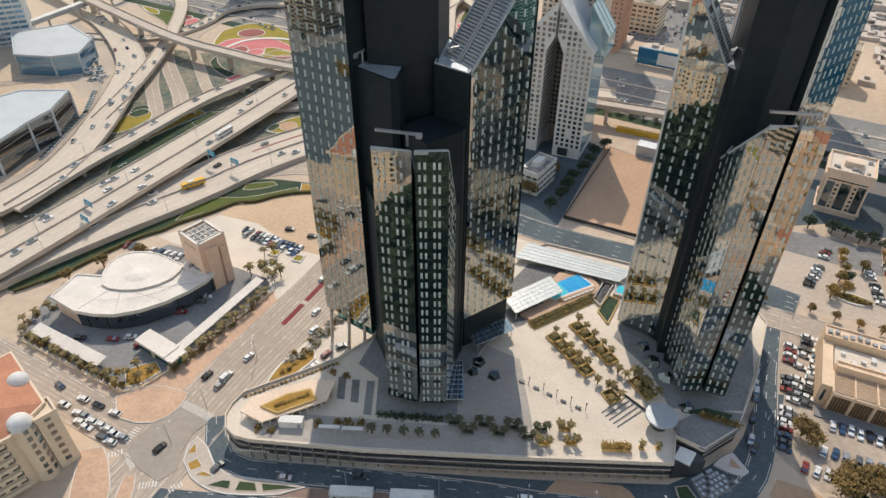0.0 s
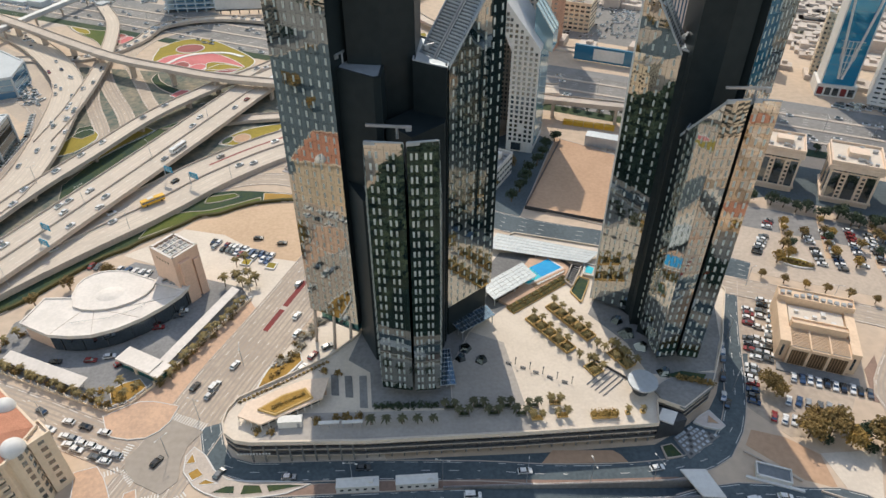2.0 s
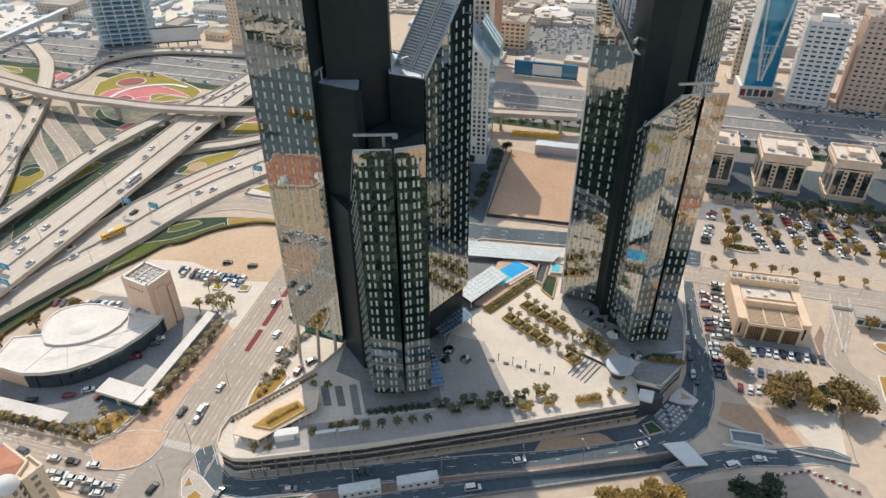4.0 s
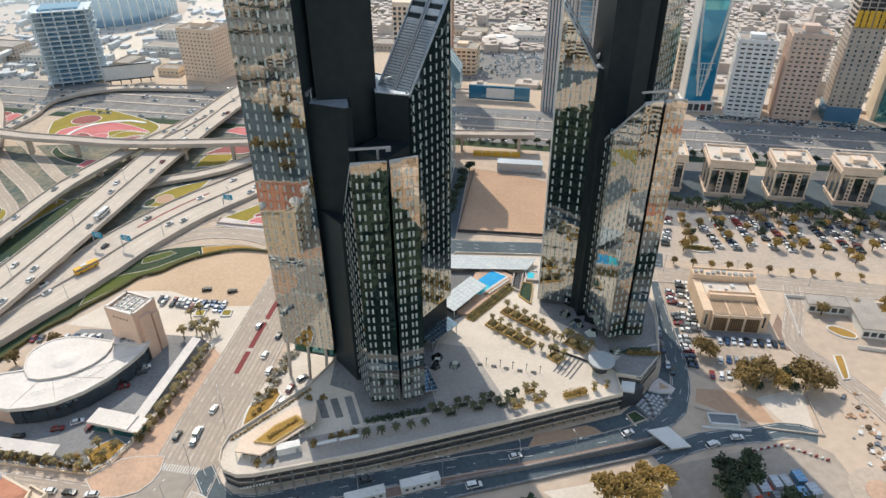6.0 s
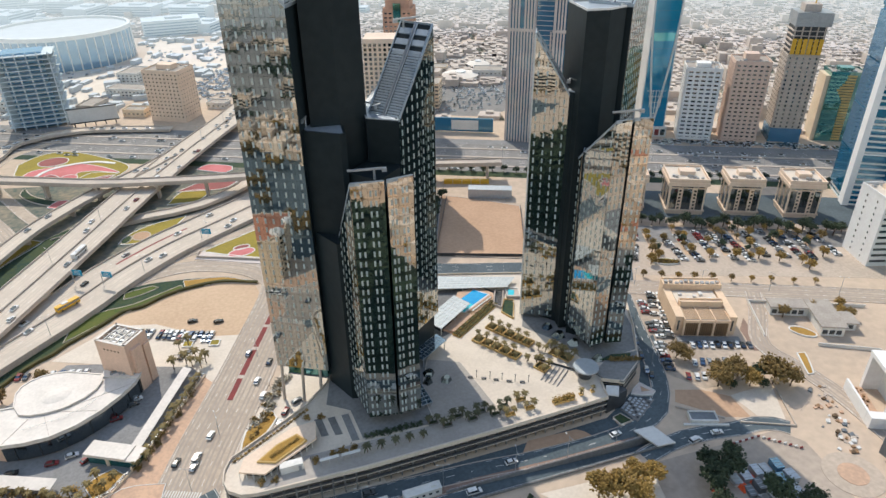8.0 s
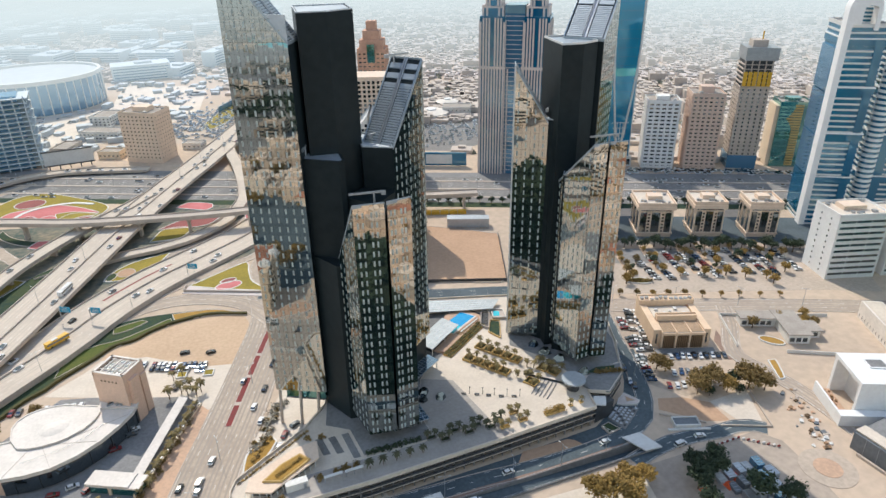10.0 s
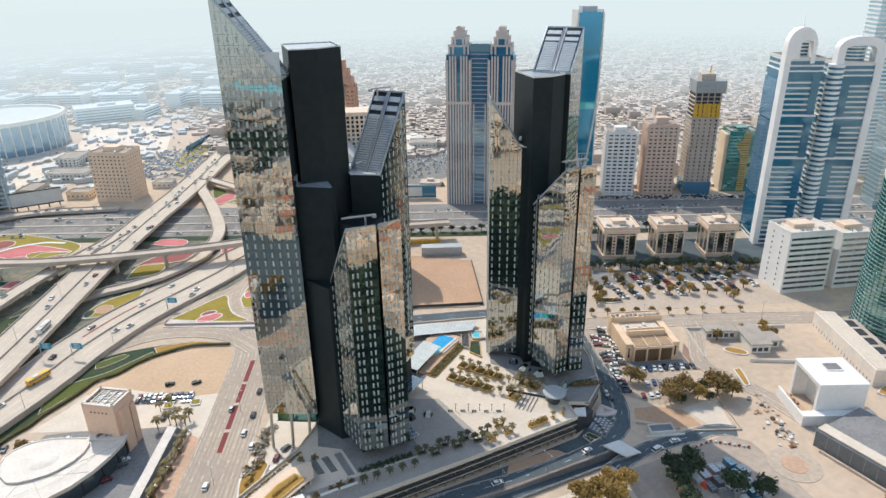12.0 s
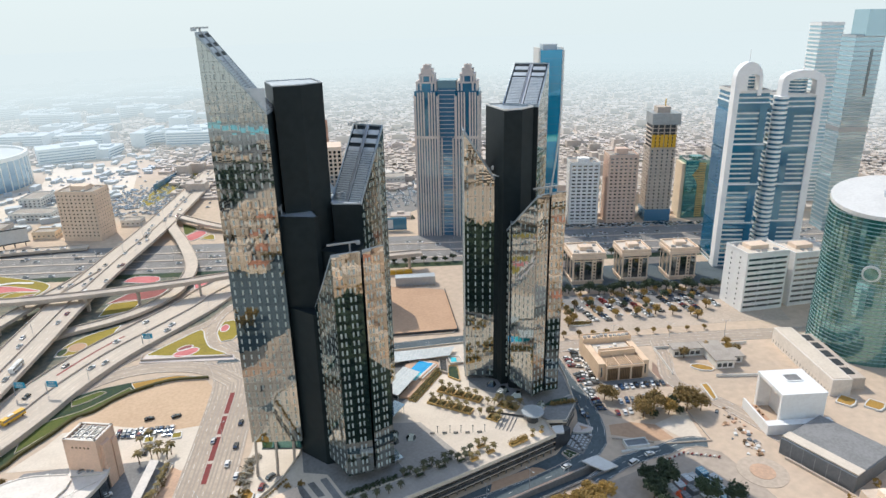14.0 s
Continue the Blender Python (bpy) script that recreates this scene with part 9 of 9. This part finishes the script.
for x, y, s in ((36, 89, 1.1), (42, 86, 1.2), (50, 90.5, 1.1), (56, 88, 1.0), (47, 82, 1.1)):
    plant(TREES[3], x, y, 0, s)
for x, y, s in ((77, 87, 1.0), (82, 82, 1.1), (88, 88, 0.8), (73, 79, 1.0), (90, 68, 1.1), (98, 62, 1.0), (70, 70, 1.1)):
    plant(TREES[5], x, y, 0, s)
for x, y in ((196, 145), (198, 141), (186, 152), (201, 150), (170, 152)):
    plant(TREES[prng.choice((0, 1))], x, y, 0, 1.2)
for a, b, n in (((-176, 163.5), (-129, 143.5), 13), ((-111, 152.5), (-91, 195), 15), ((-179, 170), (-170, 186), 5)):
    for x, y in along(a, b, n):
        plant(PALMS[1], x + prng.uniform(-1, 1), y + prng.uniform(-1, 1), 0, 0.85)
        plant(SHRUBS[0], x + prng.uniform(-2, 2), y + prng.uniform(-1, 1), 0, 1.5)
for k in range(5):
    plant(SHRUBS[1], -127 + prng.uniform(-5, 8), 145 + prng.uniform(-2, 6), 0, 1.7)
for x, y in ((-127, 147), (-122, 146), (-119, 149), (-125, 151)):
    plant(PALMS[1], x, y, 0, 0.9)
for x, y in ((-93.5, 205), (-90, 203), (-96, 208), (-92, 210), (-99, 219), (-95.2, 220.9), (-88, 206), (-101, 206)):
    plant(PALMS[1], x, y, 0, 1.1)
for x, y in ((-95.5, 222), (-84, 219)):
    bed("car_park_bed", [(x - 2.5, y - 1.5), (x + 1.5, y - 2.5), (x + 2.5, y + 1.5), (x - 1.5, y + 2.5)], GRASS_YELLOW, "small yellow bed in the car park", 0.15)
for x, y in ((-166, 206), (-152, 214), (-176, 196)):
    plant(TREES[0], x, y, 0, 1.3)
for x, y in along((30, 268), (62, 330), 8):
    plant(TREES[4], x - 3 + prng.uniform(-2, 2), y, 0, 1.3)
for x, y in ((18, 280), (30, 300), (26, 306)):
    plant(TREES[2], x, y, 0, 0.9)
for k in range(26):
    u = k / 25
    plant(TREES[4], 150 + u * 135 + prng.uniform(-3, 3), 274 - u * 66 + prng.uniform(-3, 3) - 12, 0, prng.uniform(1.1, 1.7))
for k in range(44):
    u = k / 43
    plant(TREES[4], 60 + u * 300, 383 - u * 140 + prng.uniform(-3, 3), 0, 1.0)


# ---- vehicles ----
def car(paint, label, kind="car"):
    t = thing(kind, label, "car" if kind == "car" else kind)
    L, W = (4.6, 1.85) if kind == "car" else (5.4, 2.0)
    prof = [(-L / 2, 0.35), (-L / 2, 0.85), (-L * 0.42, 0.98), (L * 0.2, 0.98), (L * 0.45, 0.82), (L / 2, 0.68), (L / 2, 0.35)]
    n = len(prof)
    v = [(x, -W / 2, z) for x, z in prof] + [(x, W / 2, z) for x, z in prof]
    part("body", Geo().add(v, [tuple(range(n)), tuple(reversed(range(n, 2 * n)))] + [(i, n + i, n + (i + 1) % n, (i + 1) % n) for i in range(n)]), paint, t)
    top, w2 = (1.45, W * 0.4) if kind == "car" else (1.95, W * 0.44)
    a, b, c, d = (-L * 0.44, -L * 0.33, L * 0.08, L * 0.24) if kind == "car" else (-L * 0.47, -L * 0.44, L * 0.14, L * 0.3)
    v = [(a, -W * 0.46, 0.95), (d, -W * 0.46, 0.95), (d, W * 0.46, 0.95), (a, W * 0.46, 0.95), (b, -w2, top), (c, -w2, top), (c, w2, top), (b, w2, top)]
    part("glazing", Geo().add(v, [(0, 1, 5, 4), (1, 2, 6, 5), (2, 3, 7, 6), (3, 0, 4, 7)]), GLASS_DARK, t, "dark glazing")
    part("roof", Geo().add([(b, -w2, top), (c, -w2, top), (c, w2, top), (b, w2, top), (b, -w2, top + 0.06), (c, -w2, top + 0.06), (c, w2, top + 0.06), (b, w2, top + 0.06)], [(3, 2, 1, 0), (4, 5, 6, 7), (0, 1, 5, 4), (1, 2, 6, 5), (2, 3, 7, 6), (3, 0, 4, 7)]), paint, t)
    for x in (-L * 0.3, L * 0.31):
        for y in (-1, 1):
            part("wheel", Geo().tube((x, y * W * 0.5, 0.33), (x, y * W * 0.36, 0.33), 0.33, n=8), TYRE, t)
    return t


NAMES = ["white", "silver grey", "black", "dark red", "grey", "dark blue"]
CARS = [car(p, n + " car with dark windows") for p, n in zip(CARPAINTS, NAMES)]
VANS = [car(CARPAINTS[0], "white minibus with dark windows", "van")]
crng = random.Random(9)
placed = []


def put_car(x, y, z, deg, which=None):
    c = which or crng.choices(CARS, (38, 18, 16, 8, 12, 8))[0]
    m = pose(x, y, z, 0, 0, deg)
    if c.name not in used:
        used.add(c.name)
        c.matrix_basis = m
    else:
        copy_thing(c, m)
    placed.append((x, y))


def car_row(a, b, n, deg, z=0.13, fill=0.85, jit=0.3):
    for x, y in along(a, b, n):
        if crng.random() < fill:
            put_car(x + crng.uniform(-jit, jit), y + crng.uniform(-jit, jit), z, deg + crng.uniform(-3, 3) + crng.choice((0, 180)))


car_row((114.4, 184), (97.2, 136.6), 18, 0 - 25, 0.09)
car_row((127.5, 187), (110.5, 156), 12, -25, 0.09)
car_row((122.5, 189), (100.5, 145), 15, -25, 0.09, 0.6)
car_row((101.2, 178), (88.0, 139.4), 14, 68, 0.2)
car_row((116.6, 147.5), (139.9, 139.1), 10, 68, 0.06, 1.0)
car_row((110, 137), (129, 131.5), 7, 60, 0.06, 0.8)
car_row((99, 131), (108, 128), 4, 60, 0.06, 0.8)
car_row((-111.9, 234.3), (-86.3, 222.5), 13, 70, 0.1, 0.9)
car_row((-113.4, 237.2), (-85.2, 225.6), 14, 70, 0.1, 0.85)
car_row((-112, 218), (-98, 213), 4, 70, 0.1, 0.6)
car_row((-163, 221), (-136, 215.5), 9, 75, 0.05, 0.7)
car_row((-143, 133), (-117, 121.6), 9, -15, 0.2, 0.9)
car_row((-141, 137), (-124, 131), 6, -15, 0.2, 0.6)
car_row((-134, 126.5), (-120, 119.6), 5, -15, 0.2, 0.8)
for x, y, a in ((-93.4, 239.6, 0), (-81.8, 235.3, 5), (-121.4, 181, 10), (-115.8, 187.7, 12), (-114.8, 190.5, 12), (-141.3, 164.2, 0), (-154.1, 163.8, 5), (-129.7, 162.3, 40), (-135, 166, 10), (-149, 141, 150), (-78, 132.6, 50), (-59, 164, 60), (-54, 168.5, 30), (-62, 158, 60)):
    put_car(x, y, 0.12, a)
for x, y, a in ((-37, 114.6, 0), (14, 111.6, 2), (56, 111.4, 8), (-60, 112, 0), (-82, 114, 60), (-103, 119, 60), (-93, 146, 65), (-87, 160, 66), (-68, 186, 66), (-66.5, 176, 66), (-70, 206, 66), (-56, 214, 66), (-99, 150, 66), (-62, 197, 66), (88, 136, 60), (92, 100, -10)):
    put_car(x, y, 0.17, a)
for x, y, a in ((82, 99.2, 8), (-92, 150, 66), (-3, 103.7, 0)):
    put_car(x, y, 0.17, a, VANS[0])
for k, (a, b) in enumerate((((163.7, 238.9), (159.4, 211.6)), ((183.9, 236.4), (176.5, 206.6)), ((198.6, 228.7), (193, 198.9)), ((220.6, 225.7), (213.4, 195.9)), ((236.5, 217.7), (225.4, 189.5)), ((150.2, 246.2), (134, 221)), ((172, 236), (167, 208)), ((191, 232), (185, 203)), ((210, 226), (203, 198)), ((246, 212), (240, 186)), ((229, 220), (220, 192)))):
    car_row(a, b, 11, -25, 0.08, 0.88)
for line, offs, z, n in ((FLY_A, (-9.5, -6, -3, 3.5, 6.5, 9.5), 0, 15), (FLY_B, (-10.5, -7, -3.5, 3.8, 7, 10.5), 0, 10), (FLY_C, (-8, -4, 0, 4, 8), 0, 10)):
    for k in range(n):
        i = crng.randrange(2, len(line) - 2)
        o = crng.choice(offs)
        d = (line[i + 1] - line[i - 1]).normalized()
        p = line[i] + Vector((d.y, -d.x, 0)) * o
        put_car(p.x, p.y, p.z + 0.02, math.degrees(math.atan2(d.y, d.x)) + (180 if o < 0 else 0))
# the distant rest of the traffic and the parked cars, joined
g, gw = Geo(), Geo()
def block_car(x, y, z, a):
    c, s = math.cos(a), math.sin(a)
    g.box((x, y, z + 0.62), (4.5, 1.8, 0.7), a)
    gw.box((x - 0.3 * c, y - 0.3 * s, z + 1.18), (2.3, 1.55, 0.46), a)
for k in range(420):
    i = crng.randrange(1, len(hl) - 1)
    o = crng.choice((-25, -22, -19.5, -15, -11.4, -8, -4, 4, 8, 11.4, 15, 19.5, 22, 25))
    d = (hl[i + 1] - hl[i]).normalized()
    p = hl[i].lerp(hl[i + 1], crng.random()) + Vector((d.y, -d.x, 0)) * o
    if -420 < p.x < 760:
        block_car(p.x, p.y, 0.1, math.atan2(d.y, d.x))
for k in range(150):
    line = crng.choice((FLY_A, FLY_C, FLY_G, FLY_A))
    i = crng.randrange(2, len(line) - 2)
    d = (line[i + 1] - line[i - 1]).normalized()
    p = line[i] + Vector((d.y, -d.x, 0)) * crng.uniform(-4, 4)
    if p.y > 420:
        block_car(p.x, p.y, p.z, math.atan2(d.y, d.x))
for k in range(260):
    u = crng.random()
    x, y = 250 + u * 190, 412 - u * 95
    block_car(x + crng.uniform(-6, 6), y + crng.uniform(-8, 2) - 34, 0.08, crng.choice((radians(-25), radians(65))))
for k in range(300):
    block_car(-345 + crng.uniform(0, 130) , 560 + crng.uniform(40, 300), 0.02, crng.choice((0.1, 1.6)))
for r in range(9):
    for k in range(16):
        if crng.random() < 0.75:
            block_car(150 + r * 13 + k * 0.4, 560 + k * 3 - r * 5, 0.02, radians(-25))
for a_, b_, n_ in (((-240.5, 292), (-244.5, 345), 16), ((-244.5, 345), (-254, 374), 9)):
    for x, y in along(a_, b_, n_):
        block_car(x - 4.2, y, 0.1, radians(80))
for k in range(70):
    u = crng.random()
    block_car(-262 - u * 75 + crng.uniform(-4, 4), 392 + u * 82 + crng.uniform(-9, 9), 0.03, crng.choice((0.9, 2.4)))
for k in range(330):
    u, v = crng.random(), crng.random()
    block_car(-112 + u * 70 + v * 45, 625 + v * 110 - u * 12, 0.04, crng.choice((radians(65), radians(-25))))
for k in range(360):
    u, v = crng.uniform(-400, 30), crng.uniform(600, 940)
    if abs(u - (-48 + (v - 560) * 0.41)) > 26 and math.hypot((u + 232) / 88, (v - 850) / 82) > 1:
        block_car(u, v, 0.05, crng.choice((radians(65), radians(-25))))
for k in range(95):
    line, w_ = crng.choice(((FLY_A, 10.5), (FLY_A, 10.5), (FLY_B, 11), (FLY_B, 11), (FLY_C, 7.5), (FLY_D, 3), (FLY_H, 3)))
    i = crng.randrange(2, len(line) - 2)
    d = (line[i + 1] - line[i - 1]).normalized()
    o = crng.uniform(1.6, w_) * crng.choice((-1, 1))
    p = line[i].lerp(line[i + 1], crng.random()) + Vector((d.y, -d.x, 0)) * o
    if p.y < 460 and p.y > 190:
        block_car(p.x, p.y, p.z, math.atan2(d.y, d.x))
for k in range(1500):
    u, v = crng.uniform(75, 320), crng.uniform(500, 705)
    if v > 520 - (u - 70) * 0.5 and v > 478 + (u - 150) * 0.46 and min(math.hypot(u - 170, v - 600) - 20, math.hypot(u - 205, v - 640) - 14) > 0:
        block_car(u, round(v / 7) * 7 + (u - 75) * -0.02, 0.05, radians(65))
MIXED = mat("mixed_car_paint", (0.5, 0.5, 0.5), (0.35, 0.35, 0.36), 0.3, 0.1, bump=0.0, each=0.95)
tagged(part("distant_cars", g, MIXED), "many small distant cars on the highway", "cars", kind="stuff")
tagged(part("distant_car_windows", gw, GLASS_DARK), "dark windows of the distant cars", "cars", kind="stuff")
# yellow bus and coaches
def bus(x, y, z, deg, paint, label):
    t = thing("bus", label, "bus", (x, y, z))
    t.rotation_euler.z = radians(deg)
    part("body", Geo().box((0, 0, 1.75), (11.5, 2.5, 2.6)), paint, t)
    part("window_band", Geo().box((0, 0, 2.15), (11.3, 2.56, 0.9)), GLASS_DARK, t)
    part("roof_unit", Geo().box((-1, 0, 3.2), (3, 1.6, 0.35)), WHITE, t)
    for a in (-3.6, 3.8):
        for b in (-1, 1):
            part("wheel", Geo().tube((a, b * 1.26, 0.5), (a, b * 0.9, 0.5), 0.5, n=10), TYRE, t)


i = len(FLY_B) // 3
bus(-150, 268, 3.0, 42, YELLOW, "bright yellow bus on the ramp road")
bus(-150, 315, 7.02, 68, CARPAINTS[0], "white coach on the wide flyover")
bus(-116, 405, 7.02, 66, CARPAINTS[0], "white coach on the wide flyover")

# ---- street furniture ----
def street_lamp():
    t = thing("street_lamp", "tall grey double-arm street lamp", "street lamp", group="street lamps")
    part("pole", Geo().tube((0, 0, 0), (0, 0, 10), 0.14, 0.08, 6), METAL, t)
    part("arm", Geo().tube((-1.8, 0, 10.3), (1.8, 0, 10.3), 0.06, n=5).tube((0, 0, 9.8), (0, 0, 10.3), 0.07, n=5), METAL, t)
    for s in (-1.9, 1.9):
        part("lantern", Geo().box((s, 0, 10.25), (0.8, 0.3, 0.16)), WHITE, t)
    return t


lamp = street_lamp()
lamp.matrix_basis = pose(-94, 136, 0, 0, 0, -22)
spots = [(-84, 160), (-66.5, 203), (-100, 121), (-40, 109.5), (-12, 109.8), (14, 108), (34, 107.6), (54, 108), (92, 142), (100, 168), (-146, 137), (-172, 148), (120, 199), (150, 186), (180, 172), (210, 158)]
spots += [(p.x, p.y, p.z) for p in FLY_A[4::5]] + [(p.x, p.y, p.z) for p in sides(FLY_B, 12.6)[3::5]] + [(p.x, p.y, p.z) for p in sides(FLY_C, 10.8)[3::6]]
spots += [(p.x, p.y, 0) for p in hl if -300 < p.x < 620]
for s in spots:
    copy_thing(lamp, pose(*(*s, 0)[:3], 0, 0, crng.uniform(0, 180)))


def gantry(x, y, z, deg):
    t = thing("road_sign", "blue direction sign on a grey pole", "road sign", (x, y, z), "direction signs")
    t.rotation_euler.z = radians(deg)
    part("pole", Geo().tube((0, 0, 0), (0, 0, 7), 0.25, n=6), METAL, t)
    part("arm", Geo().tube((0, 0, 6.2), (4.5, 0, 6.2), 0.15, n=5), METAL, t)
    brd = part("board", Geo().box((3.4, 0, 6.2), (5.5, 0.2, 3.2)), SIGN_BLUE, t, "blue-green sign board")
    for k in range(3):
        part("text_bar", Geo().box((3.4, -0.13, 5.4 + k * 0.8), (3.8 - k * 0.5, 0.04, 0.25)), WHITE, brd)


for x, y, z, a in ((-150, 290, 4, -60), (-136, 285, 3, -60), (-88, 322, 0.5, -55), (-186, 229, 3.3, -60), (-190, 240, 4, -60)):
    gantry(x, y, z, a + 30)

# kiosk, construction plot and its clutter
kk = thing("vent_kiosk", "low white ventilation kiosk with a recessed roof", "kiosk", (95, 109, 0))
P = frame_at(91.6, 107.8, -20)
under(kk, part("wall", Geo().prism(rect(P, -5.2, -2.6, 5.2, 2.6), 0, 1.6), WHITE))
under(kk, part("rim", ribbon(Geo(), [Vector((*p, 1.6)) for p in rect(P, -5.2, -2.6, 5.2, 2.6) + [P(-5.2, -2.6)]], -0.5, 0.1, 0, 0.5), WHITE))
under(kk, part("glass_roof", Geo().prism(rect(P, -4.7, -2.1, 4.7, 2.1), 1.6, 1.75), SLATE))
under(kk, part("ramp", Geo().prism(rect(P, -8, -3.6, 9, -2.7), 0, 0.7), WHITE))
bw = thing("plot_wall", "low concrete plot wall", "wall", (122, 95, 0), kind="structure")
for a, b in (((133, 118), (122.6, 93)), ((122.6, 93), (104, 101.5)), ((86, 117), (100, 105.4))):
    under(bw, part("wall_run", Geo().wall_box(a, b, 0, math.dist(a, b), 0, 0.8, 0.4), CONCRETE))
# dusty plot outlined along the tower's shadow, shade in its colour
setting("site_ground", Geo().prism([(60, 95.4), (80, 95), (96, 94.4), (114, 94.2), (120, 86), (118.4, 73), (114, 50), (60, 52), (56, 78)], 0, 0.05), SITE_DUST_SHADE, "dusty construction ground with tower shade put into its grey", "ground")
srng = random.Random(31)
for r in range(4):
    for c in range(5):
        if (r, c) in ((3, 0), (2, 4)):
            continue
        t = thing("site_container", "grey-blue flat-roofed site container", "container", (83.5 + c * 4.3 + r * 1.1 + srng.uniform(-0.3, 0.3), 79.6 - r * 5.6 + srng.uniform(-0.4, 0.4), 0.06), "site containers")
        t.rotation_euler.z = radians(-6 + srng.uniform(-4, 4))
        w, hgt = srng.uniform(2.3, 3.4), srng.choice((1.4, 2.5, 2.6))
        part("body", Geo().box((0, 0, hgt / 2), (w, 4.6, hgt)), srng.choice((LOUVRE, SLATE, METAL, SLATE, GLASS_BLUEGREY)), t)
        for e in (-1.5, 0.0, 1.5):
            part("roof_rib", Geo().box((0, e, hgt + 0.05), (w * 0.95, 0.16, 0.1)), METAL, t)
for x, y, a, b in ((75.5, 77, 5, 3.4), (84, 77, 3, 6), (89, 79, 3, 5)):
    t = thing("orange_tarpaulin", "bright orange tarpaulin over site material", "tarpaulin", (x, y, 0.06))
    part("sheet", Geo().add([(-a / 2, -b / 2, 0), (a / 2, -b / 2, 0), (a / 2, b / 2, 0), (-a / 2, b / 2, 0), (-a / 4, -b / 5, 1.3), (a / 4, -b / 6, 1.5), (a / 5, b / 4, 1.2), (-a / 5, b / 4, 1.4)], [(0, 1, 5, 4), (1, 2, 6, 5), (2, 3, 7, 6), (3, 0, 4, 7), (4, 5, 6, 7)]), ORANGE, t)
for k in range(18):
    t = thing("road_barrier", "red and white plastic road barrier", "barrier", (93 + k * 1.35, 93.5 - (k > 9) * (k - 9) * 1.2, 0.06), "road barriers")
    part("block", Geo().box((0, 0, 0.4), (1.2, 0.45, 0.8)), RED_PAINT if k % 2 else WHITE, t)
    part("foot", Geo().box((0, 0, 0.06), (1.25, 0.6, 0.12)), CONCRETE, t)
for k in range(64):
    y = 92 + srng.uniform(-17, 17)
    x = 135 + (y - 76) * 0.36 + srng.gauss(0, 3.2)
    if x > 136.5 + (y - 74) * 0.42:
        continue
    t = thing("rubble_pile", "pale pile of building material", "building material", (x, y, 0.02), "building material piles")
    s = srng.uniform(0.6, 1.5)
    part("mound", Geo().box((0, 0, s * 0.25), (s, s * 1.3, s * 0.5), srng.uniform(0, 3)).box((s * 0.4, 0.3, s * 0.4), (s * 0.7, s * 0.6, s * 0.3), srng.uniform(0, 3)), srng.choice((CONCRETE, WOOD, WHITE, PAVE_PINK, SLATE, SOIL)), t)
# trees out of view, added to darken the western reflections
for k in range(34):
    x, y = prng.uniform(-330, -150), prng.uniform(-50, 80)
    plant(TREES[prng.choice((0, 2, 3))], x, y, 0.05, 1.1)
